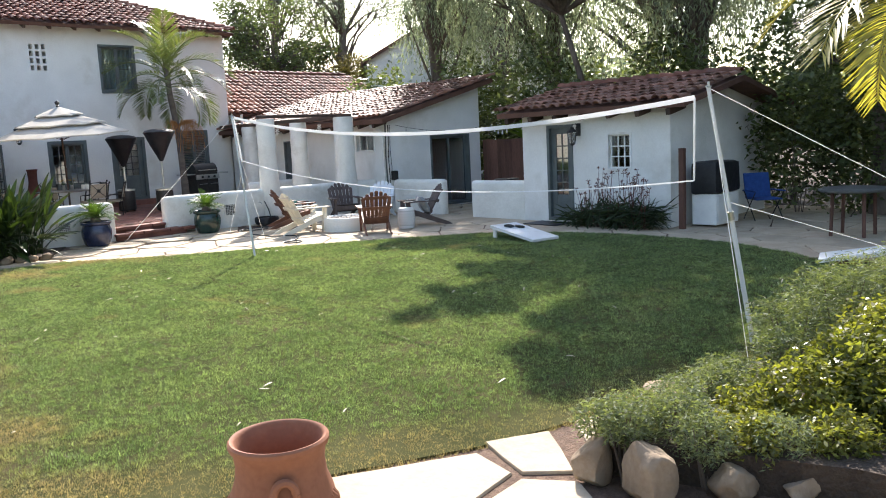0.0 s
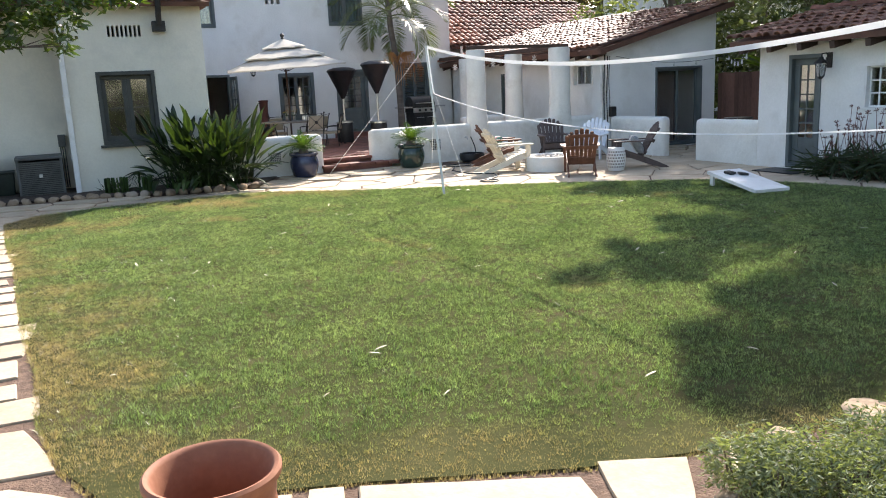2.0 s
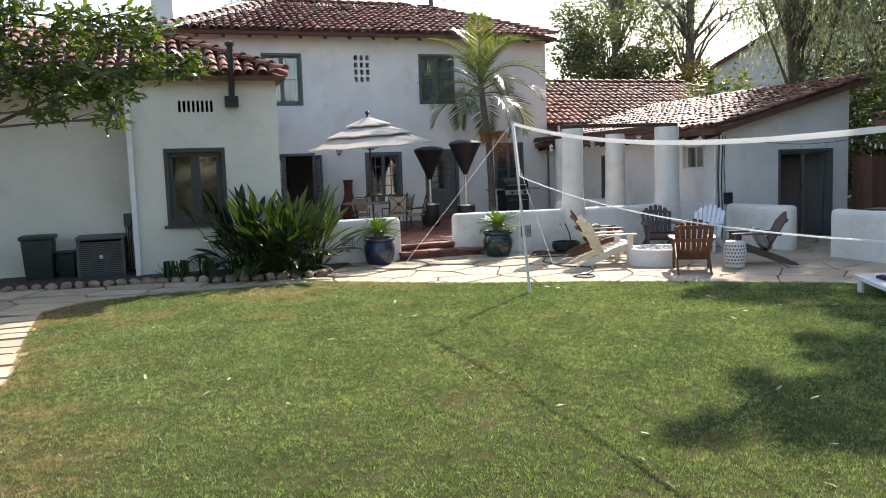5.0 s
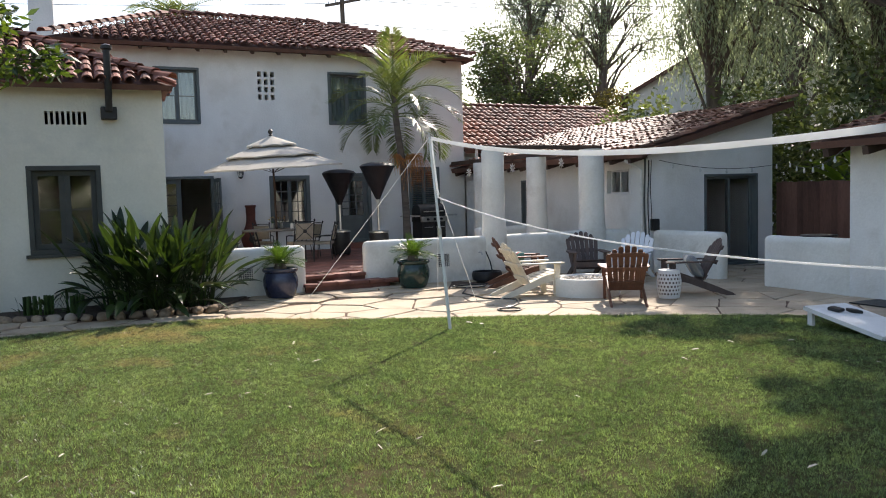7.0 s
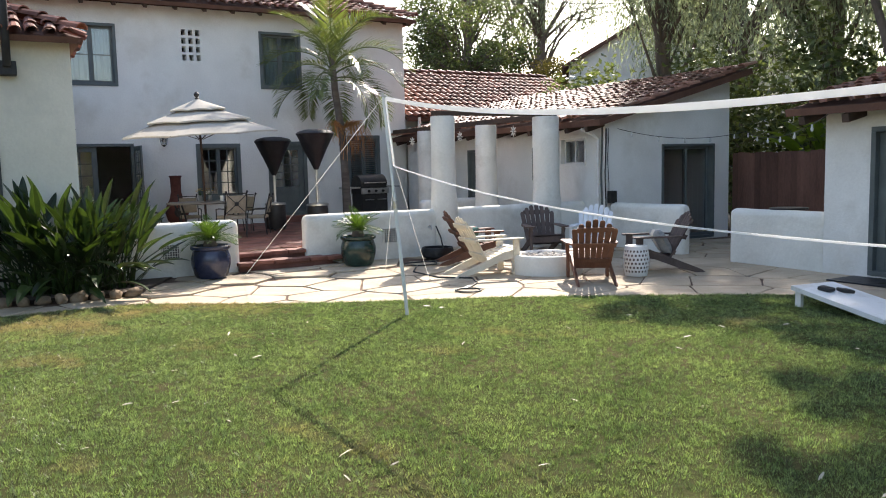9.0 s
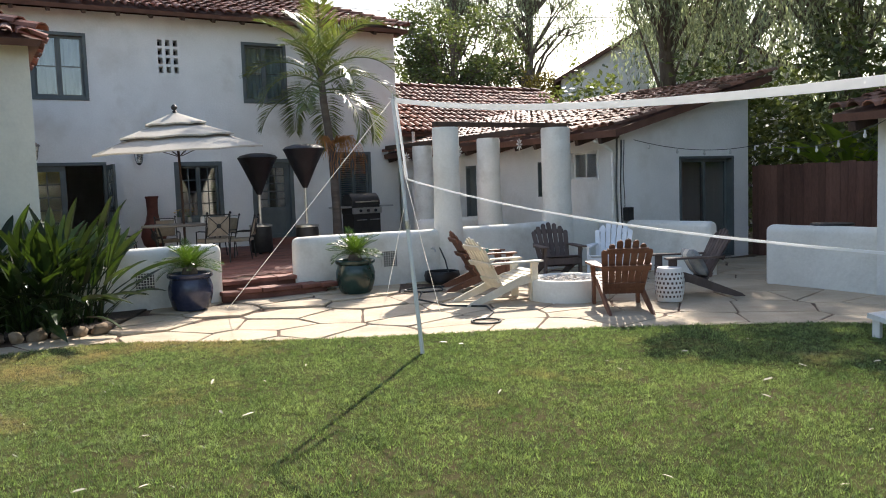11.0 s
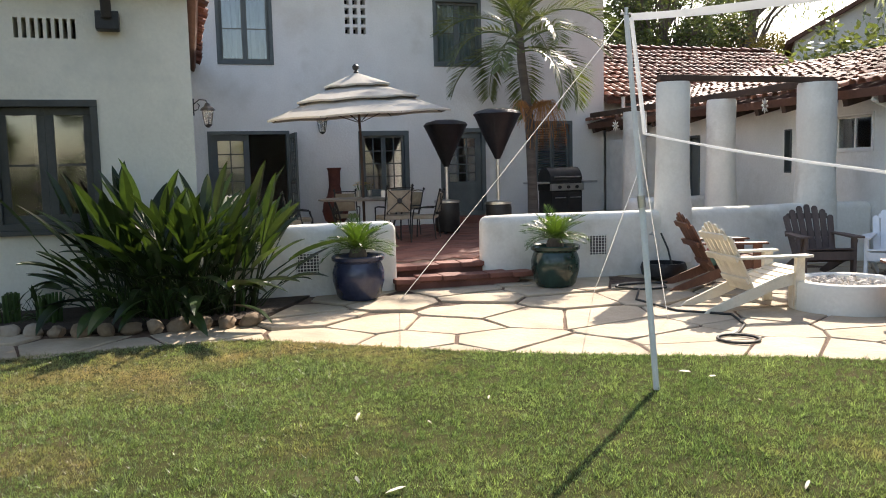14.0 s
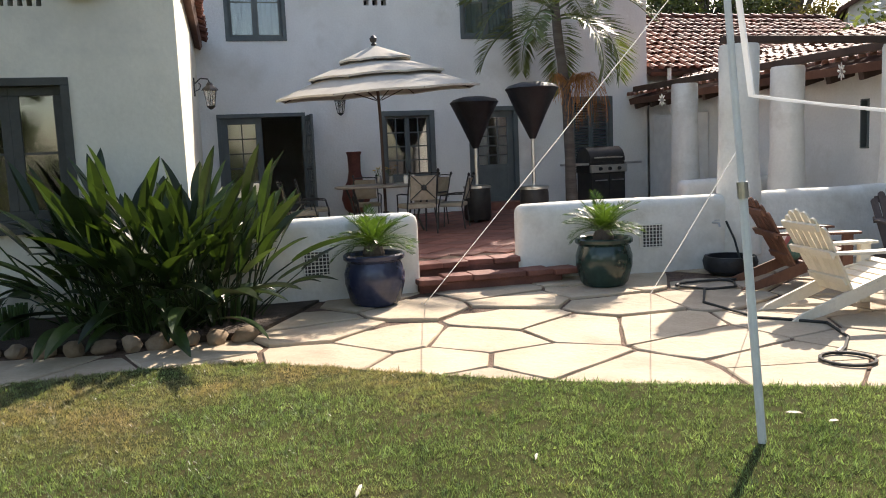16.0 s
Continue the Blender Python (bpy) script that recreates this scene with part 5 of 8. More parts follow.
# gas grill
grill = thing("gas_grill", "black and steel gas grill with side shelves", "grill", pose(13.3, 23.5, 0.316, 0, 0, 6) @ Matrix.Scale(1.03, 4))
for name, lim, mat in (("cabinet", (-0.36, 0.36, -0.25, 0.25, 0.08, 0.66), BLACKMETAL), ("control_panel", (-0.38, 0.38, -0.30, -0.22, 0.66, 0.80), STEEL), ("firebox", (-0.37, 0.37, -0.22, 0.27, 0.66, 0.86), BLACKMETAL)):
    bm = bmesh.new()
    box(bm, *lim, bevel=0.012)
    part(name, bm, mat, grill)
for s in (-1, 1):
    bm = bmesh.new()
    box(bm, s * 0.18 - 0.165, s * 0.18 + 0.165, -0.268, -0.252, 0.11, 0.63, bevel=0.006)
    d = part("door", bm, BLACKMETAL, grill)
    bm = bmesh.new()
    tube(bm, [(s * 0.05, -0.29, 0.52), (s * 0.30, -0.29, 0.52)], 0.01, 6)
    part("handle", bm, STEEL, d)
    bm = bmesh.new()
    box(bm, s * 0.39 if s > 0 else -0.74, 0.74 if s > 0 else -0.39, -0.24, 0.22, 0.80, 0.84, bevel=0.01)
    part("side_shelf", bm, STEEL, grill)
bm = bmesh.new()
n = 14
arc = [(-0.24 + 0.5 * (1 - math.cos(math.pi * i / n)) / 2, 0.86 + 0.27 * math.sin(math.pi * i / n)) for i in range(n + 1)]
a = [bm.verts.new((-0.37, y, z)) for y, z in arc]
b = [bm.verts.new((0.37, y, z)) for y, z in arc]
bm.faces.new(a)
bm.faces.new(b[::-1])
for i in range(n):
    bm.faces.new((a[i], a[i + 1], b[i + 1], b[i]))
lid = part("lid", bm, BLACKMETAL, grill, smooth=True)
bm = bmesh.new()
tube(bm, [(-0.3, -0.27, 0.93), (0.3, -0.27, 0.93)], 0.013, 8)
part("lid_handle", bm, STEEL, lid)
for x in (-0.2, 0, 0.2):
    bm = bmesh.new()
    lathe(bm, [(0.035, 0), (0.03, 0.035)], 12)
    bm.transform(pose(x, -0.30, 0.73, 90, 0, 0))
    part("knob", bm, BLACKMETAL, grill)
for sx in (-1, 1):
    for sy in (-1, 1):
        bm = bmesh.new()
        tube(bm, [(sx * 0.3 - 0.02, sy * 0.2, 0.04), (sx * 0.3 + 0.02, sy * 0.2, 0.04)], 0.04, 12)
        part("wheel", bm, BLACKMETAL, grill)

# chiminea
CHIM = surf("dark_red_clay", (0.085, 0.025, 0.018), (0.16, 0.055, 0.04), scale=5, fine=40, rough=0.75, bump=0.2)
chim = thing("chiminea", "dark red clay chiminea against the house wall", "chiminea", pose(8.72, 24.55, 0.31))
bm = bmesh.new()
lathe(bm, [(0.14, 0.12), (0.22, 0.2), (0.27, 0.38), (0.24, 0.55), (0.15, 0.72), (0.115, 0.9), (0.125, 1.2), (0.15, 1.26), (0.13, 1.27), (0.09, 1.2)], 24)
part("body", bm, CHIM, chim, smooth=True)
# the mouth is a black disc in place of the dark hollow
bm = bmesh.new()
lathe(bm, [(0.10, -0.02), (0.115, 0.0), (0.10, 0.02)], 18)
bm.transform(pose(0, -0.245, 0.40, 90, 0, 0))
part("mouth", bm, BLACKMETAL, chim)
for k in range(3):
    a = 2.1 * k + 0.5
    bm = bmesh.new()
    tube(bm, [(0.2 * math.cos(a), 0.2 * math.sin(a), 0), (0.13 * math.cos(a), 0.13 * math.sin(a), 0.16)], 0.012, 6)
    part("stand_leg", bm, BLACKMETAL, chim)


# glasses and flowers on the table
def vase(x, y):
    v = thing("flower_vase", "small vase of yellow flowers on the table", "vase", pose(x, y, 1.041))
    bm = bmesh.new()
    lathe(bm, [(0.03, 0), (0.045, 0.04), (0.035, 0.1), (0.04, 0.12)], 14)
    part("vessel", bm, STEEL, v, smooth=True)
    for k in range(9):
        a, t2 = rng.uniform(0, 6.28), rng.uniform(0.03, 0.12)
        p = (t2 * math.cos(a), t2 * math.sin(a), 0.2 + rng.uniform(0, 0.07))
        bm = bmesh.new()
        tube(bm, [(0, 0, 0.1), p], 0.003, 4)
        s = part("stem", bm, LEAFDARK, v)
        bm = bmesh.new()
        for q in range(8):
            b = q * math.pi / 4
            c = Vector((math.cos(b), math.sin(b), 0.25))
            o = [bm.verts.new(Vector(p) + c * 0.004), bm.verts.new(Vector(p) + c * 0.03 + Vector((-c.y, c.x, 0)) * 0.012), bm.verts.new(Vector(p) + c * 0.04), bm.verts.new(Vector(p) + c * 0.03 - Vector((-c.y, c.x, 0)) * 0.012)]
            bm.faces.new(o)
        part("blossom", bm, YELLOW, v)


YELLOW = surf("yellow_petal", (0.62, 0.38, 0.02), (0.78, 0.52, 0.05), scale=20, fine=60, rough=0.6, bump=0)
LEAFDARK = leafy("dark_green_leaf", (0.03, 0.065, 0.02), (0.07, 0.12, 0.035), through=0.25)
vase(8.88, 21.9)
vase(8.7, 21.98)
for x, y in ((9.05, 21.6), (9.2, 21.8), (9.15, 21.55)):
    g = thing("candle_jar", "small white jar on the dining table", "jar", pose(x, y, 1.041), "jars on the table")
    bm = bmesh.new()
    lathe(bm, [(0.035, 0), (0.04, 0.03), (0.04, 0.1), (0.032, 0.11)], 12)
    part("glass", bm, WHITEPAINT, g, smooth=True)
    bm = bmesh.new()
    lathe(bm, [(0.034, 0.11), (0.034, 0.125)], 12)
    part("lid", bm, STEEL, g)


# ---- plants ----
LEAFGLOSS = leafy("glossy_paddle_leaf", (0.012, 0.026, 0.010), (0.044, 0.072, 0.019), rough=0.34, through=0.2, vary=0.55, spec=0.4)
SAGOLEAF = leafy("sago_leaflet", (0.04, 0.085, 0.02), (0.09, 0.15, 0.03), rough=0.4, through=0.3, vary=0.3)
PALMLEAF = leafy("palm_leaflet", (0.085, 0.12, 0.045), (0.18, 0.21, 0.085), rough=0.36, through=0.22, vary=0.35)
PALMYELLOW = leafy("yellowed_palm_leaflet", (0.22, 0.21, 0.055), (0.38, 0.34, 0.10), rough=0.5, through=0.4, vary=0.25)
TREELEAF = leafy("tree_leaf", (0.055, 0.08, 0.035), (0.13, 0.155, 0.07), rough=0.45, through=0.42, vary=0.5, shine=(1.8, 1.75, 0.8))
OLIVELEAF = leafy("olive_brown_leaf", (0.10, 0.085, 0.03), (0.20, 0.155, 0.06), rough=0.5, through=0.42, vary=0.45)
GUMLEAF = leafy("blue_green_gum_leaf", (0.14, 0.165, 0.125), (0.27, 0.30, 0.22), rough=0.45, through=0.5, vary=0.45, shine=(1.6, 1.65, 1.1))
SILVERLEAF = leafy("silvery_leaf", (0.075, 0.10, 0.055), (0.19, 0.22, 0.125), rough=0.65, through=0.3, vary=0.4, spec=0.25)
LIMELEAF = leafy("yellow_green_leaf", (0.055, 0.078, 0.02), (0.21, 0.21, 0.05), rough=0.4, through=0.4, vary=0.5)
BARK = surf("grey_brown_bark", (0.075, 0.055, 0.042), (0.18, 0.145, 0.115), scale=5, fine=30, rough=0.95, bump=0.8, bump_at=16, stretch=(1, 1, 0.3), depth=0.03)
PALMBARK = surf("ringed_palm_trunk", (0.085, 0.07, 0.058), (0.18, 0.155, 0.13), scale=5, fine=26, rough=0.9, bump=0.7, bump_at=20, stretch=(0.3, 0.3, 2.5), depth=0.02)
DRYSTALK = leafy("orange_dry_stalk", (0.32, 0.145, 0.05), (0.52, 0.27, 0.12), rough=0.7, through=0.3, vary=0.3)
ROCK = surf("tan_rock", (0.21, 0.145, 0.09), (0.38, 0.29, 0.195), scale=4, fine=25, rough=0.9, bump=0.7, bump_at=10, vary=0.2, stain=(0.42, 0.36, 0.28), stain_scale=2, depth=0.03)
BLUEGLAZE = surf("dark_blue_glaze", (0.012, 0.017, 0.045), (0.035, 0.045, 0.09), scale=4, fine=25, rough=0.22, bump=0.1, spec=0.6)
GREENGLAZE = surf("dark_green_glaze", (0.008, 0.022, 0.018), (0.02, 0.05, 0.04), scale=4, fine=25, rough=0.2, bump=0.1, spec=0.6)
TERRACOTTA = surf("terracotta", (0.22, 0.082, 0.042), (0.35, 0.15, 0.08), scale=3, fine=40, rough=0.75, bump=0.15, stain=(0.22, 0.09, 0.055), stain_scale=3)


def frond(length, leaflet, n, droop, width=0.02, vee=0.5, seg=10):
    """A feather frond along +y that arches over: its spine, and leaflets set in a vee."""
    bm = bmesh.new()
    pts, p, ang = [], Vector((0, 0, 0)), 0.0
    for i in range(seg + 1):
        pts.append(p.copy())
        ang = -droop * (i / seg)
        p = p + Vector((0, math.cos(ang), math.sin(ang))) * (length / seg)
    tube(bm, pts, [0.012 * length * (1 - 0.8 * i / seg) + 0.002 for i in range(seg + 1)], 4)
    for k in range(n):
        t = 0.14 + 0.86 * k / (n - 1)
        i = min(int(t * seg), seg - 1)
        q = pts[i].lerp(pts[i + 1], t * seg - i)
        d = (pts[i + 1] - pts[i]).normalized()
        up = Vector((1, 0, 0)).cross(d).normalized()
        ll = leaflet * (0.35 + 0.65 * math.sin(math.pi * min(1, 0.12 + 0.86 * t))) 
        for s in (-1, 1):
            way = (Vector((s, 0, 0)) * 0.82 + d * (0.4 + 0.5 * t) + up * vee * (1 - 0.3 * t)).normalized()
            way = (way + Vector(rng.normal(0, 0.06, 3))).normalized()
            side = way.cross(up).normalized() * width * 0.5
            tip = q + way * ll - Vector((0, 0, 0.18 * ll))
            midp = q + way * ll * 0.45
            a, b, c, e = bm.verts.new(q), bm.verts.new(midp + side), bm.verts.new(tip), bm.verts.new(midp - side)
            bm.faces.new((a, b, c, e))
    return bm


def paddle(length, width, stalk, bend):
    """A paddle leaf on its stalk, rising along z and bending towards +y."""
    bm = bmesh.new()
    n = 9
    path, p, ang = [], Vector((0, 0, 0)), 0.0
    total = stalk + length
    for i in range(15):
        path.append(p.copy())
        ang = bend * (i / 14) ** 1.4
        p = p + Vector((0, math.sin(ang), math.cos(ang))) * (total / 14)

    def at(s):
        f = min(max(s / total * 14, 0), 13.999)
        i = int(f)
        return path[i].lerp(path[i + 1], f - i), (path[i + 1] - path[i]).normalized()

    tube(bm, [at(stalk * i / 4)[0] for i in range(5)], [0.012, 0.01, 0.009, 0.008, 0.006], 5)
    rows = []
    for i in range(n + 1):
        f = i / n
        q, d = at(stalk + length * f)
        w = width / 2 * math.sin(math.pi * min(1, 0.06 + 0.94 * f) ** 0.8) ** 0.75 if i < n else 0.002
        nrm = d.cross(Vector((1, 0, 0))).normalized()
        fold = 0.35 * w
        rows.append([bm.verts.new(q + Vector((-w, 0, 0)) - nrm * fold), bm.verts.new(q + nrm * 0.004), bm.verts.new(q + Vector((w, 0, 0)) - nrm * fold)])
    for a, b in zip(rows, rows[1:]):
        for i in range(2):
            bm.faces.new((a[i], a[i + 1], b[i + 1], b[i]))
    return bm


PADDLES = [mesh_of("leaf", paddle(*a), LEAFGLOSS, True) for a in ((0.62, 0.15, 0.92, 0.4), (0.66, 0.165, 0.78, 0.85), (0.58, 0.14, 0.72, 1.25), (0.52, 0.13, 1.1, 0.25), (0.6, 0.14, 0.6, 1.7))]


def paddle_plant(name, label, spots, count, scale=1.0, low=False):
    ob = thing(name, label, "plant", pose(*spots[0][:2], 0))
    bm = bmesh.new()
    for x, y, r in spots:
        for k in range(16):
            a, d = rng.uniform(0, 6.28), rng.uniform(0, r)
            tube(bm, [(x + d * math.cos(a), y + d * math.sin(a), -0.02), (x + 1.2 * d * math.cos(a), y + 1.2 * d * math.sin(a), 0.35)], [0.025, 0.014], 5)
    part("rootstock", bm, LEAFDARK, ob).matrix_world = Matrix()
    for k in range(count):
        x, y, r = spots[k % len(spots)]
        a, d = rng.uniform(0, 360), r * math.sqrt(rng.uniform())
        tilt = rng.uniform(0, 60) * (0.35 + d / r * 0.72)
        leaf = new("leaf", PADDLES[rng.integers(0, 5) if tilt > 25 else rng.integers(0, 4)])
        leaf.parent = ob
        out = radians(a)
        s = scale * rng.uniform(0.7, 1.15)
        leaf.matrix_world = pose(x - d * math.sin(out), y + d * math.cos(out), 0.02, 0, 0, a) @ pose(0, 0, 0, -tilt, rng.normal() * 8, rng.normal() * 25) @ Matrix.Scale(s, 4)
    return ob


paddle_plant("bird_of_paradise", "large glossy bird of paradise plant against the wing wall", [(5.5, 16.95, 0.4), (5.9, 16.9, 0.4), (5.2, 17.05, 0.3), (6.25, 16.85, 0.3), (5.7, 16.75, 0.3)], 290, 0.93)
for x, y, s in ((4.1, 17.1, 0.5), (4.5, 16.9, 0.45), (3.85, 17.15, 0.35)):
    paddle_plant("bedding_plant", "low dark green plant in the soil bed", [(x, y, 0.12)], 16, s * 0.6)
bm = bmesh.new()
prism(bm, [(0.5, 17.2), (3.3, 16.85), (4.7, 16.35), (6.5, 16.2), (7.2, 17.5), (6.0, 17.75), (3.4, 17.75), (3.4, 18.75), (0.5, 18.75)], -0.05, 0.07)
structure("soil_bed", bm, SOIL, "dark soil bed under the wing windows", category="ground")


def pebble_mesh(seed, r=1.0, sub=2):
    bm = bmesh.new()
    bmesh.ops.create_icosphere(bm, subdivisions=sub, radius=r)
    off = Vector((seed * 3.1, seed * 1.7, 0))
    for v in bm.verts:
        v.co *= 1 + 0.30 * noise.noise(v.co * 1.3 + off) + 0.16 * noise.noise(v.co * 2.6 + off)
    return mesh_of("rock", bm, ROCK, True)


ROCKS = [pebble_mesh(k) for k in range(5)]
for k in range(26):
    f = k / 25
    x = 0.9 + 5.5 * f
    y = 16.95 - 0.1 * f if x < 3.3 else 16.85 - (x - 3.3) * 0.36 if x < 5 else 16.24 - (x - 5) * 0.05
    ob = tagged(new("border_rock", ROCKS[k % 5]), "rounded tan rock edging the soil bed", "rock", "rocks edging the bed")
    ob.matrix_world = pose(x, y - 0.02, 0.055, *rng.uniform(-20, 20, 2), rng.uniform(0, 360)) @ Matrix.Diagonal((rng.uniform(0.09, 0.125), rng.uniform(0.075, 0.1), rng.uniform(0.06, 0.085), 1))


def potted_sago(x, y, glaze, label, r, h):
    pot = thing("planter_pot", label, "plant pot", pose(x, y, rise(y) + 0.002))
    bm = bmesh.new()
    lathe(bm, [(r * 0.70, 0.0), (r * 0.82, h * 0.08), (r * 0.97, h * 0.42), (r * 0.98, h * 0.62), (r * 0.90, h * 0.78), (r * 0.86, h * 0.84), (r * 0.99, h * 0.90), (r * 1.0, h * 0.97), (r * 0.95, h),
               (r * 0.86, h * 0.98), (r * 0.80, h * 0.9)], 40)
    part("body", bm, glaze, pot, smooth=True)
    bm = bmesh.new()
    lathe(bm, [(r * 0.84, h * 0.80), (r * 0.84, h * 0.9), (0.03, h * 0.93)], 20)
    part("soil", bm, SOIL, pot)
    pl = thing("sago_palm", "small sago palm in a glazed pot", "palm", pose(x, y, h * 0.92 + rise(y)))
    bm = bmesh.new()
    lathe(bm, [(0.09, -0.02), (0.11, 0.04), (0.09, 0.1), (0.03, 0.15)], 12)
    part("trunk", bm, BARK, pl)
    for k in range(34):
        a, e = k * 137.5, 82 - 2.1 * k
        f = new("frond", SAGOS[k % 3])
        f.parent = pl
        f.matrix_local = pose(0, 0, 0.1, 0, 0, a) @ pose(0, 0.03, 0, max(e, 12), 0, 0) @ Matrix.Scale(rng.uniform(0.8, 1.1), 4)


SAGOS = [mesh_of("frond", frond(0.42, 0.13, 22, d, 0.012, 0.55), SAGOLEAF) for d in (0.7, 1.0, 1.3)]
potted_sago(7.68, 17.06, BLUEGLAZE, "dark blue glazed planter pot by the terrace steps", 0.30, 0.50)
potted_sago(10.1, 17.0, GREENGLAZE, "dark green glazed planter pot by the low wall", 0.30, 0.50)

# feather palm on the terrace
palm = thing("palm_tree", "feather palm with green and yellowed fronds on the terrace", "palm tree", pose(12.35, 22.9, 0.3))
bm = bmesh.new()
tube(bm, [(12.42, 22.9, 0.28), (12.4, 22.9, 1.2), (12.36, 22.91, 2.4), (12.22, 22.92, 3.5), (12.16, 22.93, 4.4)], [0.12, 0.095, 0.088, 0.085, 0.07], 14)
part("trunk", bm, PALMBARK, palm, smooth=True).matrix_world = Matrix()
PF = [mesh_of("frond", frond(1.95, 0.6, 54, d, 0.032, 0.35, 14), m) for d, m in ((1.5, PALMLEAF), (2.0, PALMLEAF), (1.1, PALMLEAF), (2.2, PALMYELLOW))]
for k in range(19):
    a = k * 137.5 + 20
    e = 84 - k * 4.6
    f = new("frond", PF[2] if k < 4 else PF[k % 2])
    f.parent = palm
    f.matrix_world = pose(12.17, 22.93, 4.32 - 0.035 * k, 0, 0, a) @ pose(0, 0.05, 0, e, 0, rng.normal() * 6) @ Matrix.Scale(rng.uniform(0.85, 1.1), 4)
for px, count, reach in ((12.58, 130, 0.42), (12.05, 45, 0.28)):
    bm = bmesh.new()
    for k in range(count):
        a, r = rng.uniform(0, 6.28), reach * math.sqrt(rng.uniform())
        dx, dy, drop = r * math.cos(a), r * math.sin(a) * 0.8 - 0.1, rng.uniform(0.15, 1) ** 1.5 * 0.9 * (1 if reach > 0.3 else 0.5)
        tube(bm, [(12.36, 22.85, 2.62), (px + dx * 0.5, 22.72 + dy * 0.5, 2.7 + rng.uniform(0, 0.1)), (px + dx, 22.72 + dy, 2.62 - drop * 0.4), (px + dx * 1.12 + rng.normal() * 0.03, 22.72 + dy, 2.66 - drop)], 0.0038, 3)
    part("fruit_stalk", bm, DRYSTALK, palm, "orange dry fruit stalks hanging from the trunk").matrix_world = Matrix()


# ---- trees ----
def foliage(name, clumps, count, length, width, mat, parent, droop=0.0, seed=1, squash=0.8):
    """Leaves as small folded blades about clumps (x, y, z, r); droop: how far they hang."""
    r = np.random.default_rng(seed)
    C = np.array(clumps)
    pick = r.choice(len(C), count, p=C[:, 3] ** 2 / (C[:, 3] ** 2).sum())
    d = r.normal(size=(count, 3))
    d /= np.linalg.norm(d, axis=1)[:, None]
    rad = C[pick, 3] * r.uniform(0.25, 1, count) ** 0.45 * (1 + 0.25 * np.sin(d[:, 0] * 7 + pick) * np.sin(d[:, 1] * 6 + pick * 2))
    P = C[pick, :3] + d * rad[:, None] * np.array([1, 1, squash])
    if droop:
        P[:, 2] -= r.uniform(0, droop, count) ** 1.0 * np.clip(r.normal(0.5, 0.5, count), 0, 1.5)
    way = r.normal(size=(count, 3))
    way[:, 2] = way[:, 2] * 0.5 - (0.2 + 2.2 * (droop > 0))
    way /= np.linalg.norm(way, axis=1)[:, None]
    side = np.cross(way, r.normal(size=(count, 3)))
    side /= np.linalg.norm(side, axis=1)[:, None]
    L, W = length * r.uniform(0.7, 1.3, count)[:, None], width * r.uniform(0.7, 1.3, count)[:, None]
    V = np.stack([P, P + way * L * 0.5 + side * W / 2, P + way * L, P + way * L * 0.5 - side * W / 2], 1).astype(np.float32)
    n = count
    me = bpy.data.meshes.new(name)
    me.vertices.add(4 * n)
    me.vertices.foreach_set("co", V.ravel())
    me.loops.add(4 * n)
    me.loops.foreach_set("vertex_index", np.arange(4 * n, dtype=np.int32))
    me.polygons.add(n)
    me.polygons.foreach_set("loop_start", np.arange(0, 4 * n, 4, dtype=np.int32))
    me.update(calc_edges=True)
    me.materials.append(mat)
    ob = new(name, me)
    ob.parent = parent
    ob.matrix_world = Matrix()
    return ob


def curtains(name, clumps, strands, drop, step, length, width, mat, parent, seed):
    """Hanging twigs under the clumps, each a string of narrow drooping leaves."""
    r = np.random.default_rng(seed)
    C = np.array(clumps)
    pick = r.choice(len(C), strands, p=C[:, 3] ** 2 / (C[:, 3] ** 2).sum())
    d = r.normal(size=(strands, 3))
    d /= np.linalg.norm(d, axis=1)[:, None]
    tops = C[pick, :3] + d * (C[pick, 3] * r.uniform(0.2, 1, strands) ** 0.5)[:, None] * np.array([1, 1, 0.6])
    long = drop * r.uniform(0.3, 1.0, strands)
    n = int(drop / step)
    k = np.arange(n)[None, :] * step
    on = k < long[:, None]
    sway = r.normal(0, 0.13, (strands, 2))
    P = np.repeat(tops[:, None, :], n, 1) + r.normal(0, 0.05, (strands, n, 3))
    P[:, :, :2] += sway[:, None, :] * k[:, :, None]
    P[:, :, 2] -= k
    P = P[on]
    m = len(P)
    way = r.normal(0, 0.42, (m, 3)) + np.array([0, 0, -1.0])
    way /= np.linalg.norm(way, axis=1)[:, None]
    side = np.cross(way, r.normal(size=(m, 3)))
    side /= np.linalg.norm(side, axis=1)[:, None]
    L, W = length * r.uniform(0.6, 1.3, m)[:, None], width * r.uniform(0.7, 1.3, m)[:, None]
    V = np.stack([P, P + way * L * 0.45 + side * W / 2, P + way * L, P + way * L * 0.45 - side * W / 2], 1).astype(np.float32)
    me = bpy.data.meshes.new(name)
    me.vertices.add(4 * m)
    me.vertices.foreach_set("co", V.ravel())
    me.loops.add(4 * m)
    me.loops.foreach_set("vertex_index", np.arange(4 * m, dtype=np.int32))
    me.polygons.add(m)
    me.polygons.foreach_set("loop_start", np.arange(0, 4 * m, 4, dtype=np.int32))
    me.update(calc_edges=True)
    me.materials.append(mat)
    ob = new(name, me)
    ob.parent = parent
    ob.matrix_world = Matrix()
    return ob


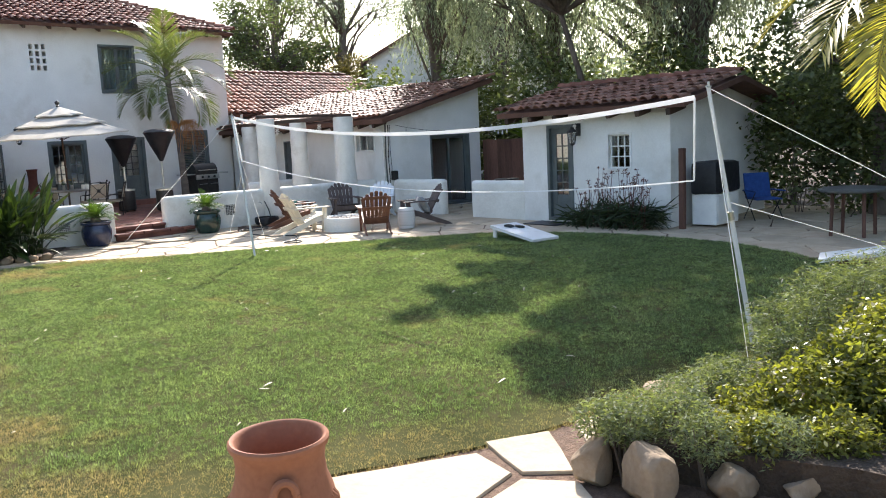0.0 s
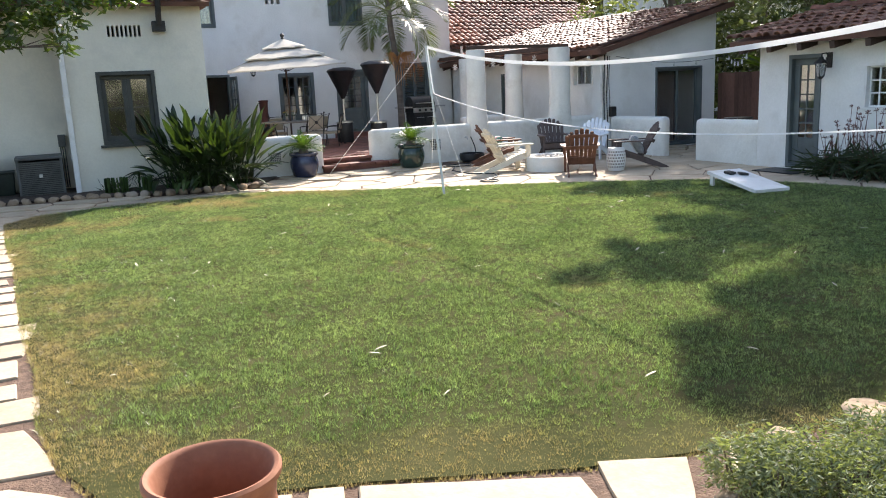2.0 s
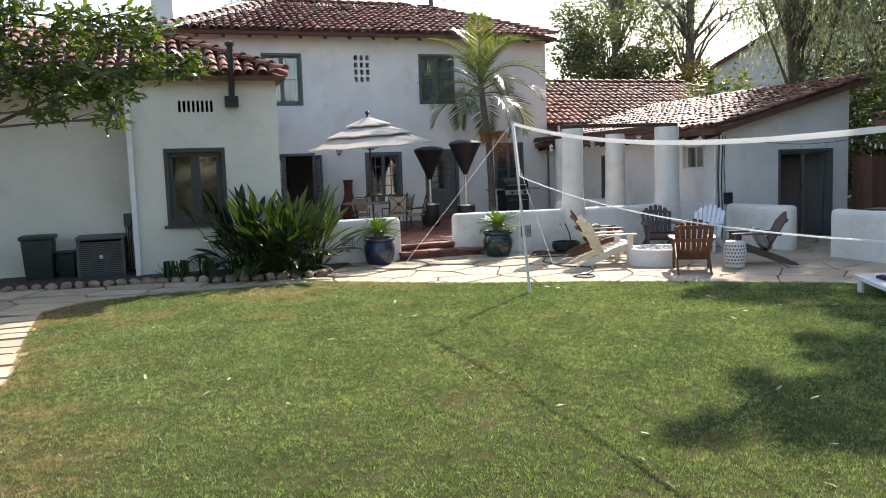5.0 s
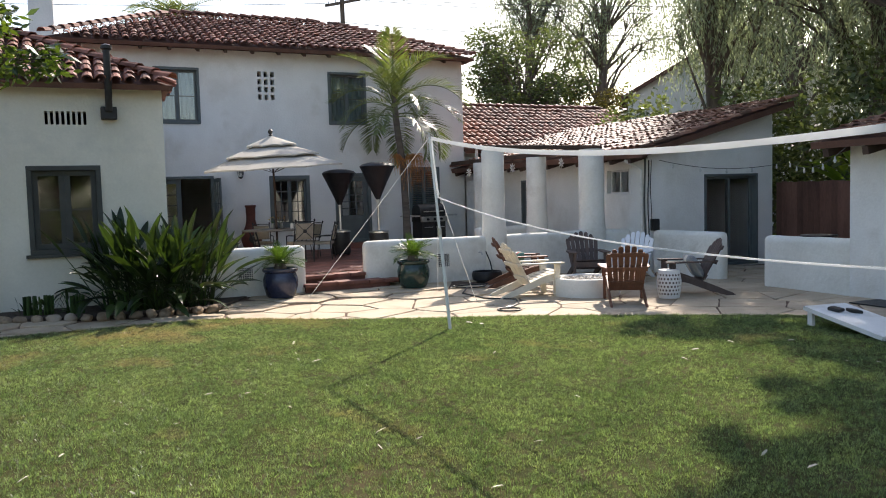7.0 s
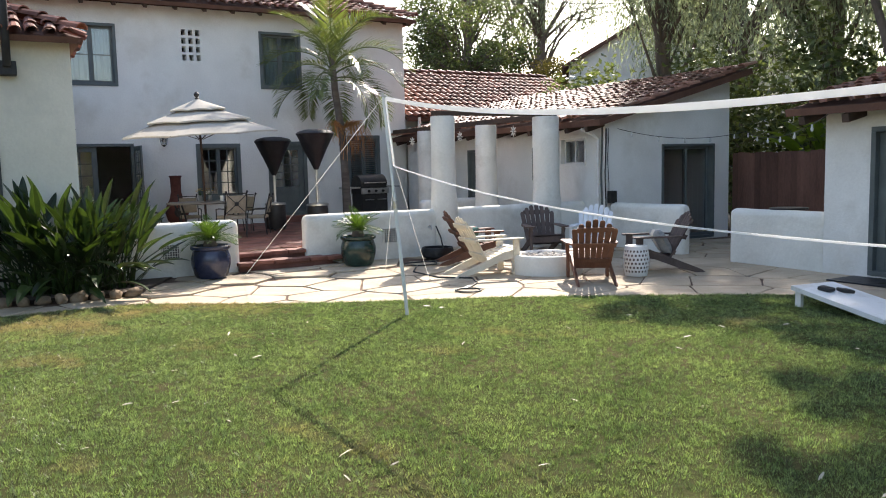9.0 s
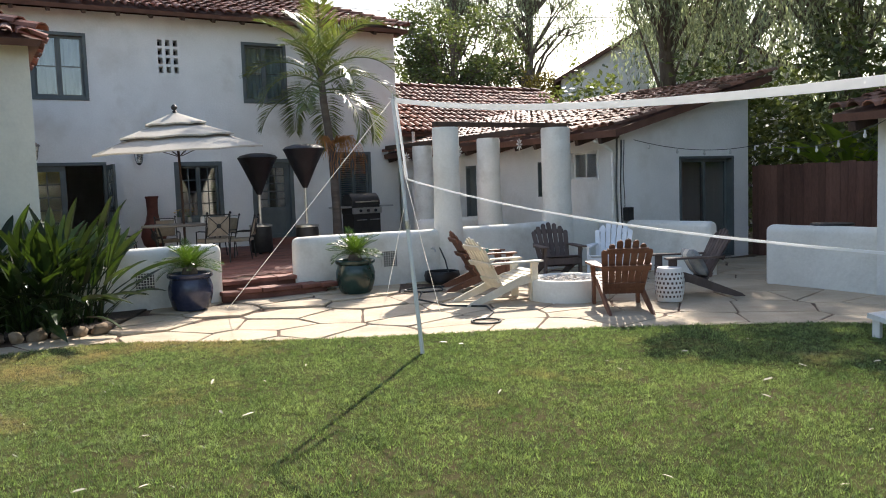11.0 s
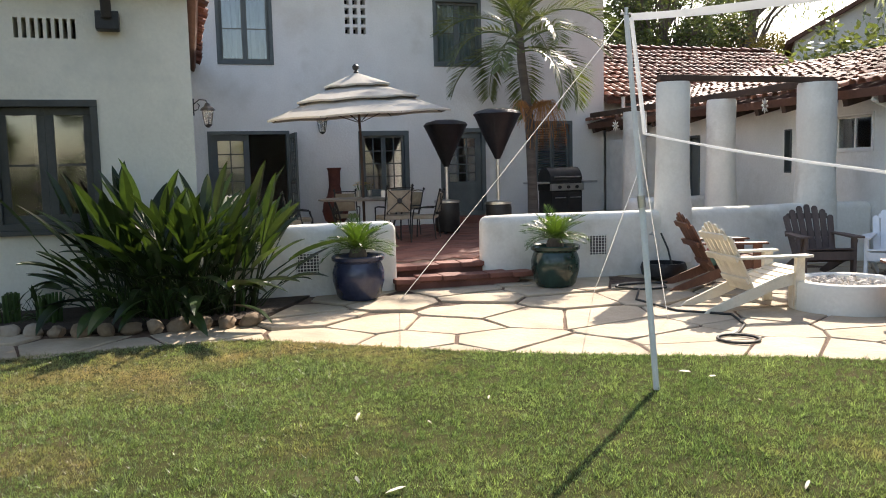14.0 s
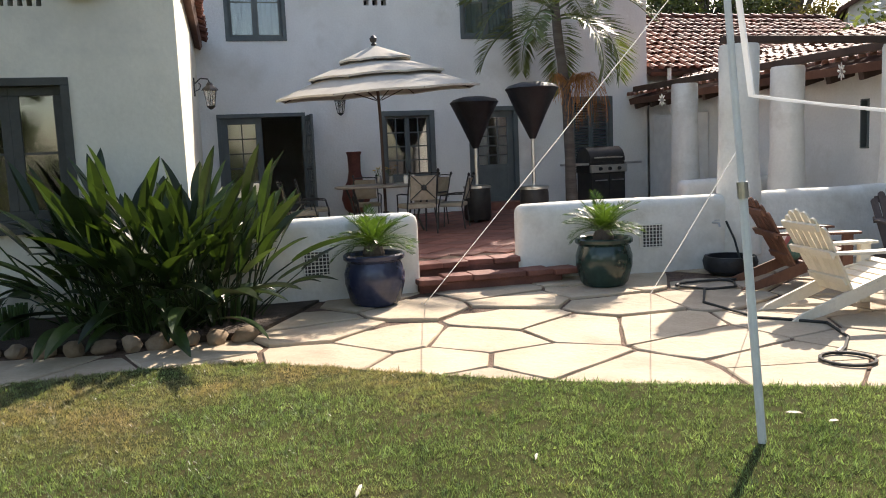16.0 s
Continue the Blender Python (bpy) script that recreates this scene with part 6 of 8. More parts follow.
def tree(label, base, top, trunk_r, clumps, count, length, width, mat, droop=0.0, seed=1, name="tree", lean=0.3):
    ob = thing(name, label, "tree", pose(*base))
    b, t = Vector(base), Vector(top)
    r = random.Random(seed)
    bm = bmesh.new()
    spine = [b.lerp(t, i / 6) + Vector((r.uniform(-1, 1), r.uniform(-1, 1), 0)) * lean * (0.3 if 0 < i < 6 else 0) for i in range(7)]
    tube(bm, spine, [trunk_r * (1.25 if i == 0 else 1 - 0.1 * i) for i in range(7)], 10)
    part("trunk", bm, BARK, ob, smooth=True).matrix_world = Matrix()
    for c in clumps:
        c3 = Vector(c[:3])
        i = max(2, min(6, int(6 * (c3.z - b.z) / max(t.z - b.z, 0.1)) - 1))
        s = spine[i]
        bend = s.lerp(c3, 0.5) + Vector((r.uniform(-0.3, 0.3), r.uniform(-0.3, 0.3), r.uniform(0.0, 0.5)))
        bm = bmesh.new()
        tube(bm, [s, bend, c3], [trunk_r * 0.26, trunk_r * 0.15, trunk_r * 0.05], 6)
        for q in range(4):
            tip = c3 + Vector((r.uniform(-1, 1), r.uniform(-1, 1), r.uniform(-0.4, 0.8))) * c[3] * 0.8
            tube(bm, [bend.lerp(c3, 0.6), tip], [trunk_r * 0.12, trunk_r * 0.03], 4)
        part("limb", bm, BARK, ob, smooth=True).matrix_world = Matrix()
    foliage("crown", clumps, count, length, width, mat, ob, droop, seed)
    return ob


def scatter_clumps(n, centre, size, r0, r1, seed):
    r = np.random.default_rng(seed)
    out = []
    for k in range(n):
        d = r.normal(size=3)
        d /= np.linalg.norm(d)
        p = np.array(centre) + d * np.array(size) * r.uniform(0.35, 1)
        out.append((float(p[0]), float(p[1]), float(p[2]), float(r.uniform(r0, r1))))
    return out


tree("broad leafy tree with sky showing through, behind the back roof", (23.5, 35.5, -0.05), (23.5, 35.5, 5.2), 0.2, scatter_clumps(90, (23.6, 35.5, 6.4), (3.5, 2.5, 3.0), 0.3, 0.85, 31), 15000, 0.17, 0.09, TREELEAF, seed=31)
tree("olive-brown leafy tree behind the back roof", (27.5, 36.0, -0.05), (27.5, 36.0, 4.2), 0.18, scatter_clumps(70, (27.6, 36.0, 5.0), (3.0, 2.0, 2.3), 0.3, 0.8, 32), 12000, 0.16, 0.08, OLIVELEAF, seed=32)
for k, (label, base, top, radius, n, centre, size, r0, r1, strands, drop, leaf) in enumerate((
        ("tall dark gum tree in the distance", (33, 43, -0.05), (33.5, 43, 13), 0.4, 44, (33.5, 43, 12.6), (4.4, 3, 4.8), 0.8, 1.6, 1500, 2.2, 0.3),
        ("tall dark gum tree in the distance", (29, 44, -0.05), (29, 44, 12), 0.35, 34, (29.2, 44, 12.8), (2.8, 3, 3.6), 0.7, 1.4, 1100, 2.0, 0.3),
        ("weeping gum tree hanging over the annex roof", (21.5, 21.5, -0.05), (21.2, 21.2, 9.5), 0.26, 40, (21.2, 20.6, 8.0), (2.4, 2.6, 3.0), 0.4, 0.8, 1500, 2.6, 0.19),
        ("tall weeping gum tree behind the fence", (22.5, 17.0, -0.05), (21.8, 16.6, 11), 0.3, 44, (21.4, 16.4, 8.4), (3.0, 3.2, 3.8), 0.6, 1.1, 2000, 3.0, 0.2),
        ("tall weeping gum tree behind the garden room", (22.0, 11.5, -0.05), (21.6, 11.6, 11.0), 0.38, 44, (21.6, 11.8, 8.0), (3.0, 3.0, 4.0), 0.6, 1.2, 2300, 3.0, 0.2),
        ("tall weeping gum tree far behind the yard", (30, 26, -0.05), (30, 26, 12), 0.4, 44, (30, 26, 10.0), (4.5, 4.5, 5.0), 0.9, 1.7, 1500, 3.4, 0.32),
        ("tall weeping gum tree far behind the yard", (30, 18, -0.05), (30, 18, 12), 0.4, 44, (30, 18, 9.0), (4.5, 5.5, 5.5), 0.9, 1.7, 1700, 3.4, 0.32),
        ("tall weeping gum tree far behind the yard", (29, 9, -0.05), (29, 9, 12), 0.4, 44, (29, 9, 8.6), (4.5, 5.5, 6.0), 0.9, 1.7, 1900, 3.4, 0.32))):
    clumps = scatter_clumps(n, centre, size, r0, r1, 133 + k)
    gum = tree(label, base, top, radius, clumps, 3000, leaf, leaf * 0.22, GUMLEAF, seed=133 + k)
    curtains("drooping_crown", clumps, int(strands * 0.55), drop, leaf * 0.62, leaf, leaf * 0.2, GUMLEAF, gum, 233 + k)
HIGH = []
SHADE_NEAR = [(9.7, 8.1, 0.29), (10.0, 7.7, 0.33), (9.9, 7.2, 0.21), (9.1, 6.9, 0.22), (9.8, 6.9, 0.12), (8.1, 7.0, 0.22), (7.8, 6.4, 0.22), (8.15, 6.3, 0.28), (7.3, 6.6, 0.17), (8.3, 7.5, 0.16), (7.0, 6.6, 0.12),
              (7.8, 5.3, 0.17), (8.0, 5.1, 0.18), (8.0, 4.8, 0.22), (7.8, 4.45, 0.2), (6.8, 4.6, 0.18), (6.7, 4.2, 0.21), (6.2, 4.0, 0.17), (6.25, 3.7, 0.17), (7.0, 4.0, 0.18), (6.6, 3.6, 0.16), (7.4, 4.1, 0.2),
              (7.5, 3.85, 0.24), (7.0, 3.55, 0.16)]
SHADE_MID = [(8.0, 3.9, 0.28), (8.7, 4.1, 0.25), (8.6, 4.4, 0.2), (9.5, 4.4, 0.25), (10.2, 4.6, 0.27), (11.0, 5.2, 0.22), (11.8, 5.4, 0.26), (9.1, 4.0, 0.3), (8.1, 3.5, 0.24), (7.4, 3.3, 0.24), (9.4, 3.5, 0.35), (10.3, 3.9, 0.35),
             (11.2, 4.3, 0.4), (12.2, 4.7, 0.4), (11.4, 3.4, 0.45), (13.0, 4.0, 0.6), (14.2, 4.8, 0.7), (15.4, 5.2, 0.9), (16.6, 6.4, 0.9), (15.0, 3.6, 0.9)]
SHADE_FAR = [(10.6, 11.3, 0.22), (11.0, 10.9, 0.26), (11.7, 10.7, 0.28), (11.2, 9.4, 0.22), (11.2, 8.7, 0.25), (11.4, 8.3, 0.24), (11.8, 7.9, 0.24), (12.4, 7.8, 0.27), (12.8, 7.4, 0.28), (11.4, 6.3, 0.2), (10.4, 6.0, 0.19),
             (10.7, 5.6, 0.2), (10.4, 5.2, 0.18), (12.5, 6.2, 0.27), (13.0, 5.9, 0.3), (12.5, 9.2, 0.3), (12.7, 10.2, 0.35), (13.5, 8.3, 0.35), (12.3, 11.1, 0.3), (11.4, 11.8, 0.3), (13.6, 6.8, 0.4), (13.9, 9.6, 0.4), (13.4, 11.6, 0.3),
             (14.3, 7.6, 0.5), (12.6, 12.4, 0.22), (14.4, 12.6, 0.35)]
for k, (sx, sy, r) in enumerate(SHADE_NEAR + SHADE_MID + SHADE_FAR):
    h = 9.0 + 1.6 * math.sin(k * 2.3)
    for q in range(7):
        along, across = 1.5 * r * math.cos(q * 0.9 + k), 0.6 * r * math.sin(q * 2.3 + k * 1.7)
        wx, wy = along * 0.676 - across * 0.737, along * 0.737 + across * 0.676
        HIGH.append((sx + wx + h * SUN.x / SUN.z, sy + wy + h * SUN.y / SUN.z, h, r * (0.48 + 0.2 * math.sin(q * 1.9 + k * 3.1) ** 2)))
tree("tall gum tree whose high crown shades the lawn", (20.5, 13.2, -0.05), (18.0, 15.0, 10.0), 0.10, HIGH, 60000, 0.16, 0.05, GUMLEAF, droop=0.15, seed=37)
tree("dense dark tree beside the garden room", (18.9, 5.8, -0.05), (18.4, 5.8, 6.5), 0.28, scatter_clumps(44, (18.0, 5.6, 5.4), (3.0, 2.6, 3.0), 0.7, 1.3, 39), 34000, 0.17, 0.075, TREELEAF, seed=39)
# added tree, out of view, that darkens the corner by the garden room
tree("dense dark tree added out of view to shade the round table", (18.2, 2.8, -0.05), (17.4, 3.0, 5.5), 0.22, scatter_clumps(40, (16.7, 3.4, 5.2), (2.4, 2.2, 1.7), 0.6, 1.1, 44), 24000, 0.16, 0.07, TREELEAF, seed=44)
tree("dense dark tree at the end of the yard", (18.5, 0.8, -0.05), (18.3, 0.8, 7.0), 0.3, scatter_clumps(30, (18.2, 0.8, 4.9), (2.6, 2.8, 4.2), 0.8, 1.4, 40), 26000, 0.17, 0.075, TREELEAF, seed=40)
# glossy tree over the west path
tree("glossy-leaved tree reaching over the stepping path", (0.7, 13.9, -0.05), (1.0, 13.9, 3.2), 0.13,
     [(1.5, 13.7, 3.6, 0.6), (2.2, 13.9, 3.3, 0.5), (2.9, 13.9, 3.1, 0.38), (3.4, 14.0, 3.05, 0.33), (3.9, 14.1, 3.35, 0.3), (4.35, 14.2, 3.4, 0.26), (3.0, 14.2, 3.8, 0.5), (2.0, 14.0, 4.2, 0.6), (3.7, 14.3, 3.9, 0.4), (1.2, 13.6, 2.9, 0.45),
      (0.6, 13.6, 3.9, 0.7), (2.6, 13.6, 2.75, 0.25), (3.3, 13.9, 2.65, 0.2)], 5200, 0.16, 0.055, leafy("glossy_dark_leaf", (0.028, 0.055, 0.012), (0.085, 0.12, 0.025), rough=0.3, through=0.35, vary=0.5, spec=0.6), seed=51)


def shrub(label, clumps, count, length, width, mat, seed, name="shrub", squash=0.8):
    ob = thing(name, label, "shrub", pose(clumps[0][0], clumps[0][1], 0))
    bm = bmesh.new()
    r = random.Random(seed)
    for x, y, z, rad in clumps:
        for k in range(7):
            tube(bm, [(x + r.uniform(-0.1, 0.1) * rad, y + r.uniform(-0.1, 0.1) * rad, -0.03), (x + r.uniform(-0.6, 0.6) * rad, y + r.uniform(-0.6, 0.6) * rad, z + r.uniform(0, 0.5) * rad)], [0.01, 0.003], 4)
    part("framework", bm, BARK, ob).matrix_world = Matrix()
    foliage("foliage", clumps, count, length, width, mat, ob, 0, seed, squash)
    return ob


shrub("silvery grey-green shrub trimmed round beside the path", [(1.0, 12.2, 0.5, 0.5), (1.0, 11.5, 0.45, 0.45), (0.9, 12.8, 0.5, 0.45)], 6000, 0.06, 0.02, SILVERLEAF, 61)
shrub("silvery low shrub spilling over rocks", [(5.28, 2.8, 0.32, 0.16), (5.26, 2.64, 0.34, 0.15), (5.42, 2.7, 0.32, 0.19), (5.6, 2.5, 0.3, 0.22), (5.9, 2.7, 0.28, 0.2), (6.2, 2.6, 0.3, 0.23), (5.5, 2.28, 0.28, 0.18), (5.75, 2.0, 0.26, 0.18), (6.5, 2.65, 0.28, 0.2), (5.6, 2.85, 0.2, 0.16)], 24000, 0.032, 0.008, SILVERLEAF, 62)
shrub("feathery silver-green shrub at the bed's far end", [(7.6, 2.75, 0.4, 0.32), (8.1, 2.6, 0.5, 0.4), (8.6, 2.5, 0.5, 0.42), (7.2, 2.6, 0.3, 0.25), (9.2, 2.4, 0.5, 0.4)], 22000, 0.05, 0.009, SILVERLEAF, 63)
shrub("yellow-green leafy shrub in the near bed", [(6.3, 2.1, 0.35, 0.28), (6.7, 1.9, 0.42, 0.34), (7.1, 1.9, 0.5, 0.36), (6.5, 1.6, 0.35, 0.3), (7.5, 1.8, 0.55, 0.36), (7.0, 1.4, 0.4, 0.35)], 24000, 0.045, 0.021, LIMELEAF, 64)
shrub("small green shrub with yellow shoots behind the rocks", [(5.75, 2.15, 0.22, 0.2), (6.0, 1.8, 0.22, 0.22), (6.0, 2.3, 0.26, 0.2)], 7000, 0.04, 0.016, LIMELEAF, 65)
def crag_mesh(seed):
    """An angular weathered stone: a ball cut by planes, then roughened."""
    r = random.Random(seed)
    bm = bmesh.new()
    bmesh.ops.create_icosphere(bm, subdivisions=4, radius=1.0)
    cuts = [(Vector((r.gauss(0, 1), r.gauss(0, 1), r.gauss(0, 1))).normalized(), r.uniform(0.55, 0.85)) for k in range(11)]
    for v in bm.verts:
        for d, h in cuts:
            over = v.co.dot(d) - h
            if over > 0:
                v.co -= d * over * 0.9
        v.co *= 1 + 0.07 * noise.noise(v.co * 2.5 + Vector((seed, 0, 0))) + 0.04 * noise.noise(v.co * 7)
    return mesh_of("rock", bm, ROCK, True)


CRAGS = [crag_mesh(k + 90) for k in range(4)]
for k, (x, y, sx, sy, sz) in enumerate(((5.16, 2.76, 0.15, 0.14, 0.19), (5.17, 2.42, 0.2, 0.17, 0.21), (5.5, 2.12, 0.16, 0.14, 0.11), (5.7, 1.84, 0.15, 0.13, 0.09), (6.05, 3.24, 0.3, 0.16, 0.03), (6.68, 3.2, 0.34, 0.2, 0.035), (7.25, 3.05, 0.28, 0.18, 0.04), (7.35, 2.85, 0.2, 0.15, 0.09), (5.38, 2.62, 0.13, 0.12, 0.12))):
    ob = tagged(new("garden_rock", CRAGS[k % 4]), "weathered tan rock holding the planted bed", "rock", "rocks of the near bed")
    ob.matrix_world = pose(x, y, sz * 0.62, 0, 0, (50 * k if sz > 0.06 else 12 * k)) @ Matrix.Diagonal((sx * 0.86, sy * 0.86, sz * 0.9, 1))
bm = bmesh.new()
prism(bm, [(5.3, 2.78), (5.9, 2.9), (9.8, 2.7), (10.5, -1), (6.0, -1), (5.75, 1.6)], -0.05, 0.2)
structure("planting_bed", bm, SOIL, "dark soil of the near planting bed", category="ground")
# yellowed palm at the edge of the bed
p2 = thing("palm_tree", "palm with yellow hanging fronds at the bed's edge", "palm tree", pose(9.15, 2.0, 0.05))
bm = bmesh.new()
tube(bm, [(9.15, 2.0, 0.0), (9.12, 2.03, 1.4), (9.1, 2.05, 2.75)], [0.13, 0.1, 0.09], 12)
part("trunk", bm, PALMBARK, p2, smooth=True).matrix_world = Matrix()
PY = [mesh_of("frond", frond(1.7, 0.5, 54, d, 0.025, 0.1, 14), PALMYELLOW) for d in (1.9, 2.3)]
for k, (a, e) in enumerate(((82, 30), (98, 42), (66, 36), (150, 40), (30, 45), (200, 30), (260, 40), (320, 30))):
    f = new("frond", PY[k % 2])
    f.parent = p2
    f.matrix_world = pose(9.1, 2.05, 2.75, 0, 0, a) @ pose(0, 0.03, 0, e, 0, 0)
# agapanthus by the garden room
shrub("clump of strappy agapanthus with dry flower stems by the garden room", [(14.8, 10.2, 0.2, 0.24), (14.82, 9.75, 0.26, 0.3), (14.8, 9.2, 0.28, 0.32), (14.85, 8.7, 0.26, 0.3)], 1300, 0.42, 0.028, leafy("dark_strap_leaf", (0.018, 0.032, 0.013), (0.05, 0.068, 0.03), rough=0.5, through=0.15, vary=0.4, spec=0.25), 66, "agapanthus", 0.6)
ag = thing("dry_flower_stems", "dry reddish flower stems above the agapanthus", "plant", pose(14.8, 9.4, 0))
for k in range(60):
    x, y = 14.8 + rng.normal() * 0.1, rng.uniform(8.55, 10.2)
    h = rng.uniform(0.65, 1.15) * (0.75 if y > 9.9 else 1)
    tx, ty = x + rng.normal() * 0.12, y + rng.normal() * 0.12
    bm = bmesh.new()
    tube(bm, [(x, y, 0), (x * 0.4 + tx * 0.6, y * 0.4 + ty * 0.6, h * 0.6), (tx, ty, h)], 0.004, 4)
    for q in range(7):
        d = Vector(rng.normal(size=3)).normalized() * 0.05
        tube(bm, [(tx, ty, h), (tx + d.x, ty + d.y, h + abs(d.z))], [0.002, 0.007], 3)
    part("stem", bm, CHIM, ag).matrix_world = Matrix()
# unseen hedge added to close the yard behind the walker and darken window reflections
shrub("unseen dark hedge added behind the terrace for window reflections", [(-4 + 1.5 * k, -4.9, 0.9 + 0.35 * math.sin(k * 2.1), 1.1) for k in range(12)], 16000, 0.16, 0.08, TREELEAF, 67, "hedge", 1.2)
shrub("dark hedge beside the stepping path", [(-1.2, -3 + 1.1 * k, 0.9, 0.9) for k in range(18)], 20000, 0.1, 0.05, TREELEAF, 68, "hedge", 1.2)
for k, (x, y) in enumerate(((-3.0, -9.0), (4.0, -10.0), (10.5, -8.0), (-7.0, 3.0))):
    tree("leafy tree behind the yard", (x, y, -0.05), (x, y, 5.5), 0.25, scatter_clumps(34, (x, y, 4.4), (3.0, 2.4, 2.7), 0.4, 1.0, 70 + k), 8000, 0.24, 0.12, TREELEAF, seed=70 + k)


# ---- smaller things of the yard ----
def torus_path(c, r, n=24, z=0.0, turns=1.0, wob=0.0):
    return [Vector((c[0] + (r + wob * math.sin(3 * a)) * math.cos(a), c[1] + (r + wob * math.cos(2 * a)) * math.sin(a), z)) for a in [2 * math.pi * turns * i / n for i in range(n + 1)]]


# terracotta jar
jar = thing("terracotta_jar", "tall terracotta jar with ring handles and shell reliefs", "jar", pose(3.3, 2.855, 0.006, 0, 0, 20) @ Matrix.Diagonal((1, 1, 0.96, 1)))
bm = bmesh.new()
lathe(bm, [(0.13, 0.0), (0.15, 0.03), (0.195, 0.25), (0.22, 0.42), (0.218, 0.51), (0.198, 0.60), (0.177, 0.66), (0.171, 0.72), (0.177, 0.77), (0.19, 0.79), (0.194, 0.80), (0.194, 0.814), (0.186, 0.823),
           (0.176, 0.820), (0.168, 0.808), (0.155, 0.76), (0.155, 0.68), (0.18, 0.58), (0.20, 0.4), (0.13, 0.06)], 64)
body = part("body", bm, TERRACOTTA, jar, smooth=True)
for a in (-138, 42):
    bm = bmesh.new()
    tube(bm, [(0.193, 0.04 * math.cos(g), 0.655 + 0.05 * math.sin(g)) for g in [2 * math.pi * k / 20 for k in range(21)]], 0.017, 8)
    bm.transform(pose(0, 0, 0, 0, 0, a))
    part("handle", bm, TERRACOTTA, jar, smooth=True)
for a in (-65, 115):
    for k in range(9):
        g = radians((k - 4) * 19)
        bm = bmesh.new()
        tube(bm, [(0.222 - 0.09 * q * q - 0.5 * (q * 0.1 * math.sin(g)) ** 2 / 0.22, 0.095 * q * math.sin(g), 0.53 + 0.11 * q * math.cos(g)) for q in (0.0, 0.35, 0.7, 1.0)], [0.005, 0.009, 0.011, 0.004], 6)
        bm.transform(pose(0, 0, 0, 0, 0, a))
        part("shell_rib", bm, TERRACOTTA, jar, smooth=True)


def board_game(m):
    b = thing("cornhole_board", "white slanting cornhole board at the lawn's edge", "game board", None, "cornhole boards")
    bm = bmesh.new()
    n = 24
    top, low = [], []
    for z, lst in ((0.0, top), (-0.018, low)):
        outer = [bm.verts.new((x, y, z)) for x, y in ((-0.305, 0), (0.305, 0), (0.305, 1.22), (-0.305, 1.22))]
        inner = [bm.verts.new((0.076 * math.cos(2 * math.pi * i / n), 0.99 + 0.076 * math.sin(2 * math.pi * i / n), z)) for i in range(n)]
        lst += [outer, inner]
        es = [bm.edges.new((outer[i], outer[(i + 1) % 4])) for i in range(4)] + [bm.edges.new((inner[i], inner[(i + 1) % n])) for i in range(n)]
        bmesh.ops.triangle_fill(bm, edges=es, use_beauty=True)
    for k, cnt in ((0, 4), (1, n)):
        for i in range(cnt):
            bm.faces.new((top[k][i], top[k][(i + 1) % cnt], low[k][(i + 1) % cnt], low[k][i]))
    tilt = pose(0, 0, 0.06, 8.5, 0, 0)
    bm.transform(tilt)
    part("deck", bm, WHITEPAINT, b)
    for x0, x1, y0, y1 in ((-0.305, -0.275, 0, 1.22), (0.275, 0.305, 0, 1.22), (-0.275, 0.275, 0, 0.03), (-0.275, 0.275, 1.19, 1.22)):
        bm = bmesh.new()
        box(bm, x0, x1, y0, y1, -0.05, -0.018, m=tilt)
        part("rail", bm, WHITEPAINT, b)
    for s in (-1, 1):
        bm = bmesh.new()
        box(bm, s * 0.25 - 0.02, s * 0.25 + 0.02, 1.1, 1.18, 0, 0.19)
        part("leg", bm, WHITEPAINT, b)
    b.matrix_world = m
    return b


cb = board_game(pose(12.62, 9.28, 0.005, 0, 0, -9))
copy_thing(cb, pose(12.8, 4.65, 0.005, 0, 0, 200))
for x, y, z, mat in ((12.7, 10.22, 0.225, BLACKMETAL), (12.86, 10.1, 0.205, BLACKMETAL)):
    bag = thing("bean_bag", "dark bean bag lying on the cornhole board", "bean bag", pose(x, y, z, 9, 0, rng.uniform(0, 90)), "bean bags")
    bm = bmesh.new()
    box(bm, -0.075, 0.075, -0.075, 0.075, -0.02, 0.022, bevel=0.02)
    part("cloth", bm, mat, bag, smooth=True)

# air conditioner, bins and downspout at the wing
ACGREY = surf("grey_green_steel", (0.07, 0.073, 0.068), (0.12, 0.122, 0.112), scale=5, fine=40, rough=0.6, bump=0.1)
ac = thing("air_conditioner", "grey outdoor air conditioner unit with louvred sides", "air conditioner", pose(2.72, 18.28, 0.0))
bm = bmesh.new()
box(bm, -0.40, 0.40, -0.36, 0.36, 0.03, 0.08)
part("base_pan", bm, ACGREY, ac)
bm = bmesh.new()
box(bm, -0.36, 0.36, -0.32, 0.32, 0.08, 0.70)
part("coil", bm, BLACKMETAL, ac)
for k in range(17):
    z = 0.10 + 0.036 * k
    bm = bmesh.new()
    box(bm, -0.385, 0.385, -0.35, -0.335, z, z + 0.022)
    part("louvre", bm, ACGREY, ac)
    bm = bmesh.new()
    box(bm, 0.37, 0.385, -0.335, 0.35, z, z + 0.022)
    part("louvre", bm, ACGREY, ac)
for sx in (-1, 1):
    for sy in (-1, 1):
        bm = bmesh.new()
        box(bm, sx * 0.38 - 0.025, sx * 0.38 + 0.025, sy * 0.34 - 0.025, sy * 0.34 + 0.025, 0.06, 0.74, bevel=0.008)
        part("corner_post", bm, ACGREY, ac)
bm = bmesh.new()
box(bm, -0.42, 0.42, -0.38, 0.38, 0.74, 0.80, bevel=0.02)
part("top_cover", bm, ACGREY, ac)
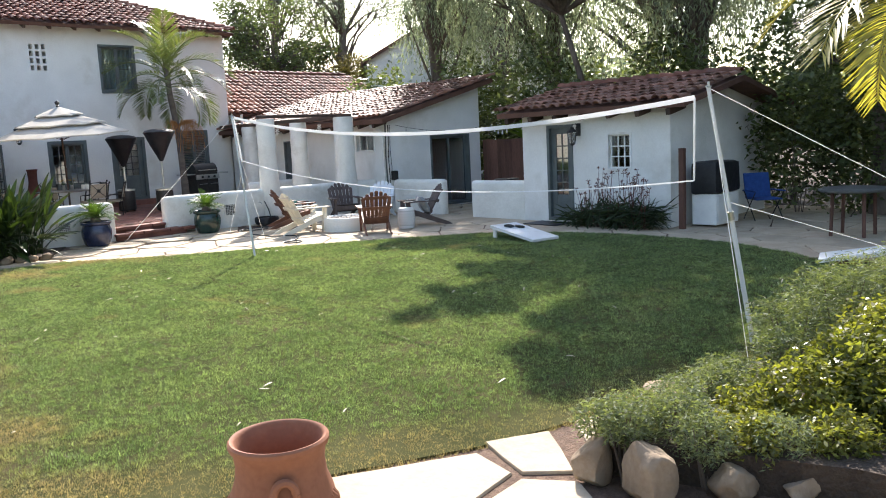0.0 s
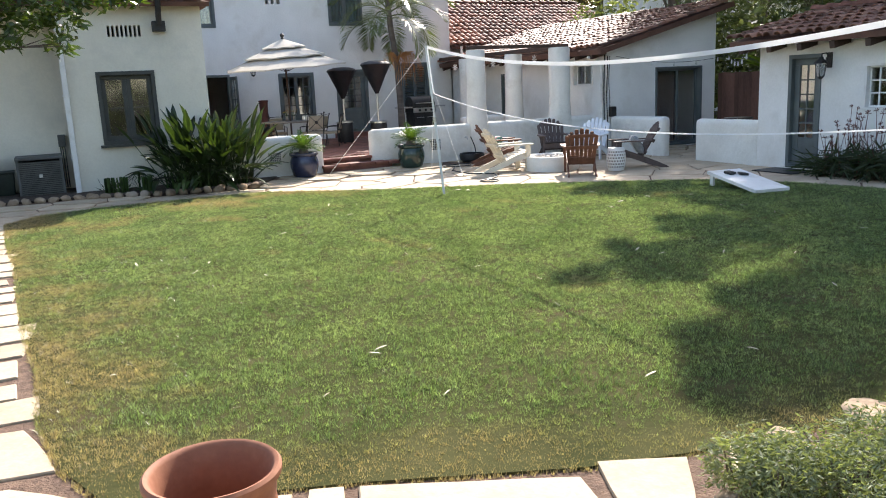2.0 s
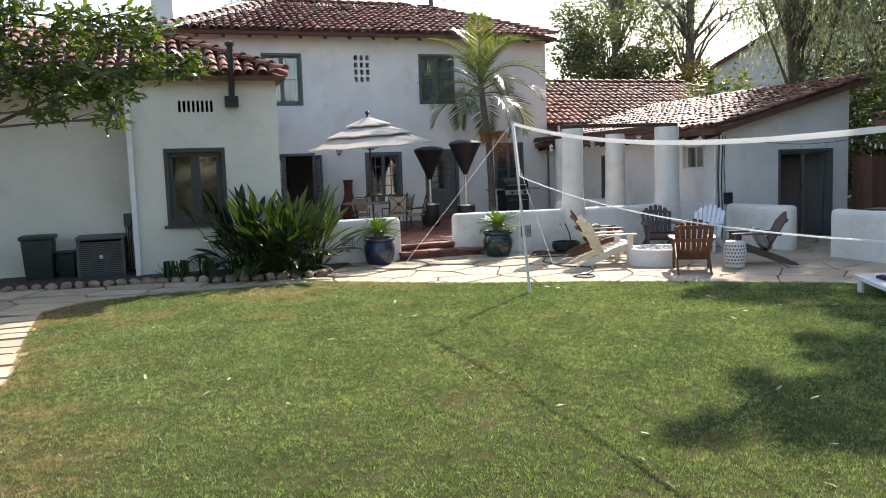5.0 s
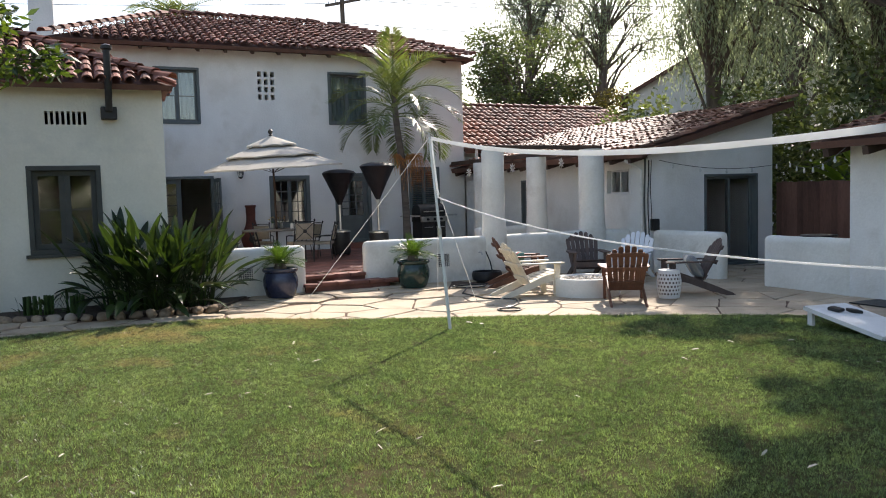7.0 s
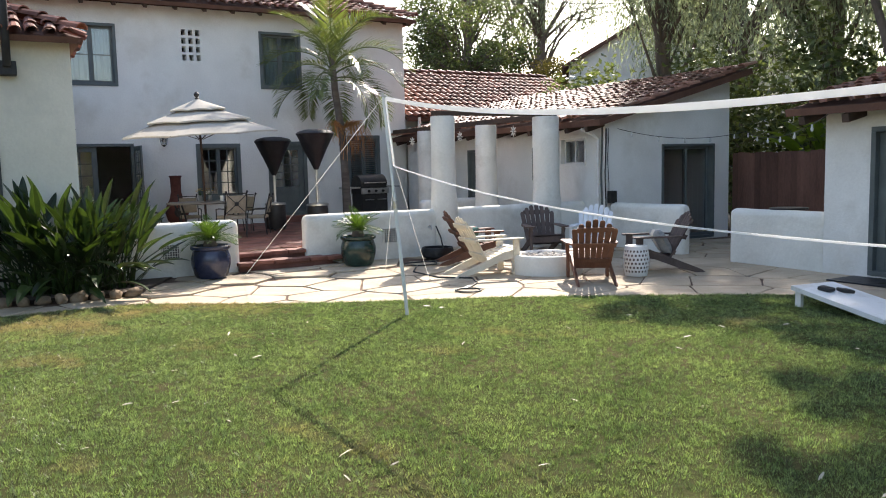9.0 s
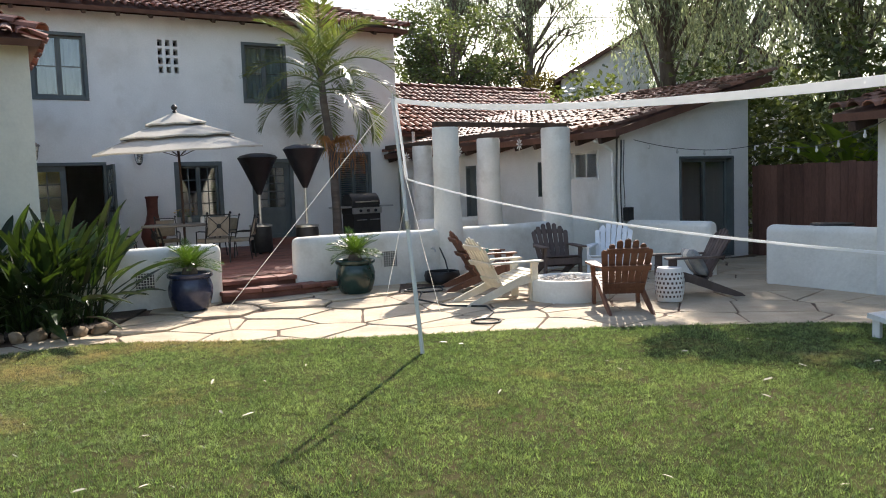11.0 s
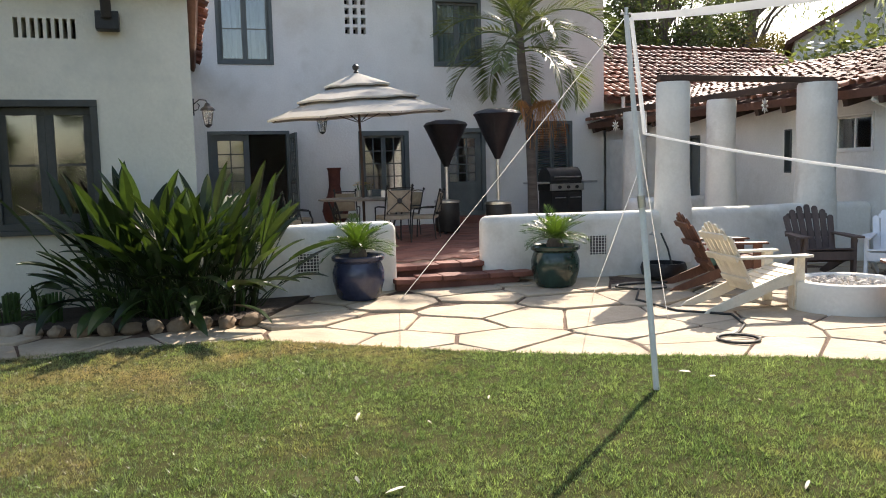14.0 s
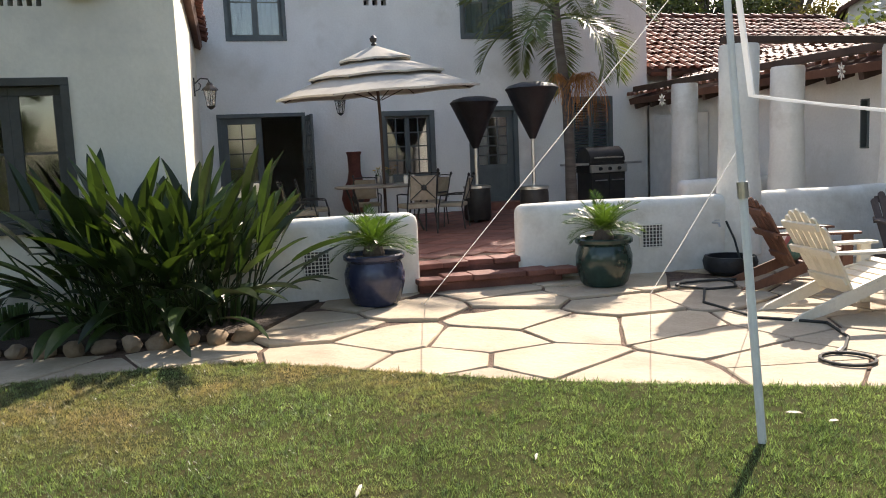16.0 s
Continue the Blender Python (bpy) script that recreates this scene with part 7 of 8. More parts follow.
bm = bmesh.new()
box(bm, -0.03, 0.03, -0.362, -0.352, 0.40, 0.46)
part("badge", bm, WHITEPAINT, ac)
PLASTIC = surf("dark_green_plastic", (0.012, 0.022, 0.016), (0.03, 0.045, 0.034), scale=5, fine=40, rough=0.5, bump=0.05)
for x, y, s in ((1.66, 18.3, 1.0), (2.08, 18.45, 0.62)):
    bn = thing("waste_bin", "dark green plastic bin against the wing wall", "bin", pose(x, y, 0.0) @ Matrix.Scale(s, 4), "bins")
    bm = bmesh.new()
    box(bm, -0.26, 0.26, -0.26, 0.26, 0.02, 0.78, bevel=0.03)
    for v in bm.verts:
        k = 0.84 + 0.2 * v.co.z
        v.co.x *= k
        v.co.y *= k
    part("body", bm, PLASTIC, bn, smooth=True)
    bm = bmesh.new()
    box(bm, -0.29, 0.29, -0.30, 0.29, 0.78, 0.86, bevel=0.03)
    part("lid", bm, PLASTIC, bn, smooth=True)
    for sx in (-1, 1):
        bm = bmesh.new()
        tube(bm, [(sx * 0.2, 0.24, 0.07), (sx * 0.26, 0.24, 0.07)], 0.07, 14)
        part("wheel", bm, BLACKMETAL, bn)
spout = thing("downspout", "white square downspout at the corner of the wing", "downspout", pose(3.33, 17.72, 0))
bm = bmesh.new()
box(bm, 3.30, 3.395, 17.68, 17.78, 0.06, 3.42, bevel=0.008)
part("pipe", bm, WHITEPAINT, spout).matrix_world = Matrix()
for z in (0.7, 1.9, 3.1):
    bm = bmesh.new()
    box(bm, 3.28, 3.4, 17.665, 17.79, z, z + 0.04)
    part("strap", bm, WHITEPAINT, spout).matrix_world = Matrix()
mb = thing("electric_box", "grey electric switch box with conduits on the wall", "switch box", pose(3.2, 18.7, 0.9))
bm = bmesh.new()
box(bm, 3.1, 3.24, 18.62, 18.75, 0.92, 1.16, bevel=0.01)
part("case", bm, ACGREY, mb).matrix_world = Matrix()
for x in (3.13, 3.17, 3.21):
    bm = bmesh.new()
    tube(bm, [(x, 18.7, 0.92), (x, 18.7, 0.1)], 0.012, 6)
    part("conduit", bm, ACGREY, mb).matrix_world = Matrix()
flue = thing("flue_pipe", "dark metal flue pipe through the wing eave", "flue", pose(5.15, 17.6, 3.08))
bm = bmesh.new()
tube(bm, [(5.15, 17.56, 3.2), (5.15, 17.5, 3.4), (5.15, 17.4, 3.6), (5.15, 17.4, 4.15)], 0.055, 14)
part("pipe", bm, BLACKMETAL, flue, smooth=True).matrix_world = Matrix()
bm = bmesh.new()
box(bm, 5.03, 5.27, 17.58, 17.75, 3.07, 3.27, bevel=0.015)
part("hood", bm, BLACKMETAL, flue).matrix_world = Matrix()
bm = bmesh.new()
lathe(bm, [(0.06, 4.13), (0.085, 4.15), (0.085, 4.2), (0.02, 4.23)], 14, (5.15, 17.4, 0))
part("cap", bm, BLACKMETAL, flue).matrix_world = Matrix()


# lanterns
LAMPGLASS, _t, _p = node_mat("seeded_lamp_glass", 0.25)
_p.inputs["Base Color"].default_value = (0.85, 0.86, 0.82, 1)
_p.inputs["Transmission Weight"].default_value = 0.8


def lantern(m, label):
    """A wall lantern on a scrolled bracket; the wall is behind it, at -y."""
    ln = thing("wall_lantern", label, "lantern", None, "wall lanterns")
    bm = bmesh.new()
    box(bm, -0.05, 0.05, 0.0, 0.02, -0.02, 0.24, bevel=0.006)
    part("back_plate", bm, BLACKMETAL, ln)
    bm = bmesh.new()
    tube(bm, [(0, 0.02, 0.16), (0, 0.1, 0.23), (0, 0.2, 0.22), (0, 0.22, 0.17)], 0.01, 6)
    tube(bm, [(0, 0.02, 0.05), (0, 0.08, 0.08), (0, 0.1, 0.14), (0, 0.07, 0.17)], 0.008, 6)
    part("bracket", bm, BLACKMETAL, ln)
    bm = bmesh.new()
    lathe(bm, [(0.12, 0.06), (0.10, 0.09), (0.05, 0.13), (0.03, 0.17)], 8, (0, 0.22, 0))
    part("hood", bm, BLACKMETAL, ln)
    bm = bmesh.new()
    lathe(bm, [(0.06, -0.16), (0.098, 0.055)], 6, (0, 0.22, 0))
    g = part("glass", bm, LAMPGLASS, ln)
    g.visible_shadow = False
    for k in range(6):
        a = math.pi / 3 * k
        bm = bmesh.new()
        tube(bm, [(0.062 * math.cos(a), 0.22 + 0.062 * math.sin(a), -0.16), (0.1 * math.cos(a), 0.22 + 0.1 * math.sin(a), 0.06)], 0.006, 4)
        part("glazing_bar", bm, BLACKMETAL, ln)
    bm = bmesh.new()
    lathe(bm, [(0.015, -0.21), (0.05, -0.18), (0.065, -0.16)], 8, (0, 0.22, 0))
    part("foot", bm, BLACKMETAL, ln)
    ln.matrix_world = m


lantern(pose(6.005, 21.5, 2.45, 0, 0, -90), "black iron wall lantern on the wing's side wall")
lantern(pose(8.55, 24.995, 2.48, 0, 0, 180), "black iron wall lantern under the umbrella on the house wall")
lantern(RB @ pose(-0.005, 2.12, 1.82, 0, 0, 90), "black iron wall lantern beside the garden room door")


def vent(x0, x1, y, z0, z1, turn):
    """A pierced grille set in a low wall."""
    v = thing("wall_vent", "square pierced grille in the low stucco wall", "vent", pose((x0 + x1) / 2, y, (z0 + z1) / 2, 0, 0, turn), "grilles in the low walls")
    w, h = (x1 - x0) / 2, (z1 - z0) / 2
    # black sheet stands for the shade deep in the holes
    bm = bmesh.new()
    box(bm, -w, w, -0.004, 0.01, -h, h)
    part("hole_shade", bm, BLACKMETAL, v)
    bm = bmesh.new()
    bars(bm, "y", 0, -w, w, -h, h, 0.015, -0.02, 0.0)
    part("frame", bm, STUCCO_LOW, v)
    for i in range(1, 7):
        u = -w + 2 * w * i / 7
        bm = bmesh.new()
        box(bm, u - 0.004, u + 0.004, -0.016, -0.006, -h + 0.01, h - 0.01)
        part("slat", bm, STUCCO_LOW, v)
        u = -h + 2 * h * i / 7
        bm = bmesh.new()
        box(bm, -w + 0.01, w - 0.01, -0.013, -0.005, u - 0.004, u + 0.004)
        part("slat", bm, STUCCO_LOW, v)


vent(10.76, 11.04, 17.44, 0.33, 0.6, -8.4)
vent(7.03, 7.3, 17.425, 0.31, 0.57, 0)

# hose, bowl, tap
HOSE = surf("black_rubber_hose", (0.012, 0.013, 0.012), (0.03, 0.032, 0.028), scale=6, fine=60, rough=0.55, bump=0.1)
hose = thing("garden_hose", "black garden hose lying in loops on the flagstones", "hose", pose(10.9, 16.4, 0))
pts = [Vector((11.7, 17.2, 0.6)), Vector((11.74, 17.1, 0.4)), Vector((11.7, 16.9, 0.1)), Vector((11.4, 16.6, 0.055))] + torus_path((11.0, 16.45), 0.28, 30, 0.052, 1.6, 0.06)[4:] + \
      [Vector((10.5, 15.8, 0.026)), Vector((10.55, 15.1, 0.013)), Vector((10.9, 14.7, 0.013)), Vector((10.7, 14.25, 0.013)), Vector((10.45, 14.0, 0.013))] + torus_path((10.25, 13.75), 0.17, 20, 0.015, 1.2)[3:]
bm = bmesh.new()
tube(bm, pts, 0.0125, 7)
part("tube", bm, HOSE, hose, smooth=True).matrix_world = Matrix()
bm = bmesh.new()
tube(bm, [pts[-1], pts[-1] + Vector((0.1, 0.06, 0.01))], [0.016, 0.01], 8)
part("nozzle", bm, STEEL, hose).matrix_world = Matrix()
tap = thing("garden_tap", "small brass tap on the low wall", "tap", pose(11.62, 17.3, 0.55))
bm = bmesh.new()
tube(bm, [(11.62, 17.34, 0.58), (11.62, 17.22, 0.58), (11.62, 17.2, 0.54)], 0.012, 8)
tube(bm, [(11.59, 17.25, 0.61), (11.65, 17.25, 0.61)], 0.008, 6)
part("spout", bm, STEEL, tap).matrix_world = Matrix()
bowl = thing("hose_bowl", "dark clay bowl standing by the low wall", "bowl", pose(11.6, 16.98, 0.046))
bm = bmesh.new()
lathe(bm, [(0.20, 0.0), (0.27, 0.05), (0.29, 0.14), (0.27, 0.2), (0.24, 0.2), (0.24, 0.1), (0.1, 0.05)], 28)
part("body", bm, VINYL, bowl, smooth=True)

# fence, banana plant and things by the porch
fence = thing("board_fence", "reddish-brown board fence behind the open bay", "fence", pose(18.3, 13.5, 0))
FA, FB = Vector((18.75, 16.6, 0)), Vector((18.1, 8.5, 0))
for k in range(54):
    p = FA.lerp(FB, k / 53)
    bm = bmesh.new()
    box(bm, -0.012, 0.012, -0.07, 0.07, 0.0, 1.78 + 0.01 * rng.normal(), m=Matrix.Translation(p) @ pose(0, 0, 0, 0, 0, rng.normal() * 1.2))
    part("board", bm, FENCE, fence).matrix_world = Matrix()
for z in (0.3, 1.5):
    bm = bmesh.new()
    tube(bm, [FA + Vector((0.05, 0, z)), FB + Vector((0.05, 0, z))], 0.035, 4)
    part("rail", bm, FENCE, fence).matrix_world = Matrix()
banana = thing("banana_plant", "banana plant with broad torn leaves behind the fence", "plant", pose(19.6, 15.4, 0))
bm = bmesh.new()
for k in range(4):
    tube(bm, [(19.6 + 0.15 * k, 15.4 - 0.2 * k, 0), (19.6 + 0.15 * k, 15.4 - 0.2 * k, 1.5)], [0.09, 0.06], 8)
part("stalk", bm, LEAFDARK, banana).matrix_world = Matrix()
bm = paddle(1.25, 0.36, 0.4, 1.0)
BAN = mesh_of("leaf", bm, leafy("bright_banana_leaf", (0.09, 0.15, 0.025), (0.19, 0.27, 0.05), rough=0.4, through=0.45, vary=0.25), True)
for k in range(14):
    f = new("leaf", BAN)
    f.parent = banana
    f.matrix_world = pose(19.6 + 0.15 * (k % 4), 15.4 - 0.2 * (k % 4), 1.3, 0, 0, k * 97) @ pose(0, 0, 0, -rng.uniform(10, 45), 0, rng.normal() * 15) @ Matrix.Scale(rng.uniform(0.75, 1.1), 4)
cab = thing("utility_cabinet", "grey-white louvred utility cabinet on the porch", "cabinet", pose(14.95, 23.4, 0.3))
bm = bmesh.new()
box(bm, 14.85, 15.19, 22.8, 24.2, 0.31, 2.05, bevel=0.012)
part("body", bm, GALV, cab).matrix_world = Matrix()
for y0 in (22.84, 23.52):
    bm = bmesh.new()
    box(bm, 14.832, 14.85, y0, y0 + 0.64, 0.36, 2.0, bevel=0.005)
    d = part("door", bm, GALV, cab)
    d.matrix_world = Matrix()
    for k in range(10):
        bm = bmesh.new()
        box(bm, 14.82, 14.832, y0 + 0.15, y0 + 0.5, 1.5 + 0.04 * k, 1.52 + 0.04 * k)
        part("louvre", bm, GALV, d).matrix_world = Matrix()
low_wall("low_wall_porch_inner", (13.3, 20.6), (15.2, 20.6), 0.3, 0.9, "low white stucco wall with a flat top inside the porch")
pipe = thing("vent_pipe", "white vent pipe rising past the porch roof", "pipe", pose(15.1, 23.65, 2))
bm = bmesh.new()
tube(bm, [(15.2, 23.65, 2.0), (14.95, 23.65, 2.05), (14.88, 23.65, 2.25), (14.88, 23.65, 2.95)], 0.04, 10)
part("tube", bm, WHITEPAINT, pipe).matrix_world = Matrix()
wires = thing("wall_cable", "dark cables and a grey conduit on the annex corner", "cable", pose(15.18, 16.66, 0))
for dx, dy, r, z0, z1, mat in ((0.0, 0.0, 0.014, 0.1, 2.3, BLACKMETAL), (-0.01, 0.1, 0.02, 0.1, 2.35, ACGREY), (0.05, -0.02, 0.008, 0.9, 2.3, BLACKMETAL)):
    bm = bmesh.new()
    tube(bm, [(15.18 + dx + 0.015 * math.sin(k), 16.68 + dy - 0.02, z0 + (z1 - z0) * k / 8) for k in range(9)], r, 6)
    part("cable", bm, mat, wires).matrix_world = Matrix()
bm = bmesh.new()
box(bm, 15.25, 15.4, 16.58, 16.7, 0.86, 1.1, bevel=0.01)
part("meter_box", bm, BLACKMETAL, wires).matrix_world = Matrix()
gut = thing("downpipe", "white painted downpipe at the annex eave", "downspout", pose(15.1, 17.0, 2.2))
bm = bmesh.new()
tube(bm, [(14.78, 16.9, 2.3), (15.0, 16.85, 2.2), (15.15, 16.85, 2.1), (15.16, 16.85, 0.1)], 0.03, 8)
part("tube", bm, WHITEPAINT, gut).matrix_world = Matrix()
BULB = surf("lamp_bulb", (0.5, 0.5, 0.48), (0.7, 0.7, 0.66), rough=0.2, bump=0)
lights = thing("string_lights", "black string of small bulbs along the annex end", "string lights", pose(16.9, 16.4, 2.2))
SL = sag(Vector((15.2, 16.35, 2.28)), Vector((18.7, 16.3, 2.22)), 0.16, 20) + sag(Vector((18.7, 16.3, 2.22)), Vector((14.2, 11.3, 2.2)), 0.2, 24)
bm = bmesh.new()
tube(bm, SL, 0.006, 5)
part("wire", bm, BLACKMETAL, lights).matrix_world = Matrix()
for k in range(2, 44, 4):
    bm = bmesh.new()
    lathe(bm, [(0.008, -0.10), (0.02, -0.085), (0.022, -0.06), (0.013, -0.035), (0.013, 0)], 8, SL[k])
    part("bulb", bm, BULB if k % 8 else BLACKMETAL, lights).matrix_world = Matrix()
for x, y, z in ((14.15, 18.26, 2.32), (14.15, 20.37, 2.3), (14.15, 22.69, 2.28)):
    star = thing("sun_ornament", "pierced white metal sun ornament hanging from the beam", "ornament", pose(x, y, z, 0, 0, 25), "hanging sun ornaments")
    for k in range(8):
        a = math.pi / 4 * k
        bm = bmesh.new()
        o = [bm.verts.new((r * math.cos(a + d), yy, r * math.sin(a + d))) for yy in (0, 0.008) for r, d in ((0.03, -0.3), (0.085, -0.2), (0.12, 0), (0.085, 0.2), (0.03, 0.3))]
        bm.faces.new(o[:5])
        bm.faces.new(o[5:][::-1])
        for i in range(5):
            j = (i + 1) % 5
            bm.faces.new((o[i], o[j], o[5 + j], o[5 + i]))
        part("ray", bm, WHITEPAINT, star)
    bm = bmesh.new()
    lathe(bm, [(0.035, -0.006), (0.035, 0.006)], 14)
    bm.transform(pose(0, 0.004, 0, 90, 0, 0))
    part("hub", bm, STEEL, star)
    bm = bmesh.new()
    tube(bm, [(0, 0.004, 0.11), (0, 0.004, 2.51 - z)], 0.003, 4)
    part("hanger", bm, BLACKMETAL, star)
mat_ = thing("door_mat", "dark door mat before the garden room door", "mat", RB @ pose(-0.42, 2.65, 0.006))
bm = bmesh.new()
box(bm, -0.3, 0.3, -0.45, 0.45, 0, 0.018, bevel=0.006)
part("mat_body", bm, VINYL, mat_)
tb = thing("plant_stand", "small black iron side table behind the low wall", "table", pose(15.6, 12.9, 0))
bm = bmesh.new()
lathe(bm, [(0.28, 0.86), (0.29, 0.88), (0.28, 0.89)], 20)
part("top", bm, BLACKMETAL, tb)
for k in range(3):
    bm = bmesh.new()
    tube(bm, [(0.24 * math.cos(2.1 * k), 0.24 * math.sin(2.1 * k), 0), (0.1 * math.cos(2.1 * k), 0.1 * math.sin(2.1 * k), 0.5), (0.2 * math.cos(2.1 * k), 0.2 * math.sin(2.1 * k), 0.87)], 0.011, 6)
    part("leg", bm, BLACKMETAL, tb)

# beside the garden room
cg = thing("covered_grill", "gas grill under a black cover beside the garden room", "grill", RB @ pose(0.75, -0.5, 0.0))
bm = bmesh.new()
box(bm, -0.48, 0.48, -0.28, 0.28, 0.62, 1.22, bevel=0.1)
for v in bm.verts:
    v.co += 0.035 * Vector((noise.noise(v.co * 3), noise.noise(v.co * 3 + Vector((5, 0, 0))), noise.noise(v.co * 2)))
part("cover", bm, VINYL, cg, smooth=True)
bm = bmesh.new()
box(bm, -0.42, 0.42, -0.25, 0.25, 0.04, 0.62, bevel=0.015)
part("cabinet", bm, GALV, cg)
for s in (-1, 1):
    bm = bmesh.new()
    box(bm, s * 0.2 - 0.19, s * 0.2 + 0.19, -0.268, -0.25, 0.08, 0.58, bevel=0.008)
    part("door", bm, GALV, cg)
post = thing("porch_post", "slim wooden post at the garden room corner", "post", RB @ pose(-0.1, -0.3, 0.0))
bm = bmesh.new()
box(bm, -0.05, 0.05, -0.05, 0.05, 0, 1.5, bevel=0.008)
part("timber", bm, FENCE, post)
BLUEFAB = surf("blue_canvas", (0.015, 0.05, 0.20), (0.03, 0.09, 0.30), scale=12, fine=80, rough=0.85, bump=0.2)
bc = thing("camp_chair", "blue canvas camp chair in the shade", "chair", RB @ pose(1.9, -0.9, 0.0, 0, 0, 140))
bm = bmesh.new()
box(bm, -0.26, 0.26, -0.24, 0.26, 0.40, 0.43, bevel=0.012)
part("seat", bm, BLUEFAB, bc)
bm = bmesh.new()
box(bm, -0.26, 0.26, -0.012, 0.012, 0.0, 0.5, bevel=0.01, m=pose(0, -0.24, 0.42, 14, 0, 0))
part("backrest", bm, BLUEFAB, bc)
for sx in (-1, 1):
    for y0, y1 in ((0.26, -0.26), (-0.26, 0.26)):
        bm = bmesh.new()
        tube(bm, [(sx * 0.28, y0, 0), (sx * 0.28, y1, 0.56)], 0.011, 6)
        part("leg", bm, BLACKMETAL, bc)
    bm = bmesh.new()
    box(bm, sx * 0.28 - 0.03, sx * 0.28 + 0.03, -0.28, 0.28, 0.56, 0.58)
    part("armrest", bm, BLUEFAB, bc)
rt = thing("round_table", "round pale-topped table under the trees", "table", pose(15.5, 5.2, 0))
bm = bmesh.new()
lathe(bm, [(0.5, 0.72), (0.53, 0.74), (0.53, 0.77), (0.5, 0.78)], 32)
part("tabletop", bm, ACGREY, rt)
for k in range(4):
    a = 0.8 + math.pi / 2 * k
    bm = bmesh.new()
    tube(bm, [(0.36 * math.cos(a), 0.36 * math.sin(a), 0), (0.34 * math.cos(a), 0.34 * math.sin(a), 0.73)], 0.03, 8)
    part("leg", bm, FENCE, rt)

# ---- behind the yard ----
far_house = [wall("neighbour_gable", "y", 33.0, 0.3, 27.4, 36.8, -0.05, 6.0, [(31.0, 31.5, 5.2, 5.9)], label="white stucco wall of the neighbouring house")]
bm = bmesh.new()
a = [bm.verts.new(p) for p in ((27.4, 33.0, 6.0), (36.8, 33.0, 6.0), (32.1, 33.0, 8.55))]
b = [bm.verts.new(v.co + Vector((0, 0.3, 0))) for v in a]
bm.faces.new(a)
bm.faces.new(b[::-1])
for i in range(3):
    bm.faces.new((a[i], a[(i + 1) % 3], b[(i + 1) % 3], b[i]))
far_house += [structure("neighbour_gable_top", bm, STUCCO, "white stucco gable of the neighbouring house", category="wall")]
nr = roof_slab("roof_neighbour", [[(27.1, 32.7, 5.86), (32.1, 32.7, 8.6), (32.1, 42, 8.6), (27.1, 42, 5.86)], [(32.1, 32.7, 8.6), (37.1, 32.7, 5.86), (37.1, 42, 5.86), (32.1, 42, 8.6)]], "tiled gable roof of the neighbouring house", 0.14)
w = opening("window_9", "small white-barred window in the far gable", "window", "y", 33.0, (31.0, 31.5, 5.2, 5.9), WHITEPAINT, 0.04)
far_house += [nr, w]
sash(w, "y", 33.0, 31.04, 31.46, 5.24, 5.86, 3, 3, WHITEPAINT, 0.03)
far_house += [wall("neighbour_west", "x", 27.4, 0.3, 33.3, 42, -0.05, 6.0, label="white stucco side wall of the neighbouring house")]
for ob in far_house:
    ob.matrix_world = pose(27.4, 33, 0, 0, 0, -38) @ pose(-27.4, -33, 0)
ch = thing("chimney", "white stucco chimney behind the house roof", "chimney", pose(4.1, 27, 5.4))
bm = bmesh.new()
box(bm, 3.78, 4.36, 26.7, 27.4, 5.2, 7.5, bevel=0.02)
part("shaft", bm, STUCCO, ch).matrix_world = Matrix()
bm = bmesh.new()
box(bm, 3.7, 4.44, 26.62, 27.48, 7.5, 7.62, bevel=0.02)
part("cap", bm, STUCCO, ch).matrix_world = Matrix()
up = thing("utility_pole", "dark wooden utility pole with a crossarm", "utility pole", pose(18.1, 45, 0))
bm = bmesh.new()
tube(bm, [(18.1, 45, -0.05), (18.1, 45, 12.6)], [0.17, 0.12], 10)
part("post", bm, BARK, up).matrix_world = Matrix()
bm = bmesh.new()
box(bm, -1.0, 1.0, -0.06, 0.06, -0.07, 0.07, m=pose(18.1, 44.85, 12.0, 0, -14, 0))
part("crossarm", bm, BARK, up).matrix_world = Matrix()
for x in (17.3, 17.7, 18.5, 18.9):
    bm = bmesh.new()
    lathe(bm, [(0.03, 0), (0.05, 0.06), (0.03, 0.14)], 8, (x, 44.85, 12.0 + (x - 18.1) * 0.25 + 0.07))
    part("insulator", bm, GALV, up).matrix_world = Matrix()
for k, (a, b) in enumerate((((18.9, 44.85, 12.3), (60, 30, 13.0)), ((18.5, 44.85, 12.2), (60, 31, 12.3)), ((18.1, 45, 11.0), (46, 30, 10.2)), ((17.3, 44.85, 11.9), (-30, 50, 12)))):
    wr = thing("power_line", "thin overhead power line", "cable", Matrix.Translation(a), "overhead lines")
    bm = bmesh.new()
    tube(bm, sag(Vector(a), Vector(b), 0.9, 16), 0.018, 4)
    part("wire", bm, ACGREY, wr).matrix_world = Matrix()
shrub("tall dark hedge behind the fence", [(20.6 + 0.4 * math.sin(k), 2.0 + 1.25 * k, 1.5 + 0.7 * (k % 3), 1.3) for k in range(19)], 34000, 0.2, 0.09, TREELEAF, 81, "hedge", 1.4)
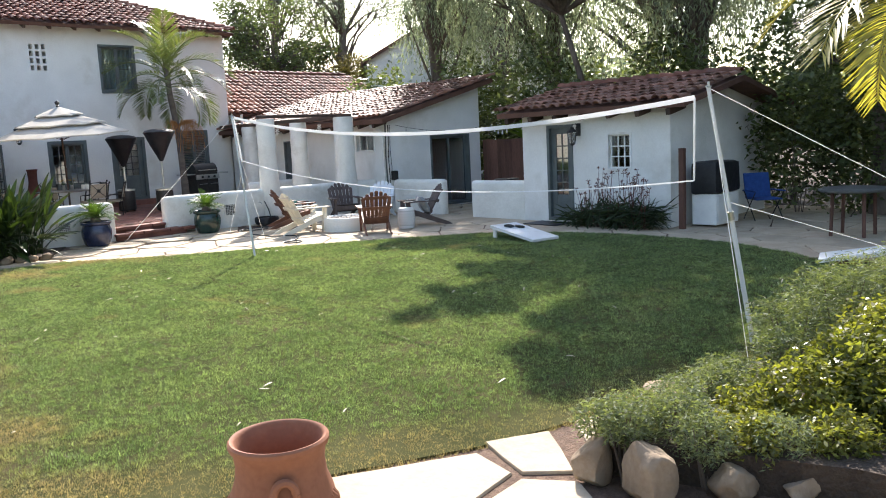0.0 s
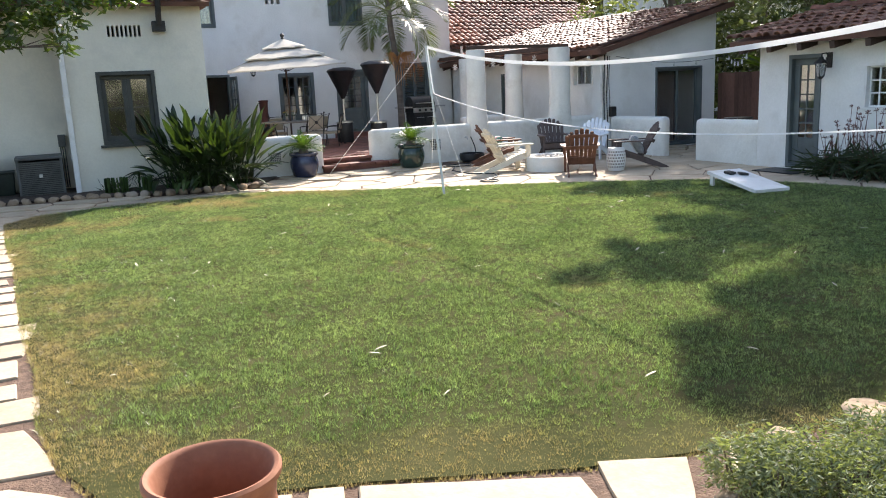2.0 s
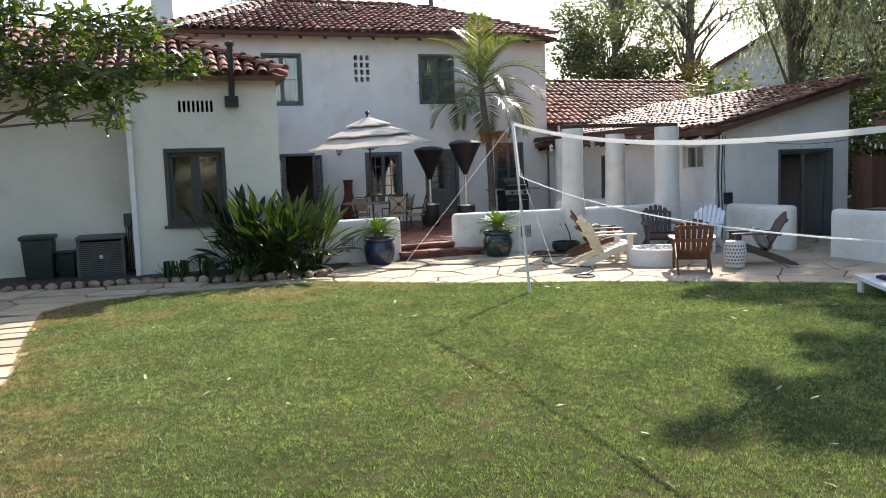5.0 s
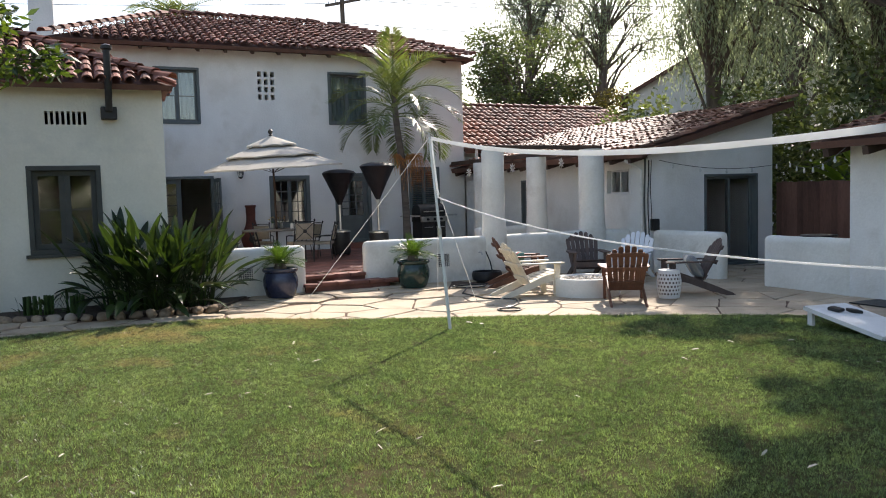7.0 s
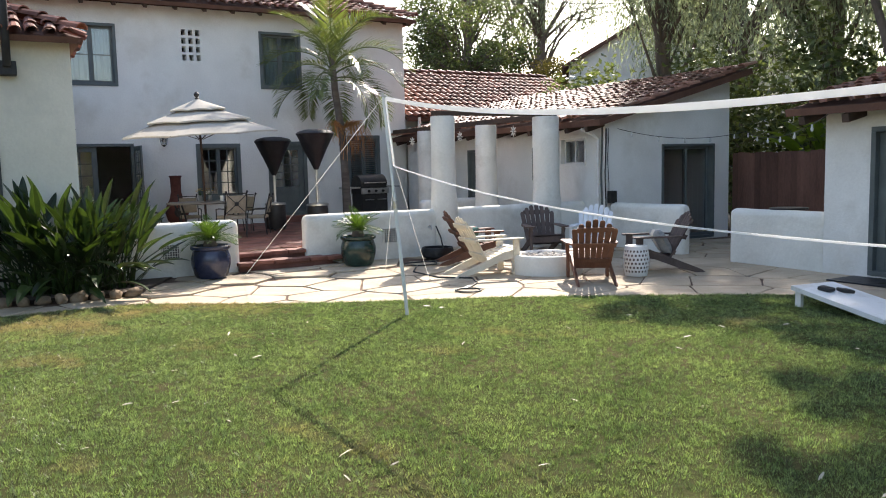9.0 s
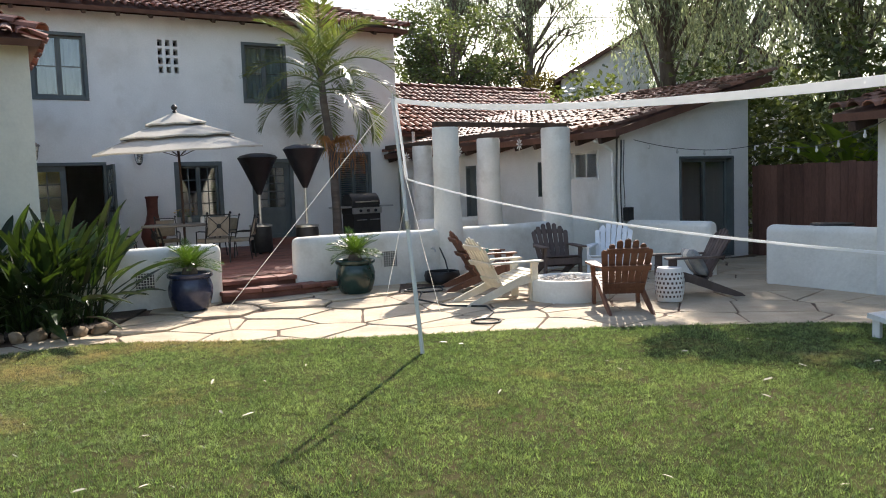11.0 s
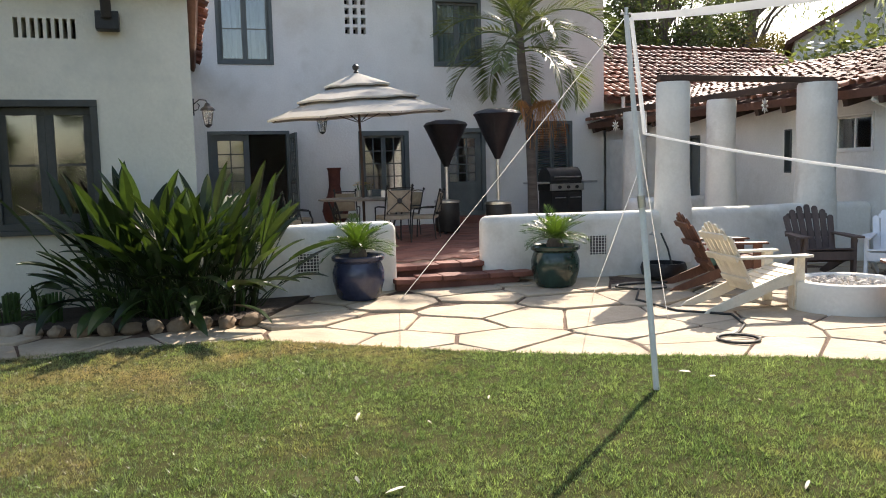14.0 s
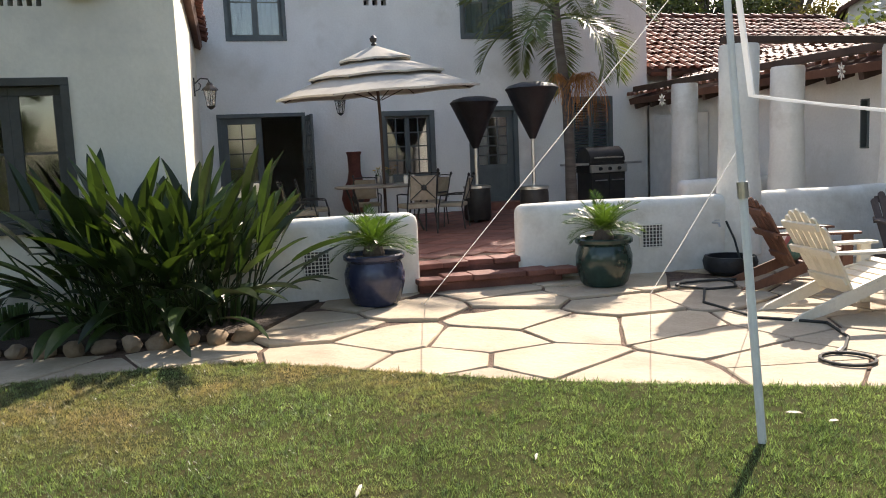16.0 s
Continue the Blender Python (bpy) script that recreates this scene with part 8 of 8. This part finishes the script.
shrub("dark ivy-covered boundary under the trees", [(18.6 + 0.25 * (k % 3), -2.5 + 1.1 * k, 1.2 + 0.5 * (k % 2), 1.1) for k in range(10)], 26000, 0.14, 0.07, TREELEAF, 82, "hedge", 1.4)
woods = [(float(62 * math.sin(a)) + 8, float(62 * math.cos(a)) + 10, 3.5 + 2.0 * math.sin(a * 9), 4.2) for a in [(-0.5 + 2.3 * k / 40) for k in range(41)]]
far = foliage("far_woods", woods, 42000, 1.0, 0.5, GUMLEAF, None, 0, 90, 1.1)
tagged(far, "distant belt of dark trees beyond the houses", "trees", kind="stuff")
palm2 = thing("palm_tree", "tall fan of palm fronds far behind the roof", "palm tree", pose(9.5, 44, 0))
bm = bmesh.new()
tube(bm, [(9.5, 44, -0.05), (9.5, 44, 10.2)], [0.25, 0.18], 10)
part("trunk", bm, PALMBARK, palm2).matrix_world = Matrix()
for k in range(22):
    f = new("frond", PF[k % 3])
    f.parent = palm2
    f.matrix_world = pose(9.5, 44, 10.1, 0, 0, k * 137.5) @ pose(0, 0.05, 0, 70 - 3.5 * k, 0, 0) @ Matrix.Scale(1.35, 4)
# fallen leaves on the lawn
bm = bmesh.new()
o = [bm.verts.new(p) for p in ((-0.05, 0, 0.004), (-0.02, 0.011, 0.012), (0.03, 0.009, 0.014), (0.055, 0, 0.006), (0.03, -0.009, 0.01), (-0.02, -0.011, 0.008))]
bm.faces.new((o[0], o[1], o[5]))
bm.faces.new((o[1], o[2], o[4], o[5]))
bm.faces.new((o[2], o[3], o[4]))
DRYLEAF = surf("pale_dry_leaf", (0.42, 0.36, 0.25), (0.68, 0.62, 0.5), scale=20, fine=60, rough=0.6, bump=0, vary=0.3)
dry = mesh_of("fallen_leaf", bm, DRYLEAF)
n = 0
while n < 80:
    x, y = rng.uniform(2.8, 12), rng.uniform(4.2, 13)
    if inside(x, y, LAWN):
        lf = tagged(new("fallen_leaf", dry), "pale curled dry leaf lying on the grass", "leaf", "fallen leaves")
        lf.matrix_world = pose(x, y, 0.022, rng.normal() * 15, rng.normal() * 15, rng.uniform(0, 360)) @ Matrix.Scale(rng.uniform(0.45, 1.05), 4)
        n += 1
